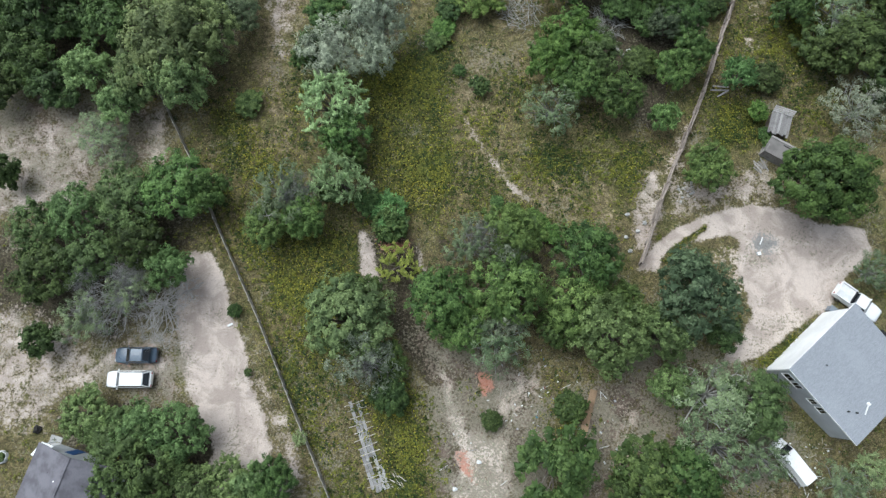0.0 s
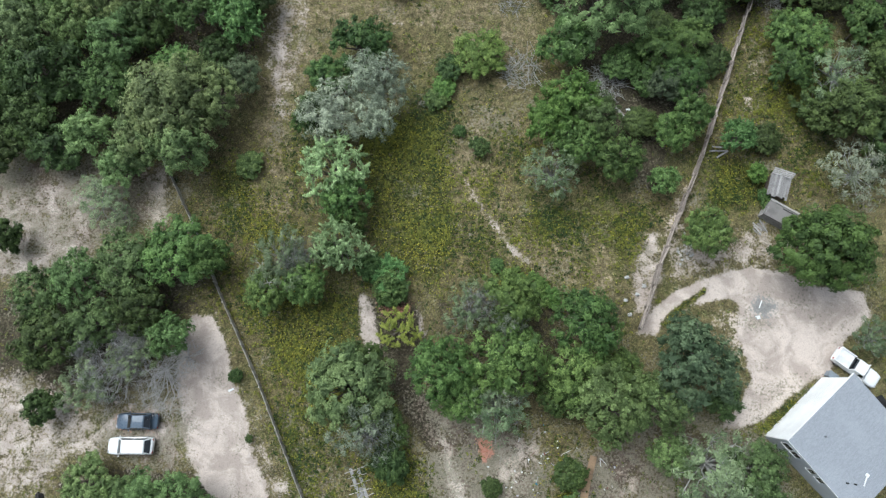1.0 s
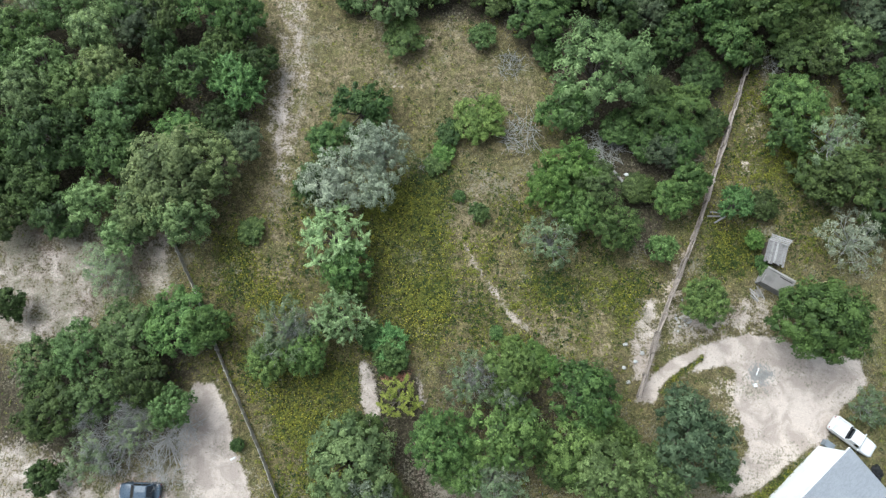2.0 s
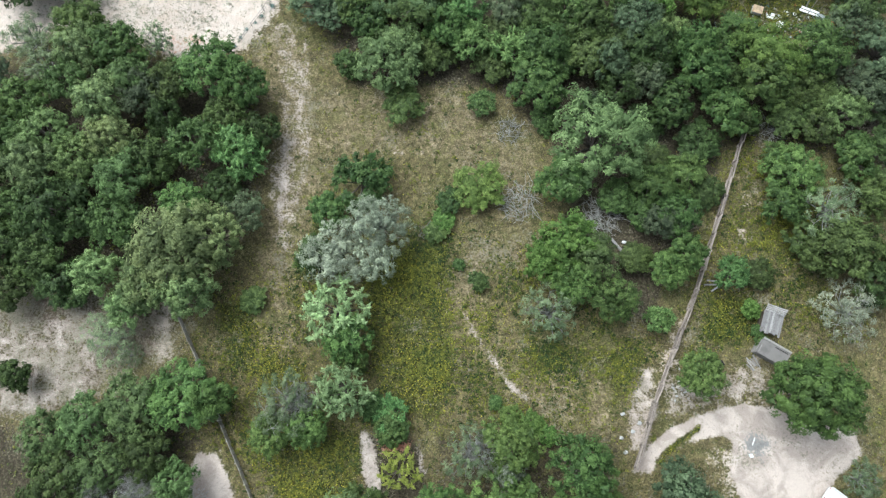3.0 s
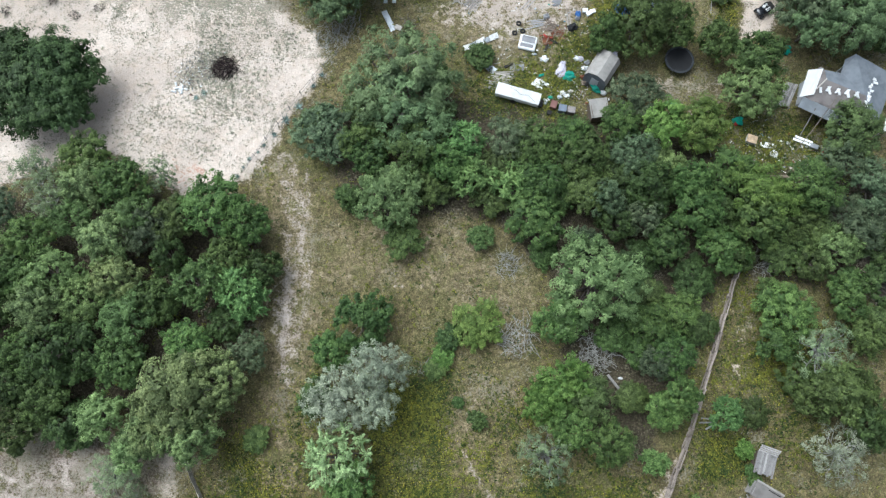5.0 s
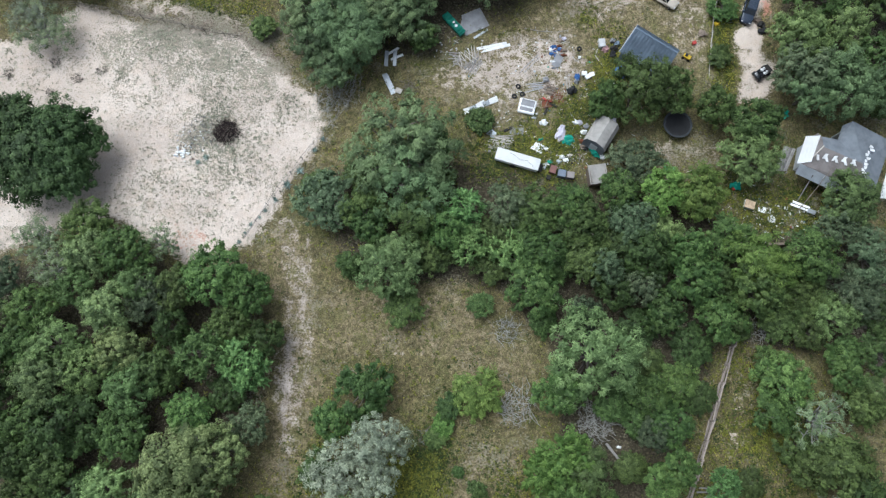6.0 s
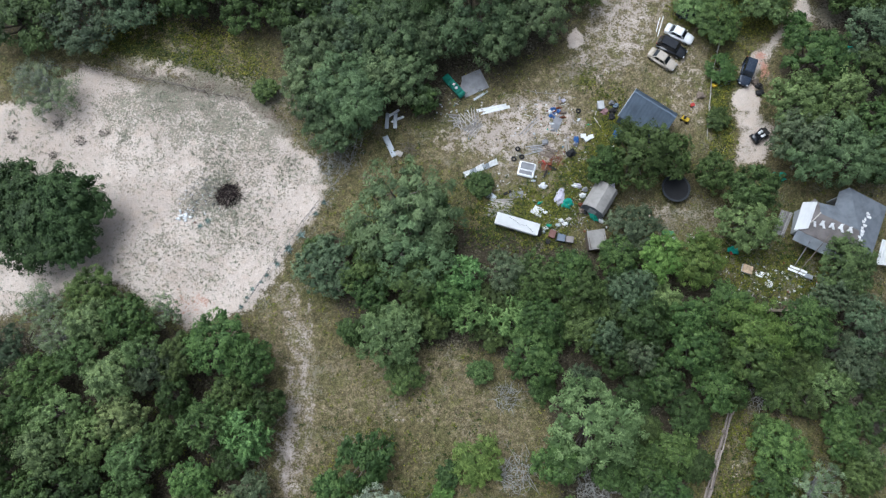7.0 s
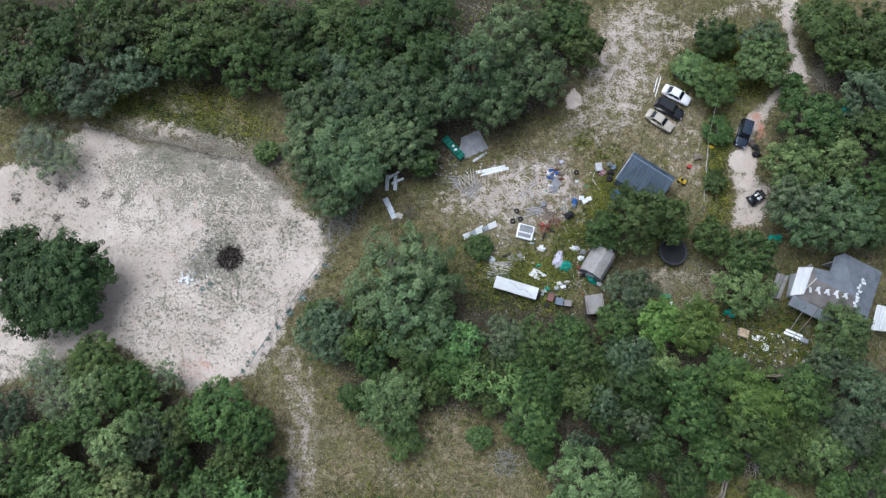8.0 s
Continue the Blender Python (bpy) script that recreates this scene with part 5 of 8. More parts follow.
BLUE_TARP = plain("blue_tarp", (0.03, 0.10, 0.28), 0.5)
GREY_TARP = plain("grey_tarp", (0.26, 0.26, 0.27), 0.7)
LILAC = plain("pale_lilac_cloth", (0.55, 0.52, 0.60), 0.8)
WHITE_STUFF = plain("white_plastic", (0.76, 0.76, 0.75), 0.5, dirt=0.2)
RED_PLASTIC = plain("red_plastic", (0.42, 0.05, 0.04), 0.5)
YELLOW_PAINT = plain("yellow_paint", (0.62, 0.42, 0.03), 0.45)
CONCRETE = plain("concrete", (0.42, 0.41, 0.39), 0.9)
AGAVE = leaf_material("blue_grey_agave", (0.22, 0.27, 0.25), (0.32, 0.37, 0.34), 0.005)
CHAR = plain("charred_brush", (0.045, 0.030, 0.028), 0.95, dirt=0.4)

_n = Nodes("mixed_scraps", 0.7)
_i = _n.island()
_c = _n.mix(_n.step(_i, 0.30, 0.32), (0.62, 0.62, 0.60), (0.30, 0.27, 0.23))
_c = _n.mix(_n.step(_i, 0.55, 0.57), _c, (0.15, 0.12, 0.10))
_c = _n.mix(_n.step(_i, 0.78, 0.80), _c, (0.40, 0.40, 0.42))
_c = _n.mix(_n.step(_i, 0.90, 0.91), _c, (0.16, 0.07, 0.05))
_c = _n.mix(_n.step(_i, 0.96, 0.965), _c, (0.05, 0.16, 0.22))
SCRAP = _n.colour(_n.vary(_c, 0.5, 1.0, _n.step(_n.grain(3, 3), 0.3, 0.7, 0.8, 1.2))).m


# ---- vehicles ----
def loft(stations):
    """A closed hull over stations of (x, half width, bottom, belt, top)."""
    bm, rings = bmesh.new(), []
    for x, w, zb, zm, zt in stations:
        ring = [(-w * 0.80, zb), (-w * 0.97, zb + 0.12), (-w, zm), (-w * 0.93, zt - 0.03), (-w * 0.80, zt), (0, zt + 0.03),
                (w * 0.80, zt), (w * 0.93, zt - 0.03), (w, zm), (w * 0.97, zb + 0.12), (w * 0.80, zb)]
        rings.append([bm.verts.new((x, y, z)) for y, z in ring])
    for a, b in zip(rings, rings[1:]):
        for i in range(len(a)):
            j = (i + 1) % len(a)
            bm.faces.new((a[i], b[i], b[j], a[j]))
    bm.faces.new(rings[0]), bm.faces.new(rings[-1][::-1])
    return bm


def prism(*faces_pts):
    bm = bmesh.new()
    for pts in faces_pts:
        bm.faces.new([bm.verts.new(p) for p in pts])
    return bm


def pane(pts, out=0.006):
    """A thin plate a hair proud of the body, thickened outwards."""
    bm = prism(pts)
    bm.faces.ensure_lookup_table()
    bm.normal_update()
    n = bm.faces[0].normal.copy()
    c = sum((Vector(p) for p in pts), Vector()) / len(pts)
    if n.dot(c - Vector((0, 0, 0.6))) < 0:
        n = -n
    low = [Vector(p) + n * 0.004 for p in pts]
    high = [Vector(p) + n * (0.004 + out) for p in pts]
    bm.free()
    bm = bmesh.new()
    a, b = [bm.verts.new(p) for p in low], [bm.verts.new(p) for p in high]
    k = len(a)
    bm.faces.new(a[::-1]), bm.faces.new(b)
    for i in range(k):
        bm.faces.new((a[i], a[(i + 1) % k], b[(i + 1) % k], b[i]))
    return bm


LAMP = plain("clear_lamp_glass", (0.6, 0.6, 0.62), 0.2)
TAIL = plain("red_lamp_glass", (0.35, 0.02, 0.02), 0.25)


def car_paint(name, col, rough=0.3):
    m = plain(name, col, rough, 0.0, 0.12, 1.0, 0.5)
    m.node_tree.nodes["Principled BSDF"].inputs["Coat Weight"].default_value = 0.5
    return m


# shape: length, half width, hood height, roof height, x of windscreen foot, roof front, roof rear, rear glass foot
SHAPES = {
    "sedan": (4.75, 0.90, 0.88, 1.43, 0.98, 0.28, -0.95, -1.62), "wagon": (5.05, 0.95, 0.98, 1.66, 1.30, 0.60, -1.80, -2.36),
    "suv": (4.85, 0.95, 1.02, 1.75, 1.05, 0.50, -1.85, -2.25), "pickup": (5.50, 0.97, 1.08, 1.80, 1.15, 0.62, -0.50, -0.72),
    "van": (5.10, 0.98, 1.15, 2.05, 1.75, 1.15, -2.38, -2.50),
}


def vehicle(name, label, shape, paint, x, y, heading, group=""):
    L, w, hood, roof, ws, rf, rr, rg = SHAPES[shape]
    h = L / 2
    car = thing(name, label, "car" if shape != "pickup" else "pickup truck", x, y, heading, group, unit=1.0)
    deck = hood + (0.06 if shape == "sedan" else 0.02)
    st = [(-h, w * 0.80, 0.42, 0.62, deck - 0.12), (-h + 0.12, w * 0.94, 0.30, 0.62, deck - 0.02), (-h + 0.8, w, 0.26, 0.62, deck), (rg, w, 0.24, 0.62, deck),
          (ws, w, 0.24, 0.62, hood + 0.02), (h - 0.75, w * 0.98, 0.26, 0.60, hood - 0.06), (h - 0.2, w * 0.90, 0.30, 0.56, hood - 0.16), (h, w * 0.68, 0.40, 0.52, hood - 0.30)]
    body = part("body", loft(st), paint, car, smooth=True)
    cw, rw, z0 = w * 0.90, w * 0.74, deck - 0.03
    foot = [(ws, z0), (rf, roof), (rr, roof), (rg, z0)]
    bm = bmesh.new()
    ring = []
    for px_, pz in foot:
        k = cw if pz < roof else rw
        ring.append([bm.verts.new((px_, -k, pz)), bm.verts.new((px_, 0, pz + (0.035 if pz >= roof else 0.01))), bm.verts.new((px_, k, pz))])
    for a, b in zip(ring, ring[1:]):
        for i in range(2):
            bm.faces.new((a[i], a[i + 1], b[i + 1], b[i]))
    for i in (0, 2):
        bm.faces.new([r[i] for r in ring])
    bm.faces.new([v for v in ring[0]] + [v for v in ring[3]][::-1])
    part("cabin", bm, paint, car)

    def across(a, b, inset, lift=0.0):
        """Glass between two heights of the cabin's slope."""
        (ax, az), (bx, bz) = a, b
        ka, kb = (cw if az < roof else rw) - inset, (cw if bz < roof else rw) - inset
        p, q = Vector((ax, 0, az)), Vector((bx, 0, bz))
        lo, hi = p.lerp(q, 0.10), p.lerp(q, 0.86)
        n = Vector((q.z - p.z, 0, p.x - q.x)).normalized() * (0.035 + lift)
        if n.z < 0:
            n = -n
        return [tuple(lo + n + Vector((0, -ka, 0))), tuple(lo + n + Vector((0, ka, 0))), tuple(hi + n + Vector((0, kb, 0))), tuple(hi + n + Vector((0, -kb, 0)))]

    part("windscreen", pane(across(foot[0], foot[1], 0.06)), GLASS, car)
    part("rear_window", pane(across(foot[3], foot[2], 0.10)), GLASS, car)
    if shape != "van":
        for s in (-1, 1):
            def wall_at(px_, k):
                return (px_, s * (cw + (rw - cw) * k + 0.012), z0 + (roof - z0) * k)
            mid = (ws + rg) / 2 - 0.05
            a0, a1 = ws + (rf - ws) * 0.2 - 0.12, ws + (rf - ws) * 0.86 - 0.06
            b0, b1 = rg + (rr - rg) * 0.2 + 0.12, rg + (rr - rg) * 0.86 + 0.06
            part("side_window", pane([wall_at(a0, 0.18), wall_at(mid + 0.05, 0.18), wall_at(mid + 0.05, 0.86), wall_at(a1, 0.86)]), GLASS, car)
            if shape != "pickup":
                part("side_window", pane([wall_at(mid - 0.05, 0.18), wall_at(b0, 0.18), wall_at(b1, 0.86), wall_at(mid - 0.05, 0.86)]), GLASS, car)
    for s in (-1, 1):
        for wx in (h - 0.90, -h + 0.95):
            bm = bmesh.new()
            bmesh.ops.create_cone(bm, cap_ends=True, segments=18, radius1=0.34, radius2=0.34, depth=0.22, matrix=pose(wx, s * (w - 0.10), 0.34, 90, 0, 0))
            bmesh.ops.bevel(bm, geom=[e for e in bm.edges if abs(e.verts[0].co.y - e.verts[1].co.y) < 1e-4], offset=0.04, segments=2, affect="EDGES")
            tyre = part("wheel", bm, RUBBER, car, "black tyre")
            bm = bmesh.new()
            bmesh.ops.create_cone(bm, cap_ends=True, segments=12, radius1=0.20, radius2=0.17, depth=0.03, matrix=pose(wx, s * (w + 0.015), 0.34, -90 * s, 0, 0))
            part("rim", bm, STEEL, tyre)
        part("headlight", block((h - 0.24, s * w * 0.62 - 0.15, hood - 0.30, h - 0.03, s * w * 0.62 + 0.15, hood - 0.17), bevel=0.03), LAMP, car)
        part("tail_light", block((-h - 0.01, s * w * 0.70 - 0.13, hood - 0.26, -h + 0.16, s * w * 0.70 + 0.13, hood - 0.08), bevel=0.03), TAIL, car)
        part("side_mirror", block((ws - 0.28, s * (w + 0.09) - 0.09, hood + 0.02, ws - 0.14, s * (w + 0.09) + 0.09, hood + 0.16), bevel=0.03), paint, car)
    if shape == "pickup":
        bx0, bx1, t = -h + 0.10, rg - 0.06, deck + 0.06
        part("bed_floor", block((bx0 + 0.08, -w + 0.14, deck - 0.02, bx1 - 0.05, w - 0.14, deck + 0.035)), WHITE_STUFF, car, "whitish truck bed")
        part("bed_rail", block((bx0, -w + 0.02, deck - 0.05, bx1, -w + 0.13, t + 0.22), (bx0, w - 0.13, deck - 0.05, bx1, w - 0.02, t + 0.22), bevel=0.02), paint, car)
        part("tailgate", block((bx0 - 0.06, -w + 0.06, 0.62, bx0 + 0.03, w - 0.06, t + 0.22), bevel=0.02), paint, car)
        part("headboard", block((bx1 - 0.07, -w + 0.13, deck - 0.05, bx1, w - 0.13, t + 0.24), bevel=0.01), RUBBER, car)
    return car

# ---- fences ----
def board_fence(name, label, pts, height, material, board=0.30, gap=0.02, lean=0.0, rails=True, missing=0.0, seed=3):
    """Upright boards on two rails between posts."""
    rng = random.Random(seed)
    fence = thing(name, label, "fence", *pts[0])
    ox, oy = pts[0]
    shared, post_me = {}, None
    for (ax, ay), (bx, by) in zip(pts, pts[1:]):
        n = max(1, round(math.dist((ax, ay), (bx, by)) / 2.4))
        for i in range(n):
            p = (ax + (bx - ax) * i / n, ay + (by - ay) * i / n)
            q = (ax + (bx - ax) * (i + 1) / n, ay + (by - ay) * (i + 1) / n)
            turn = math.degrees(math.atan2(q[1] - p[1], q[0] - p[0]))
            span = math.dist(p, q)
            if post_me is None:
                first = part("post", block((-0.06, -0.06, -0.2, 0.06, 0.06, height + 0.08), bevel=0.012), material, fence)
                post_me = first.data
            else:
                first = new("post", post_me)
                first.parent = fence
            first.matrix_basis = pose(p[0] - ox, p[1] - oy, 0, rng.uniform(-2, 2), rng.uniform(-2, 2), turn)
            if rails:
                for z in (0.35, height - 0.18):
                    r = part("rail", beam((p[0] - ox, p[1] - oy, z), (q[0] - ox, q[1] - oy, z), 0.05, 0.09), material, fence)
            k = int(span / (board + gap))
            for j in range(k):
                if rng.random() < missing:
                    continue
                v = rng.randrange(3)
                if v not in shared:
                    top = height * (1 - 0.04 * v)
                    ob = part("board", block((-board / 2, -0.012, 0.03, board / 2, 0.012, top), bevel=0.004), material, fence)
                    shared[v] = ob.data
                else:
                    ob = new("board", shared[v])
                    ob.parent = fence
                f = (j + 0.5) / k
                ob.matrix_basis = pose(p[0] - ox + (q[0] - p[0]) * f, p[1] - oy + (q[1] - p[1]) * f, rng.uniform(-0.03, 0.03), lean + rng.uniform(-2, 2), rng.uniform(-1.5, 1.5), turn + rng.uniform(-1, 1)) @ Matrix.Translation((0, 0.04, 0))
    last = new("post", post_me)
    last.parent = fence
    last.matrix_basis = pose(pts[-1][0] - ox, pts[-1][1] - oy, 0)
    return fence


def rail_fence(name, label, pts, height, material, rails=(0.3, 0.7, 1.1), step=2.2, radius=0.06, seed=5, post_h=None):
    """Rough round rails between posts, sagging and doubled here and there."""
    rng = random.Random(seed)
    fence = thing(name, label, "fence", *pts[0])
    ox, oy = pts[0]
    for (ax, ay), (bx, by) in zip(pts, pts[1:]):
        n = max(1, round(math.dist((ax, ay), (bx, by)) / step))
        for i in range(n):
            p = (ax + (bx - ax) * i / n - ox, ay + (by - ay) * i / n - oy)
            q = (ax + (bx - ax) * (i + 1) / n - ox, ay + (by - ay) * (i + 1) / n - oy)
            part("post", rod([(p[0], p[1], -0.2), (p[0] + rng.uniform(-0.06, 0.06), p[1], (post_h or height) + rng.uniform(-0.1, 0.1))], radius * 1.4, 6), material, fence)
            for z in rails:
                a = (p[0] + rng.uniform(-0.12, 0.12), p[1] + rng.uniform(-0.1, 0.1), z + rng.uniform(-0.05, 0.05))
                b = (q[0] + rng.uniform(-0.12, 0.12), q[1] + rng.uniform(-0.1, 0.1), z + rng.uniform(-0.05, 0.05))
                m = tuple((u + v) / 2 + (0, 0, -0.03)[c] for c, (u, v) in enumerate(zip(a, b)))
                part("rail", rod([a, m, b], radius * rng.uniform(0.8, 1.2), 6), material, fence)
    return fence


board_fence("board_fence", "long weathered grey board fence between yard and meadow", [(-29.5, 31.3), (-25.0, 22.9), (-22.2, 16.7), (-16.9, 6.2), (-13.2, -2.0), (-9.3, -10.3), (-8.0, -13.2)], 1.0, PALE_WOOD, board=0.42)
rail_fence("rail_fence", "old rough rail fence of brown-grey poles", [(36.6, 50.0), (35.6, 47.5), (32.4, 39.0), (29.1, 30.5), (26.2, 24.2), (23.7, 18.6), (21.2, 12.0)], 1.35, weathered_wood("brown_grey_poles", (0.19, 0.15, 0.12), (0.38, 0.33, 0.29)), (0.15, 0.45, 0.8, 1.1, 1.3), 2.4, 0.085)
rail_fence("wire_fence", "thin wire fence on weathered posts beside the sand", [(-9.6, 84.0), (-10.9, 78.5), (-15.2, 73.1), (-19.3, 67.2), (-23.2, 60.8)], 1.2, GREY_WOOD, (0.5, 1.0), 2.6, 0.028, 8)
rail_fence("wire_fence", "thin dark wire fence along the edge of the woods", [(-56.0, 92.5), (-48.0, 93.0), (-36.0, 90.5), (-25.0, 87.8)], 1.2, BARK, (0.4, 0.8, 1.1), 2.8, 0.035, 9)
rail_fence("white_fence", "low white pole fence in the grass", [(39.5, 97.5), (38.2, 93.3), (37.0, 87.0), (36.3, 82.5)], 0.5, PALE_WOOD, (0.35,), 2.4, 0.06, 10)
ramp = thing("plywood_strip", "tan plywood sheets lying end to end on bare soil", "plywood", 15.25, -2.85, 72.5)
for i in range(3):
    part("sheet", block((-2.6 + i * 1.75, -0.36 + 0.04 * i, 0.06 + 0.05 * i, -0.9 + i * 1.75, 0.36 + 0.02 * i, 0.11 + 0.05 * i), bevel=0.008), TAN_WOOD, ramp)
for x in (-2.2, -0.4, 1.4, 2.4):
    part("bearer", block((x, -0.4, 0.0, x + 0.1, 0.4, 0.06)), BROWN_WOOD, ramp)


# ---- house with the grey shingle roof ----
def window_set(parent, x0, x1, z0, z1, y, face, frame_mat=WHITE_METAL, along="x"):
    """Frame, sill and two panes on a wall whose outside faces y * face."""
    win = part("window", block((x0, min(y, y + face * 0.04), z0, x1, max(y, y + face * 0.04), z1)) if along == "x" else block((min(y, y + face * 0.04), x0, z0, max(y, y + face * 0.04), x1, z1)), frame_mat, parent, "white framed window")
    mid = (x0 + x1) / 2
    for a, b in ((x0 + 0.05, mid - 0.025), (mid + 0.025, x1 - 0.05)):
        u, v = sorted((y + face * 0.035, y + face * 0.055))
        part("pane", block((a, u, z0 + 0.06, b, v, z1 - 0.06)) if along == "x" else block((u, a, z0 + 0.06, v, b, z1 - 0.06)), GLASS, win)
    u, v = sorted((y, y + face * 0.10))
    part("window_sill", block((x0 - 0.05, u, z0 - 0.06, x1 + 0.05, v, z0)) if along == "x" else block((u, x0 - 0.05, z0 - 0.06, v, x1 + 0.05, z0)), frame_mat, win)


def shingled_house():
    """Local x runs along the tall white wall, y away from it; the roof falls from the tall wall."""
    house = thing("house", "two-storey white house with a sloping grey shingle roof", "house", 32.9, 1.55, 41.2)
    W, D, HI, LO, T = 8.5, 8.4, 4.75, 3.7, 0.15
    fall = (HI - LO) / D

    def wall(x0, y0, x1, y1, mat, name, label=""):
        bm = bmesh.new()
        v = [bm.verts.new((x, y, z)) for x, y in ((x0, y0), (x1, y0), (x1, y1), (x0, y1)) for z in (-0.1, HI + fall * y)]
        for i in range(4):
            a, b = 2 * i, 2 * ((i + 1) % 4)
            bm.faces.new((v[a], v[b], v[b + 1], v[a + 1]))
        bm.faces.new((v[1], v[3], v[5], v[7])), bm.faces.new((v[0], v[6], v[4], v[2]))
        return part(name, bm, mat, house, label)

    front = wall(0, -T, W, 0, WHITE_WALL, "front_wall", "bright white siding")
    # Side and back walls get grey siding: their shade is put into colour
    side = wall(0, -D, T, -T, GREY_WALL, "side_wall", "white siding greyed as the shaded side, with windows")
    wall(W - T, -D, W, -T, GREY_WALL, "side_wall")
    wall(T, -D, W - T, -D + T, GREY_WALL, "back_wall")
    for z in range(1, 18):
        part("siding_board", block((-0.012, -0.001, z * 0.26, W + 0.012, 0.014, z * 0.26 + 0.235)), WHITE_WALL, front)
    for ya, yb in ((-1.35, -0.45), (-4.15, -3.5), (-5.25, -4.5)):
        window_set(side, ya, yb, 2.5, 3.5, 0.0, -1, along="y")
    window_set(side, -2.3, -1.5, 2.5, 3.5, 0.0, -1, along="y")
    o = 0.28
    roof = part("roof", slab([(-o, o, HI + 0.16 + fall * o * -1 * -1), (W + o, o, HI + 0.16 + fall * o), (W + o, -D - o, LO + 0.16 - fall * o), (-o, -D - o, LO + 0.16 - fall * o)], thick=0.14), SHINGLE, house, "grey asphalt shingles")
    part("fascia", block((-o - 0.02, o, HI - 0.02, W + o + 0.02, o + 0.03, HI + 0.20)), WHITE_METAL, roof)
    part("fascia", slab([(-o - 0.03, o, HI + 0.2), (-o, o, HI + 0.2), (-o, -D - o, LO + 0.13), (-o - 0.03, -D - o, LO + 0.13)], thick=0.2), WHITE_METAL, roof)
    for x, y in ((2.6, -1.8), (1.2, -6.0), (1.7, -6.6)):
        part("vent_pipe", drum(0.07, HI + fall * y + 0.1, HI + fall * y + 0.45, x, y, 10), STEEL if x > 2 else RUBBER, roof)
    part("roof_pipe", rod([(2.2, -7.3, LO + 0.35), (3.0, -6.9, LO + 0.42)], 0.06), WHITE_STUFF, roof)
    part("roof_vent", block((3.0, -7.0, LO + 0.2, 3.3, -6.7, LO + 0.5), bevel=0.03), WHITE_STUFF, roof)


shingled_house()


def cottage():
    """Low house with a gable roof whose ridge runs to the south."""
    house = thing("house", "small house with dark grey shingle gable roof", "house", -33.2, -10.8, -17)
    W, D, E, R = 7.2, 9.0, 3.0, 4.4
    for name, b in (("wall", (-W / 2, -D / 2, -0.1, -W / 2 + 0.15, D / 2, E)), ("wall", (W / 2 - 0.15, -D / 2, -0.1, W / 2, D / 2, E)),
                    ("wall", (-W / 2 + 0.15, -D / 2, -0.1, W / 2 - 0.15, -D / 2 + 0.15, E)), ("wall", (-W / 2 + 0.15, D / 2 - 0.15, -0.1, W / 2 - 0.15, D / 2, E))):
        part(name, block(b), GREY_WALL, house)
    part("gable", slab([(-W / 2, D / 2, E), (0, D / 2, R), (W / 2, D / 2, E), (W / 2, D / 2 - 0.14, E), (0, D / 2 - 0.14, R), (-W / 2, D / 2 - 0.14, E)], thick=0.02), GREY_WALL, house)
    o = 0.4
    k = (R - E) / (W / 2)
    for s in (-1, 1):
        part("roof_slope", slab([(0, -D / 2 - o, R + 0.12), (0, D / 2 + o, R + 0.12), (s * (W / 2 + o), D / 2 + o, E + 0.12 - k * o), (s * (W / 2 + o), -D / 2 - o, E + 0.12 - k * o)], thick=0.1), DARK_SHINGLE, house, "grey shingles")
    part("ridge_cap", beam((0, -D / 2 - o, R + 0.13), (0, D / 2 + o, R + 0.13), 0.25, 0.05), DARK_SHINGLE, house)
    part("vent_pipe", drum(0.08, 3.6, 4.3, -0.6, 2.6, 10), WHITE_STUFF, house)
    part("vent_pipe", drum(0.06, 3.3, 3.9, -1.6, 3.0, 10), RUBBER, house)
    door = part("door", block((-1.9, D / 2, 0, -1.0, D / 2 + 0.05, 2.05), bevel=0.01), BLUE_TARP, house, "blue door")
    part("door_handle", drum(0.035, 1.0, 1.08, -1.1, D / 2 + 0.07, 8), STEEL, door)
    part("awning", slab([(-4.4, 3.6, 2.75), (-3.1, 3.6, 2.95), (-2.6, 4.95, 2.95), (-3.9, 4.95, 2.75)], thick=0.05), WHITE_METAL, house, "white metal porch awning")
    part("awning_post", beam((-4.2, 4.6, 0.1), (-3.95, 4.6, 2.7), 0.08, 0.08), WHITE_METAL, house)
    part("porch_slab", block((-W / 2 - 1.2, D / 2 - 1.5, -0.05, -W / 2, D / 2 + 0.6, 0.14), bevel=0.02), CONCRETE, house)


cottage()
hot = thing("round_planter", "white ringed planter with green plant on the lawn", "planter", -40.8, -6.6)
ring = bmesh.new()
bmesh.ops.create_cone(ring, cap_ends=False, segments=24, radius1=0.62, radius2=0.58, depth=0.35, matrix=Matrix.Translation((0, 0, 0.17)))
bmesh.ops.solidify(ring, geom=ring.faces[:], thickness=0.08)
part("rim", ring, WHITE_STUFF, hot)
part("plant", crumple(0, 0, 0.3, 0.5, 0.5, 0.3, 4, 3, 0.5), LEAVES["oak"], hot)


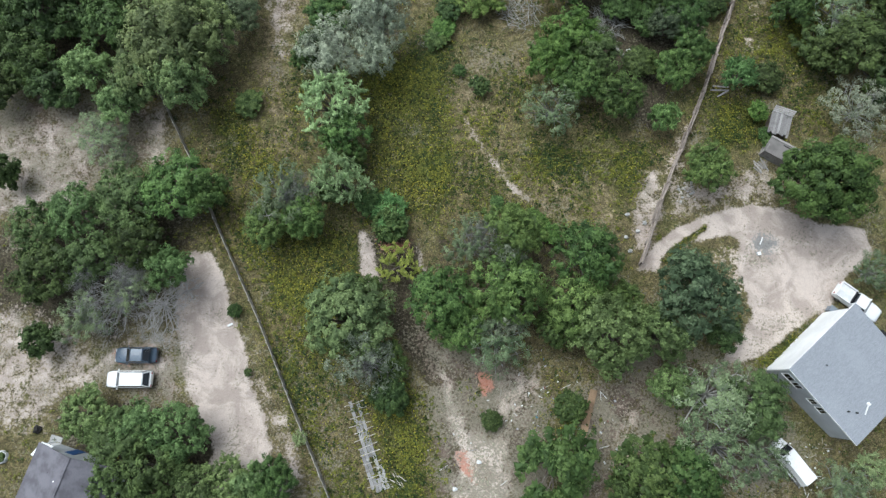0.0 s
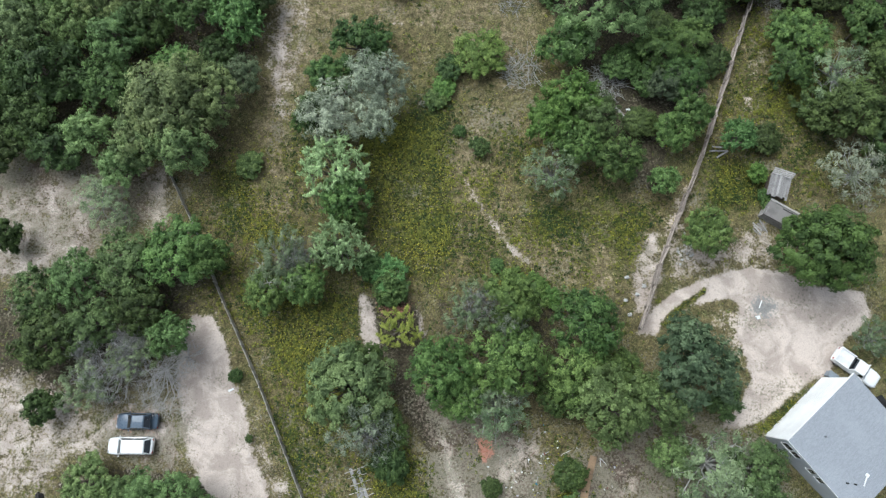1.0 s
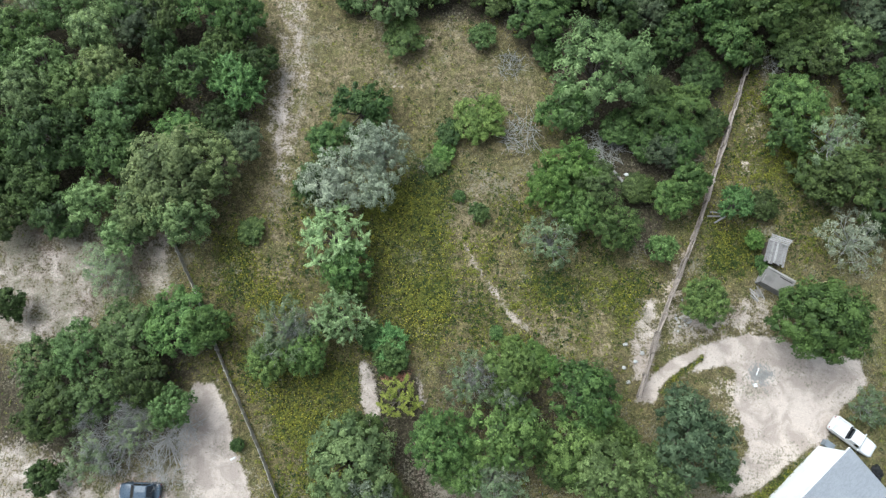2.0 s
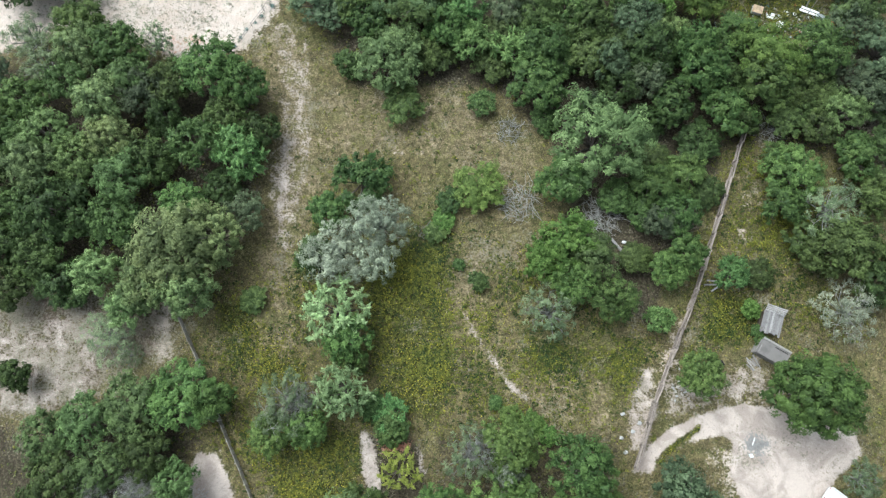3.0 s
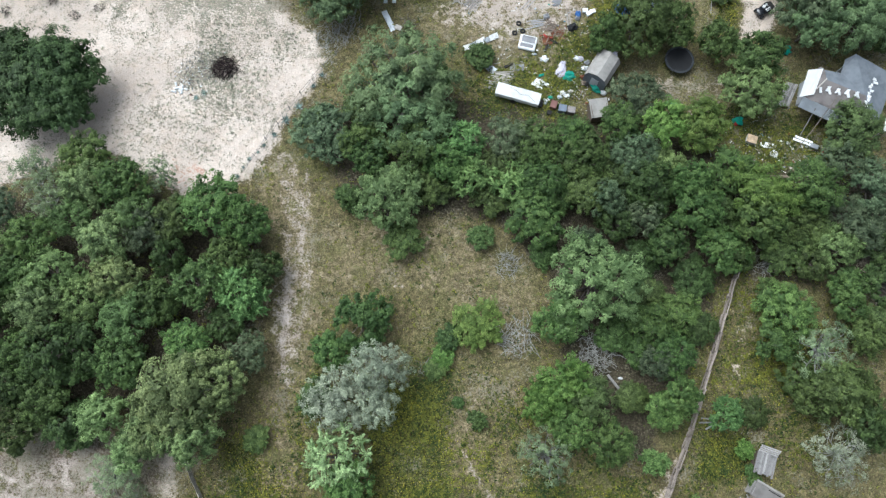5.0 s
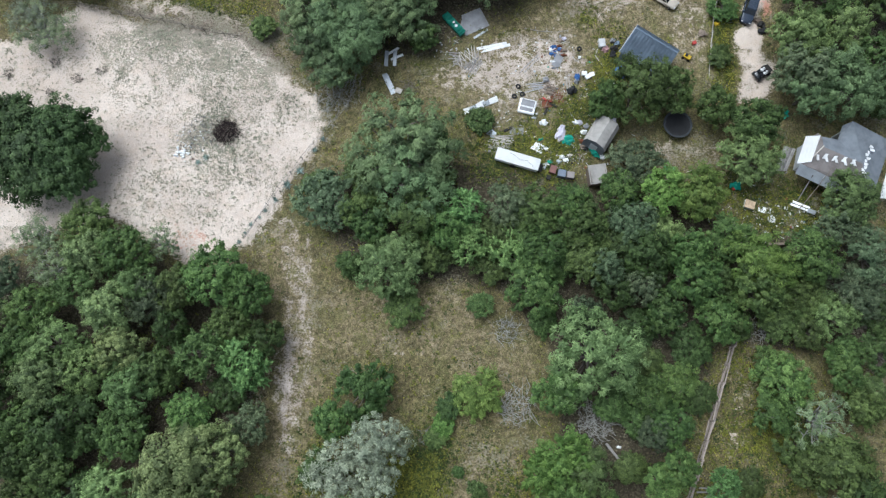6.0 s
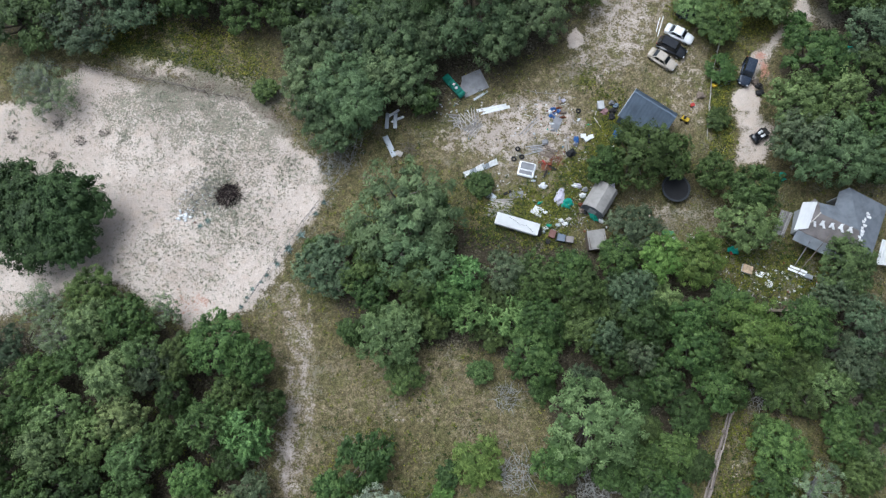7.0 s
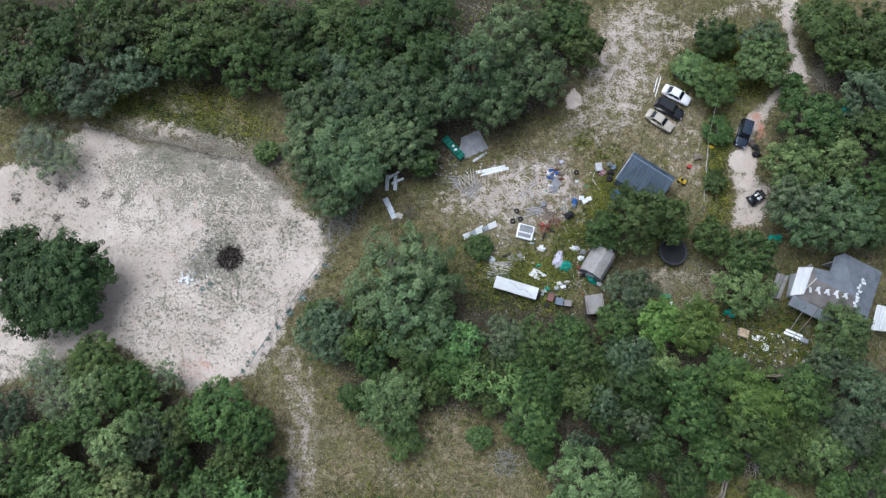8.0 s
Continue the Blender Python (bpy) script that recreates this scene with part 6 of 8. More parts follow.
def hip_house():
    """Patched house among the trees: local x along its south eave."""
    house = thing("house", "run-down house with patched grey and brown roof", "house", 44.6, 68.1, -17)
    W, E = 9.4, 2.7
    for b in ((0.75, 1.9, -0.1, 0.9, 5.0, 2.6), (9.1, 0.5, -0.1, 9.25, 7.4, 2.5), (0.9, 1.9, -0.1, 9.1, 2.05, 2.5), (4.5, 7.4, -0.1, 9.25, 7.55, 2.5), (0.9, 4.85, -0.1, 4.5, 5.0, 2.5)):
        part("wall", block(b), GREY_WALL, house)
    ridge_w, ridge_e, peak, south = (2.15, 4.2, 3.5), (6.9, 3.3, 3.75), (4.9, 8.4, 3.8), (7.7, 1.0, 3.25)
    part("south_slope", slab([(0.2, 1.45, 2.8), (8.6, -0.1, 2.62), south, ridge_e], [(0.2, 1.45, 2.8), ridge_e, ridge_w], thick=0.07), BROWN_ROOF, house, "faded brown roll roofing")
    part("west_slope", slab([(0.2, 1.45, 2.81), ridge_w, (1.95, 5.7, 3.1), (1.55, 6.2, 2.85), (0.55, 5.1, 2.72)], thick=0.07), BROWN_ROOF, house, "faded brown roll roofing")
    part("bare_sheet", ripple([(-0.3, 1.4, 2.86), (1.15, 1.95, 3.3), (1.65, 5.65, 3.34), (0.15, 5.3, 2.84)], 0.4, 0.02), WHITE_METAL, house, "whitish bare metal sheet")
    part("north_slope", slab([ridge_w, ridge_e, (5.6, 6.3, 3.6), (3.95, 5.9, 3.0), (1.95, 5.7, 3.1)], thick=0.07), GREY_ROOF, house, "slate grey roofing")
    part("wing_west_slope", slab([peak, (4.15, 7.9, 3.1), (3.95, 5.9, 3.0), ridge_e], thick=0.08), GREY_ROOF, house, "slate grey roofing")
    part("wing_east_slope", slab([peak, ridge_e, south, (9.36, -0.25, 2.6), (10.5, 7.85, 2.6)], thick=0.08), GREY_ROOF, house, "slate grey roofing")
    part("porch_strip", ripple([(-0.1, 0.3, E - 0.2), (7.4, -1.08, E - 0.27), (7.6, 0.18, E + 0.06), (0.1, 1.6, E + 0.16)], 1.2, 0.012), SILVER, house, "silver ribbed metal strip")
    part("hip_cap", beam((1.3, 2.75, 3.3), (2.15, 4.3, 3.58), 0.12, 0.05), PALE_WOOD, house, "pale wooden ridge cap")
    rng = random.Random(4)
    for i in range(9):
        x, y = 1.75 + 0.53 * i, 2.75 + 0.24 * (i % 2) + 0.03 * i
        z = 2.72 + 0.36 * (y - 1.5 + 0.18 * x) + 0.07
        s = rng.uniform(0.4, 1.1) * (1 if i % 2 else -1)
        y += rng.uniform(-0.1, 0.1)
        part("bare_patch", slab([(x, y - 0.3, z - 0.06), (x + rng.uniform(0.24, 0.36), y - 0.26, z - 0.06), (x + s * 0.4 + rng.uniform(0.26, 0.4), y + 0.34, z + 0.16), (x + s * 0.4, y + 0.3, z + 0.15)], thick=0.05), WHITE_STUFF, house, "peeling white patch")
    for i in range(10):
        k = i / 9
        x, y = 6.95 + 0.5 * k + rng.uniform(-0.22, 0.22), 2.0 + 3.6 * k
        z = 3.55 + 0.2 * k - 0.17 * abs(x - 6.9) + 0.10
        part("bare_patch", slab([(x, y, z), (x + rng.uniform(0.25, 0.55), y + rng.uniform(-0.1, 0.1), z - 0.04), (x + rng.uniform(0.2, 0.5), y + 0.3, z), (x + rng.uniform(-0.1, 0.1), y + 0.34, z + 0.03)], thick=0.05), WHITE_STUFF, house, "peeling white patch")
    for i in range(5):
        x, y = 7.2 + 0.25 * i + rng.uniform(-0.15, 0.15), 1.75 - 0.32 * i
        z = 3.36 - 0.09 * i
        part("bare_patch", slab([(x - 0.2, y, z), (x + rng.uniform(0.3, 0.7), y - 0.05, z - 0.02), (x + 0.4, y + 0.3, z + 0.06), (x - 0.1, y + 0.4, z + 0.09)], thick=0.06), PALE_WOOD, house, "bare tan roof boards")
    part("awning", ripple([(W + 0.9, 0.2, E - 0.25), (W + 4.2, 0.9, E - 0.6), (W + 4.8, 3.9, E - 0.6), (W + 1.2, 3.6, E - 0.25)], 0.35, 0.05), WHITE_METAL, house, "white ribbed metal awning")
    part("leaning_pole", beam((1.8, -2.7, 0.0), (1.9, 0.55, 2.75), 0.1, 0.1), GREY_WOOD, house, "thin grey leaning pole")
    for x, y in ((W + 4.0, 1.0), (W + 4.5, 3.6), (W + 1.2, 0.4)):
        part("awning_post", beam((x, y, -0.1), (x, y, E - 0.5), 0.09, 0.09), GREY_WOOD, house)
    for i in range(7):
        part("porch_board", beam((-1.6 + i * 0.22, 1.0 + i * 0.05, 0.45), (-1.0 + i * 0.22, 4.6, 0.45), 0.18, 0.04), GREY_WOOD, house)
    for x, y in ((-1.5, 1.1), (-0.1, 1.2), (-0.9, 4.5), (0.2, 4.5)):
        part("porch_post", beam((x, y, -0.1), (x, y, 0.43), 0.1, 0.1), GREY_WOOD, house)


hip_house()


# ---- sheds and coops ----
def metal_carport():
    s = thing("metal_shed", "low shed with slate blue ribbed metal roof", "shed", 28.0, 85.1, -35)
    for b in ((-2.9, -2.05, 0, -2.8, 2.05, 2.1), (2.8, -2.05, 0, 2.9, 2.05, 2.1), (-2.8, 1.95, 0, 2.8, 2.05, 2.3), (-2.8, -2.05, 0, 2.8, -1.95, 2.0)):
        part("wall", block(b), BLUE_METAL, s)
    part("roof", ripple([(-3.15, -2.3, 2.15), (3.15, -2.3, 2.15), (3.15, 1.55, 2.62), (-3.15, 1.55, 2.62)], 0.45, 0.014), BLUE_METAL, s)
    part("roof", ripple([(-3.15, 1.53, 2.63), (3.15, 1.53, 2.63), (3.15, 2.3, 2.3), (-3.15, 2.3, 2.3)], 0.45, 0.014), BLUE_METAL, s)
    part("ridge_cap", beam((-3.15, 1.54, 2.66), (3.15, 1.54, 2.66), 0.22, 0.03), BLUE_METAL, s)
    part("edge_trim", beam((-3.17, -2.3, 2.18), (-3.17, 1.55, 2.66), 0.08, 0.06), SILVER, s)
    part("edge_trim", beam((-3.17, 1.55, 2.66), (-3.17, 2.3, 2.33), 0.08, 0.06), SILVER, s)
    t = thing("blue_tarp", "crumpled blue tarp against the shed", "tarp", 24.9, 83.2, -20)
    part("sheet", crumple(0, 0, 0.25, 1.0, 0.6, 0.4, 3, 3, 0.6), BLUE_TARP, t)
    c = thing("stacked_clutter", "dark clutter piled beside the shed wall", "clutter", 24.0, 86.6, 20)
    for i, (x, y, z, r) in enumerate(((0, 0, 0.3, 0.5), (0.7, 0.5, 0.25, 0.4), (-0.4, -0.8, 0.3, 0.45), (0.3, 1.1, 0.3, 0.4))):
        part("bundle", crumple(x, y, z, r, r * 0.8, r * 0.8, i + 5, 2, 0.5), (DARK, BLUE_METAL, RUBBER, GREY_TARP)[i], c)


metal_carport()


def gambrel_shed():
    s = thing("garden_shed", "small barn-roofed shed with tan grey roof", "shed", 21.25, 73.85, 57.7 - 90)
    W, L = 1.55, 1.75
    prof = [(-W, 1.75), (-W * 0.72, 2.55), (0, 2.95), (W * 0.72, 2.55), (W, 1.75)]
    for y in (-L, L - 0.08):
        bm = bmesh.new()
        ring = [(-W + 0.08, 0.0)] + [(x * 0.95, z - 0.05) for x, z in prof] + [(W - 0.08, 0.0)]
        v = [[bm.verts.new((x, y + d, z)) for x, z in ring] for d in (0, 0.08)]
        bm.faces.new(v[0]), bm.faces.new(v[1][::-1])
        for i in range(len(ring)):
            j = (i + 1) % len(ring)
            bm.faces.new((v[0][i], v[1][i], v[1][j], v[0][j]))
        part("gable_wall", bm, GREY_ROOF, s, "slate grey painted wall")
    for x in (-W + 0.08, W - 0.16):
        part("wall", block((x, -L + 0.08, 0, x + 0.08, L - 0.08, 1.75)), GREY_ROOF, s)
    for (x0, z0), (x1, z1) in zip(prof, prof[1:]):
        part("roof_panel", slab([(x0, -L - 0.12, z0 + 0.03), (x1, -L - 0.12, z1 + 0.03), (x1, L + 0.12, z1 + 0.03), (x0, L + 0.12, z0 + 0.03)], thick=0.05), TAN_ROOF, s)
    part("door", block((-0.5, -L - 0.04, 0.05, 0.5, -L, 1.8), bevel=0.01), GREY_WALL, s)
    c = thing("white_cloth", "white cloth thrown over the shed roof", "cloth", 22.6, 75.3, 40, z=2.5)
    part("sheet", crumple(0, 0, 0, 0.45, 0.3, 0.12, 6, 3, 0.7), LILAC, c)


gambrel_shed()


def box_shed(name, label, x, y, turn, w, d, h, roof, wall, fall=0.25, boards=0):
    s = thing(name, label, "shed", x, y, turn)
    for b in ((-w / 2, -d / 2, 0, -w / 2 + 0.06, d / 2, h), (w / 2 - 0.06, -d / 2, 0, w / 2, d / 2, h), (-w / 2 + 0.06, -d / 2, 0, w / 2 - 0.06, -d / 2 + 0.06, h - fall), (-w / 2 + 0.06, d / 2 - 0.06, 0, w / 2 - 0.06, d / 2, h)):
        part("wall", block(b), wall, s)
    o, rng = 0.14, random.Random(len(name))
    z0, z1 = h - fall + 0.05, h + 0.08
    if boards:
        for i in range(boards):
            xa, xb = -w / 2 - o + (w + 2 * o) * i / boards, -w / 2 - o + (w + 2 * o) * (i + 1) / boards - 0.02
            e, q = rng.uniform(-0.2, 0.15), rng.uniform(0, 0.03)
            part("roof_plank", slab([(xa, -d / 2 - o + e, z0 + q), (xb, -d / 2 - o + e, z0 + q), (xb, d / 2 + o + e * 0.5, z1 + q), (xa, d / 2 + o + e * 0.5, z1 + q)], thick=0.03), roof, s)
    else:
        part("roof", slab([(-w / 2 - o, -d / 2 - o, z0), (w / 2 + o, -d / 2 - o, z0), (w / 2 + o, d / 2 + o, z1), (-w / 2 - o, d / 2 + o, z1)], thick=0.05), roof, s)
    return s


box_shed("storage_shed", "small box shed with flat tan roof", 20.6, 68.6, 8, 2.0, 2.1, 1.9, TAN_ROOF, BROWN_WOOD)
coop = box_shed("chicken_coop", "grey plywood coop with light roof edge", 36.3, 23.75, -31, 2.9, 1.5, 1.7, plain("grey_plywood", (0.20, 0.185, 0.172), 0.85), GREY_WOOD, 0.15)
part("ridge_strip", block((-1.6, 0.72, 1.74, 1.6, 0.95, 1.86), bevel=0.02), TAN_ROOF, coop, "pale roof strip")
part("opening", block((-0.1, 0.48, 1.735, 1.35, 0.72, 1.75)), DARK, coop)
box_shed("plank_shelter", "low animal shelter roofed with loose planks", 36.7, 26.9, -18, 1.9, 2.1, 1.2, GREY_WOOD, BROWN_WOOD, 0.1, 9)
ridge = thing("plank_stack", "dark grey planks laid across the shelter end", "lumber", 37.2, 28.2, -20, z=1.32)
for i in range(4):
    part("plank", block((-1.1 + i * 0.05, -0.3 + i * 0.2, 0, 1.05 + i * 0.06, -0.14 + i * 0.2, 0.04), bevel=0.006), GREY_WOOD, ridge)


def open_shed():
    s = thing("open_shed", "dark lean-to with brown board end wall", "shed", 41.6, 58.9, 3)
    for i in range(6):
        part("end_board", beam((-1.65, -1.2 + i * 0.3, 0), (-1.5 + i * 0.03, -1.2 + i * 0.3, 1.9), 0.26, 0.03), BROWN_WOOD, s)
    part("roof", slab([(-1.7, 0.75, 1.95), (1.9, 0.6, 1.8), (1.9, 0.9, 1.82), (-1.7, 1.0, 1.95)], thick=0.05), BROWN_WOOD, s)
    part("back_wall", block((-1.5, 0.62, 0, 1.8, 0.68, 1.78)), BROWN_WOOD, s)
    # Near-black sheet on the floor stands in for the unlit interior
    part("floor_sheet", block((-1.4, -1.2, 0.01, 1.8, 0.6, 0.06)), DARK, s)
    part("post", beam((1.8, -1.1, 0), (1.8, -1.1, 1.7), 0.09, 0.09), BROWN_WOOD, s)


open_shed()


def trampoline():
    t = thing("trampoline", "round black trampoline on steel legs", "trampoline", 31.4, 75.6)
    part("mat", drum(1.62, 0.84, 0.86, sides=32), RUBBER, t, "black jumping mat")
    ring = bmesh.new()
    bmesh.ops.create_cone(ring, cap_ends=False, segments=32, radius1=1.86, radius2=1.86, depth=0.06, matrix=Matrix.Translation((0, 0, 0.86)))
    bmesh.ops.solidify(ring, geom=ring.faces[:], thickness=0.26)
    part("pad", ring, plain("faded_black_pad", (0.05, 0.055, 0.06), 0.7), t)
    for i in range(6):
        a = i * math.pi / 3
        part("leg", rod([(1.8 * math.cos(a), 1.8 * math.sin(a), 0), (1.8 * math.cos(a), 1.8 * math.sin(a), 0.86)], 0.025), STEEL, t)
        part("net_pole", rod([(1.9 * math.cos(a), 1.9 * math.sin(a), 0.8), (1.9 * math.cos(a), 1.9 * math.sin(a), 2.0)], 0.02), RUBBER, t)


trampoline()


def white_trailer():
    t = thing("cargo_trailer", "long low white metal cargo trailer", "trailer", 10.75, 70.75, -17)
    part("body", block((-2.75, -0.72, 0.45, 2.75, 0.72, 1.25), bevel=0.03), WHITE_METAL, t)
    roof = part("roof", ripple([(-2.82, -0.78, 1.27), (2.82, -0.78, 1.27), (2.82, 0.78, 1.31), (-2.82, 0.78, 1.31)], 0.9, 0.02), WHITE_METAL, t)
    part("roof_hose", rod([(-1.2, 0.5, 1.34), (-0.2, 0.25, 1.34), (0.3, -0.1, 1.34), (1.2, 0.1, 1.34), (2.2, -0.5, 1.34)], 0.018), GREY_TARP, roof)
    part("chassis", block((-2.8, -0.5, 0.33, 3.3, 0.5, 0.45), bevel=0.02), DARK, t)
    for s in (-1, 1):
        bm = bmesh.new()
        bmesh.ops.create_cone(bm, cap_ends=True, segments=16, radius1=0.33, radius2=0.33, depth=0.2, matrix=pose(-0.4, s * 0.76, 0.33, 90, 0, 0))
        part("wheel", bm, RUBBER, t)


white_trailer()

# ---- vehicles ----
def tyre_at(x, y, r=0.32, w=0.24):
    """A fat tyre with its axle across, standing on the ground."""
    bm = bmesh.new()
    bmesh.ops.create_cone(bm, cap_ends=True, segments=14, radius1=r, radius2=r, depth=w, matrix=Matrix.Translation((x, y, r - 0.02)) @ Matrix.Rotation(math.pi / 2, 4, "X"))
    bmesh.ops.bevel(bm, geom=bm.edges[:], offset=0.03, segments=1, affect="EDGES")
    return bm


WHITE_CAR, BLUE_CAR, BLACK_CAR, TAN_CAR, NAVY_CAR = (car_paint("white_car_paint", (0.86, 0.86, 0.85)), car_paint("slate_blue_car_paint", (0.07, 0.10, 0.14)), car_paint("black_car_paint", (0.014, 0.015, 0.018), 0.2),
                                                    car_paint("champagne_car_paint", (0.50, 0.44, 0.36)), car_paint("dark_blue_car_paint", (0.02, 0.03, 0.05), 0.25))
vehicle("car", "white wagon parked on bare yard", "wagon", WHITE_CAR, -29.1, 0.65, 180, "cars in the yard")
vehicle("car", "slate blue sedan with faded paint under branches", "sedan", BLUE_CAR, -28.75, 2.95, 180, "cars in the yard")
vehicle("pickup_truck", "white pickup with empty bed beside the house", "pickup", WHITE_CAR, 42.45, 8.1, -38)
vehicle("van", "white van half hidden under trees", "van", WHITE_CAR, 34.0, -6.9, 126)
vehicle("car", "champagne sedan parked on dry grass", "sedan", TAN_CAR, 31.15, 93.95, -37, "parked cars")
vehicle("car", "black station wagon parked between two sedans", "suv", BLACK_CAR, 32.55, 95.7, -32, "parked cars")
vehicle("car", "white sedan parked on dry grass", "sedan", WHITE_CAR, 33.75, 97.75, -31, "parked cars")
vehicle("car", "dark sedan under overhanging branches", "sedan", NAVY_CAR, 35.6, 100.6, -25, "parked cars")
# Black wagon in navy: the blue puts sky reflection into its paint
vehicle("car", "black wagon on the sandy track, tinted blue for sky sheen", "suv", NAVY_CAR, 42.5, 92.1, -112)
atv = thing("utility_vehicle", "small dark utility vehicle with two pale seats", "utility vehicle", 43.22, 82.99, 213, unit=1.0)
part("body", loft([(-1.35, 0.55, 0.45, 0.6, 0.75), (-1.1, 0.68, 0.35, 0.6, 0.85), (-0.2, 0.7, 0.32, 0.55, 0.7), (0.6, 0.68, 0.32, 0.6, 0.9), (1.15, 0.6, 0.38, 0.6, 0.85), (1.4, 0.42, 0.45, 0.55, 0.7)]), BLACK_CAR, atv, smooth=True)
part("cargo_bed", block((-1.3, -0.62, 0.8, -0.45, 0.62, 0.98)), DARK, atv)
for y in (-0.34, 0.34):
    seat = part("seat", crumple(-0.05, y, 0.86, 0.26, 0.26, 0.14, 3, 2, 0.2), WHITE_STUFF, atv, "pale seat")
    part("seat_back", crumple(-0.34, y, 1.05, 0.09, 0.25, 0.26, 4, 2, 0.2), WHITE_STUFF, atv, "pale seat back")
    for x in (-0.45, 0.75):
        part("roll_bar", beam((x, y * 1.8, 0.75), (x * 0.85, y * 1.6, 1.75), 0.05, 0.05), DARK, atv)
    part("roll_bar", beam((-0.38, y * 1.6, 1.75), (0.64, y * 1.6, 1.75), 0.05, 0.05), DARK, atv)
for x in (-0.9, 0.9):
    for y in (-0.72, 0.72):
        part("wheel", tyre_at(x, y), RUBBER, atv)
part("steering_wheel", beam((0.35, 0.2, 1.05), (0.35, 0.5, 1.1), 0.05, 0.04), DARK, atv)

# ---- loose things ----
def planks(name, label, x, y, turn, count, length, width, material, seed, spread=0.6, fan=25.0, z=0.0, thick=0.035, category="lumber", stack=0.02):
    """Boards or poles thrown down side by side."""
    rng = random.Random(seed)
    heap = thing(name, label, category, x, y, turn)
    for i in range(count):
        L = length * rng.uniform(0.65, 1.1)
        ob = part("board", block((-L / 2, -width / 2, 0, L / 2, width / 2, thick), bevel=0.006), material, heap)
        ob.matrix_basis = pose(rng.uniform(-0.3, 0.3), (i / max(1, count - 1) - 0.5) * 2 * spread, z + i * stack, rng.uniform(-2, 2), rng.uniform(-2, 2), rng.uniform(-fan, fan))
    return heap


def sheet(name, label, x, y, turn, w, d, material, z=0.05, tilt=0.0, ribs=True, category="metal sheet"):
    s = thing(name, label, category, x, y, turn)
    h = math.tan(radians(tilt)) * d
    part("panel", ripple([(-w / 2, -d / 2, z), (w / 2, -d / 2, z), (w / 2, d / 2, z + h), (-w / 2, d / 2, z + h)], 0.3, 0.03) if ribs else
         slab([(-w / 2, -d / 2, z), (w / 2, -d / 2, z + 0.03), (w / 2, d / 2, z + h), (-w / 2, d / 2, z + h)], thick=0.03), material, s)
    return s


def bag(name, label, x, y, rx, ry, rz, material, seed, category="bag", turn=0.0):
    s = thing(name, label, category, x, y, turn)
    part("body", crumple(0, 0, rz * 0.55, rx, ry, rz, seed, 3, 0.45), material, s, smooth=False)
    return s


def bin_box(name, label, x, y, turn, w, d, h, material, lid=None, category="bin"):
    s = thing(name, label, category, x, y, turn)
    part("body", block((-w / 2, -d / 2, 0, w / 2, d / 2, h), bevel=0.03), material, s)
    part("lid", block((-w / 2 - 0.03, -d / 2 - 0.03, h, w / 2 + 0.03, d / 2 + 0.03, h + 0.05), bevel=0.015), lid or material, s)
    return s


def tyre(x, y, turn, r=0.36):
    s = thing("tyre", "old black tyre lying on the ground", "tyre", x, y, turn, "scrap tyres")
    bm, rings = bmesh.new(), []
    for i in range(20):
        a = i * math.pi / 10
        rings.append([bm.verts.new(((r - 0.11 + 0.11 * math.cos(b)) * math.cos(a), (r - 0.11 + 0.11 * math.cos(b)) * math.sin(a), 0.1 + 0.1 * math.sin(b))) for b in [k * math.pi / 4 for k in range(8)]])
    for i in range(20):
        for k in range(8):
            bm.faces.new((rings[i][k], rings[(i + 1) % 20][k], rings[(i + 1) % 20][(k + 1) % 8], rings[i][(k + 1) % 8]))
    part("casing", bm, RUBBER, s, smooth=True)


def brush_heap(name, label, x, y, radius, height, material, count, seed, category="brush pile", long=1.0):
    """A tangle of many thin branches."""
    rng = np.random.default_rng(seed)
    s = thing(name, label, category, x, y)
    lines = []
    for _ in range(count):
        a, r = rng.uniform(0, 6.28), radius * math.sqrt(rng.random()) * 0.8
        p = np.array([r * math.cos(a), r * math.sin(a), height * (1 - (r / radius) ** 2) * rng.uniform(0.1, 1)])
        d = np.array([rng.normal(), rng.normal(), rng.normal() * 0.3]) * radius * 0.32 * long
        m = p + d * 0.5 + rng.normal(0, 0.16, 3)
        q = p + d + rng.normal(0, 0.10, 3)
        for v in (p, m, q):
            v[2] = max(0.03, v[2])
        t = rng.uniform(0.012, 0.04)
        lines.append([(p, t), (m, t * 0.8), (q, t * 0.4)])
    v, f = tubes(lines, 4)
    ob = new("tangle", mesh_of("tangle", v, f, material))
    ob.parent = s
    return s


def hose(name, label, pts, radius, material, category="hose"):
    s = thing(name, label, category, *pts[0][:2])
    o = pts[0]
    smooth = []
    for (ax, ay), (bx, by) in zip(pts, pts[1:]):
        for i in range(4):
            smooth.append((ax + (bx - ax) * i / 4 - o[0], ay + (by - ay) * i / 4 - o[1], radius))
    smooth.append((pts[-1][0] - o[0], pts[-1][1] - o[1], radius))
    part("line", rod(smooth, radius, 6), material, s)
    return s


